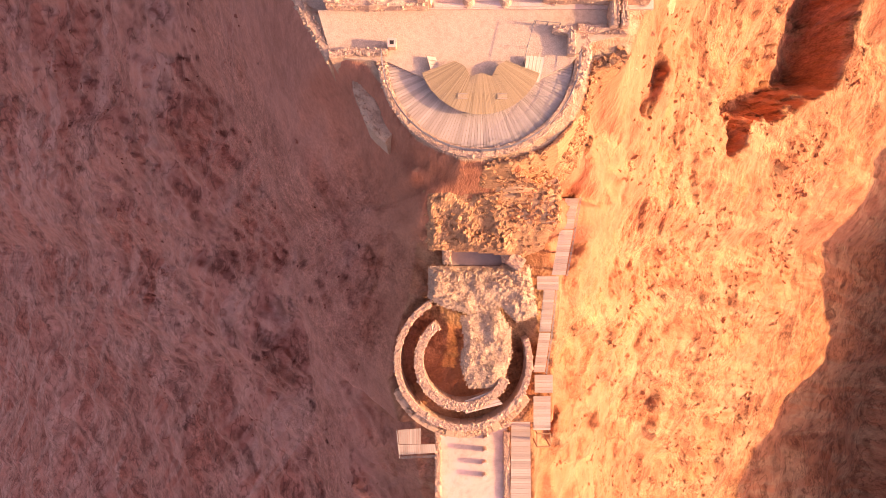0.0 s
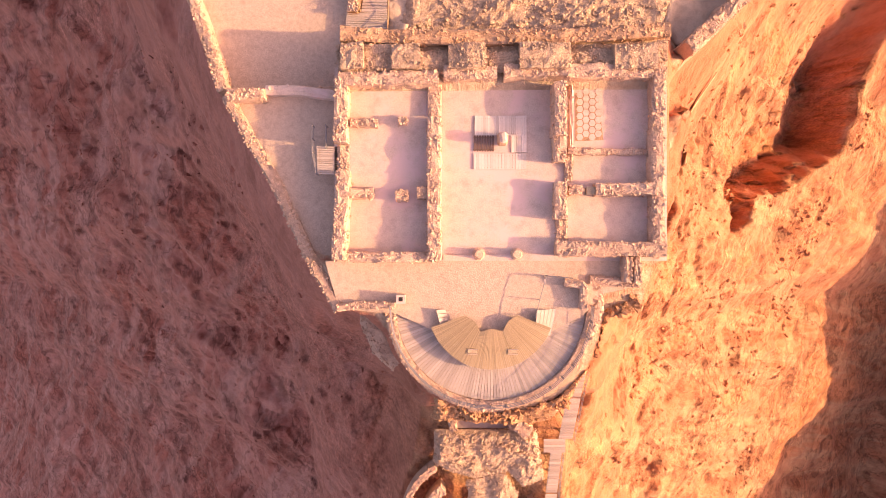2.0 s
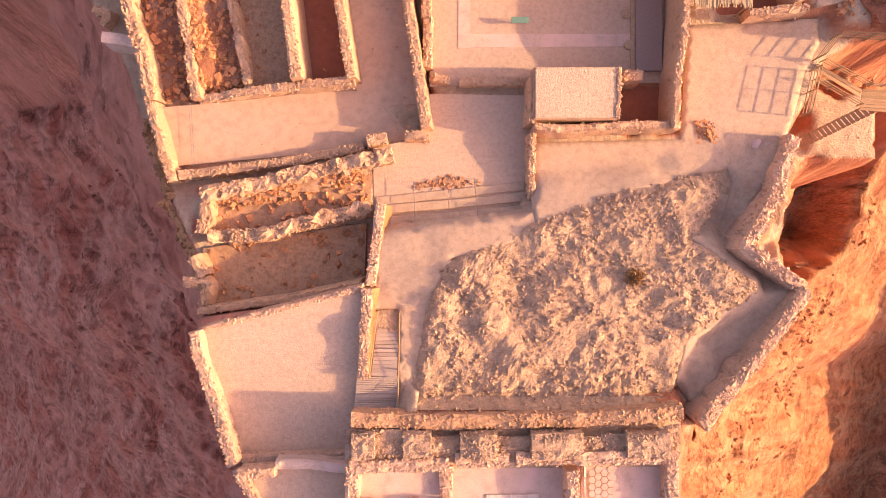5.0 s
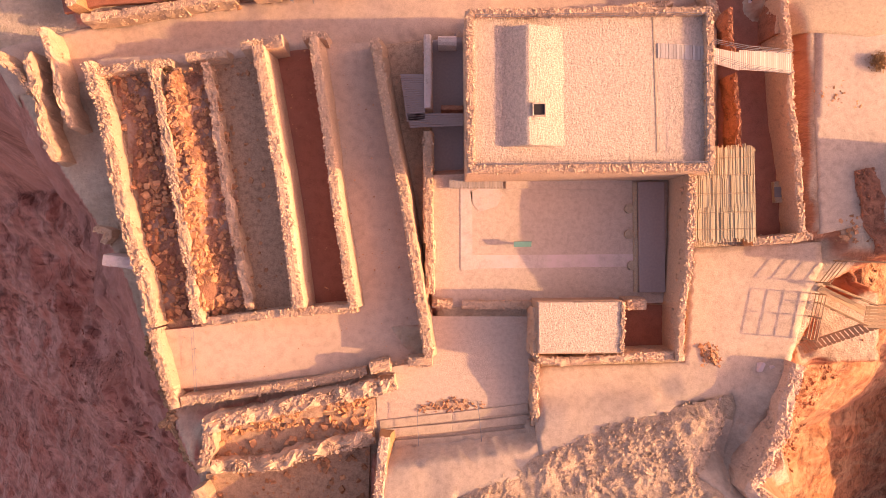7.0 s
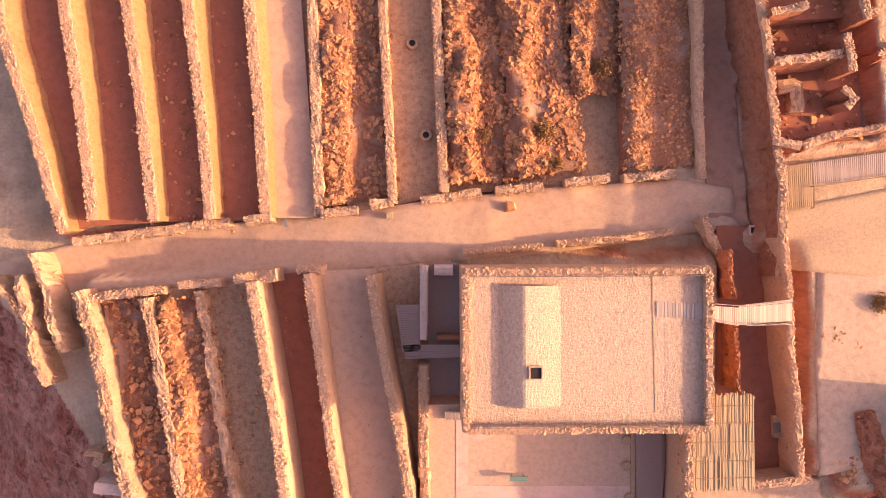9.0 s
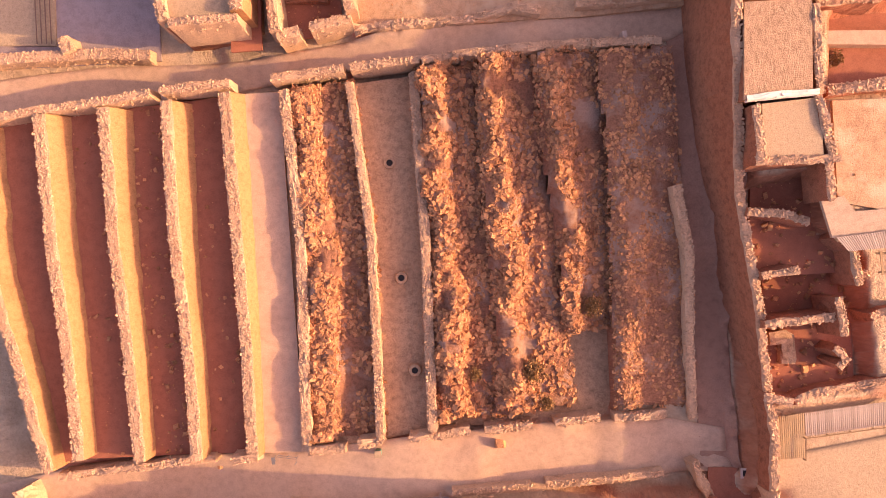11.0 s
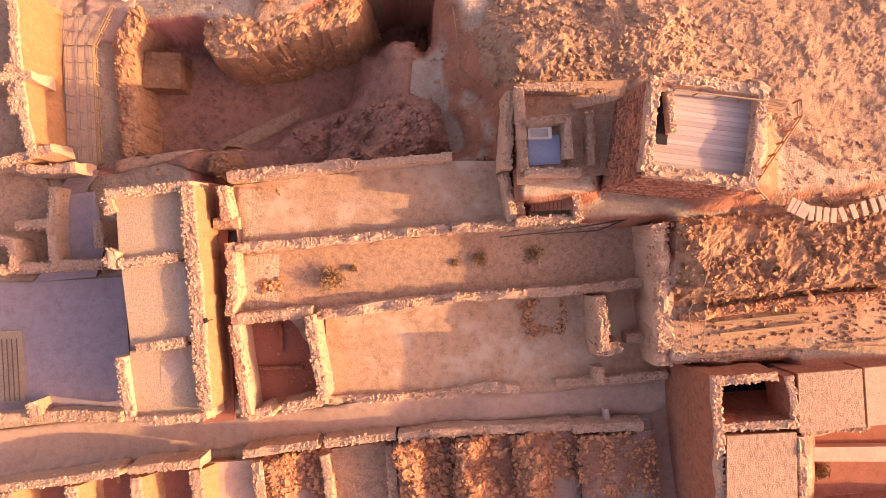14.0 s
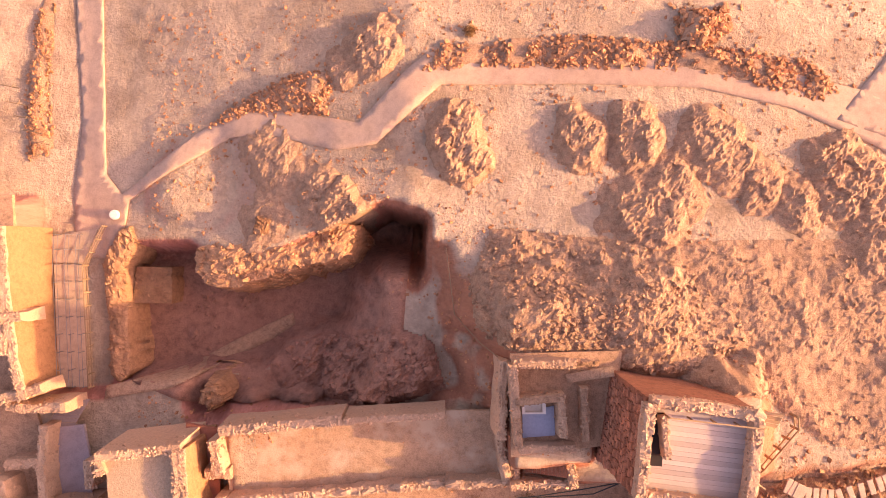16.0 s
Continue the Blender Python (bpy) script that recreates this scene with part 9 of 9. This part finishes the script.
hsum.operation = "MULTIPLY_ADD"
nt.links.new(fine_, hsum.inputs[0])
hsum.inputs[1].default_value = 0.35
nt.links.new(mid_, hsum.inputs[2])
rock_h = nt.nodes.new("ShaderNodeMath")
rock_h.operation = "MULTIPLY_ADD"
nt.links.new(vor.outputs["Distance"], rock_h.inputs[0])
dent = nt.nodes.new("ShaderNodeMath")
dent.operation = "MULTIPLY"
nt.links.new(bare_f, dent.inputs[0])
dent.inputs[1].default_value = -0.8
nt.links.new(dent.outputs[0], rock_h.inputs[1])
nt.links.new(hsum.outputs[0], rock_h.inputs[2])
swell = nt.nodes.new("ShaderNodeMath")
swell.operation = "MULTIPLY_ADD"
nt.links.new(folds, swell.inputs[0])
nt.links.new(by_height(4.0, 0.2), swell.inputs[1])
nt.links.new(rock_h.outputs[0], swell.inputs[2])
nt.links.new(swell.outputs[0], bmp.inputs["Height"])
nt.links.new(bmp.outputs["Normal"], bsdf.inputs["Normal"])
gm.materials.append(M_LAND)
land = tagged(new("ground", gm), "red and ochre desert rock with steep cliffs", "ground", "", "structure")

# loose blocks and brush dots on the slopes
rs = np.random.default_rng(77)
bx_ = np.r_[rs.uniform(14, 120, 9000), rs.uniform(-110, -8, 2600)]
by_ = rs.uniform(-90, 75, len(bx_))
off_ = np.maximum(np.interp(by_, Y_RIM, X_WEST) - bx_, bx_ - np.interp(by_, Y_RIM, X_EAST))
ok_ = (off_ > 2) & (fbm(bx_ * 0.06, by_ * 0.06, 3) > -0.05)
bx_, by_, off_ = bx_[ok_], by_[ok_], off_[ok_]
sz_ = (0.12 + 0.6 * rs.random(len(bx_)) ** 4) * (0.7 + off_ / 90)
V, F = scatter(np.stack([bx_, by_, ground(bx_, by_) + sz_ * 0.1], 1), sz_, rs)
tagged(new("scree", mesh_of("scree", V, F, M_LAND)), "loose blocks strewn over the desert slopes", "scree", "", "stuff")
# small stones over the open ground and on the outcrops
bx_, by_ = rs.uniform(-24, 42, 11000), rs.uniform(139, 176, 11000)
ok_ = fbm(bx_ * 0.25, by_ * 0.25, 3) > -0.1
bx_, by_ = bx_[ok_], by_[ok_]
for mx_, my_, rr, hh in OUTCROPS:
    outcrop(mx_, my_, rr, hh)
    bx_, by_ = np.r_[bx_, rs.normal(mx_, rr * 0.5, 110)], np.r_[by_, rs.normal(my_, rr * 0.5, 110)]
sz_ = 0.05 + 0.2 * rs.random(len(bx_)) ** 3
gz_ = ground(bx_, by_)
ok_ = (gz_ > -11.8) & (gz_ < bare(bx_, by_) + 3)
bx_, by_, sz_, gz_ = bx_[ok_], by_[ok_], sz_[ok_], gz_[ok_]
V, F = scatter(np.stack([bx_, by_, gz_ + sz_ * 0.02], 1), sz_, rs)
tagged(new("gravel", mesh_of("gravel", V, F, M_BOULDER)), "small stones strewn over the dusty ground", "gravel", "", "stuff")
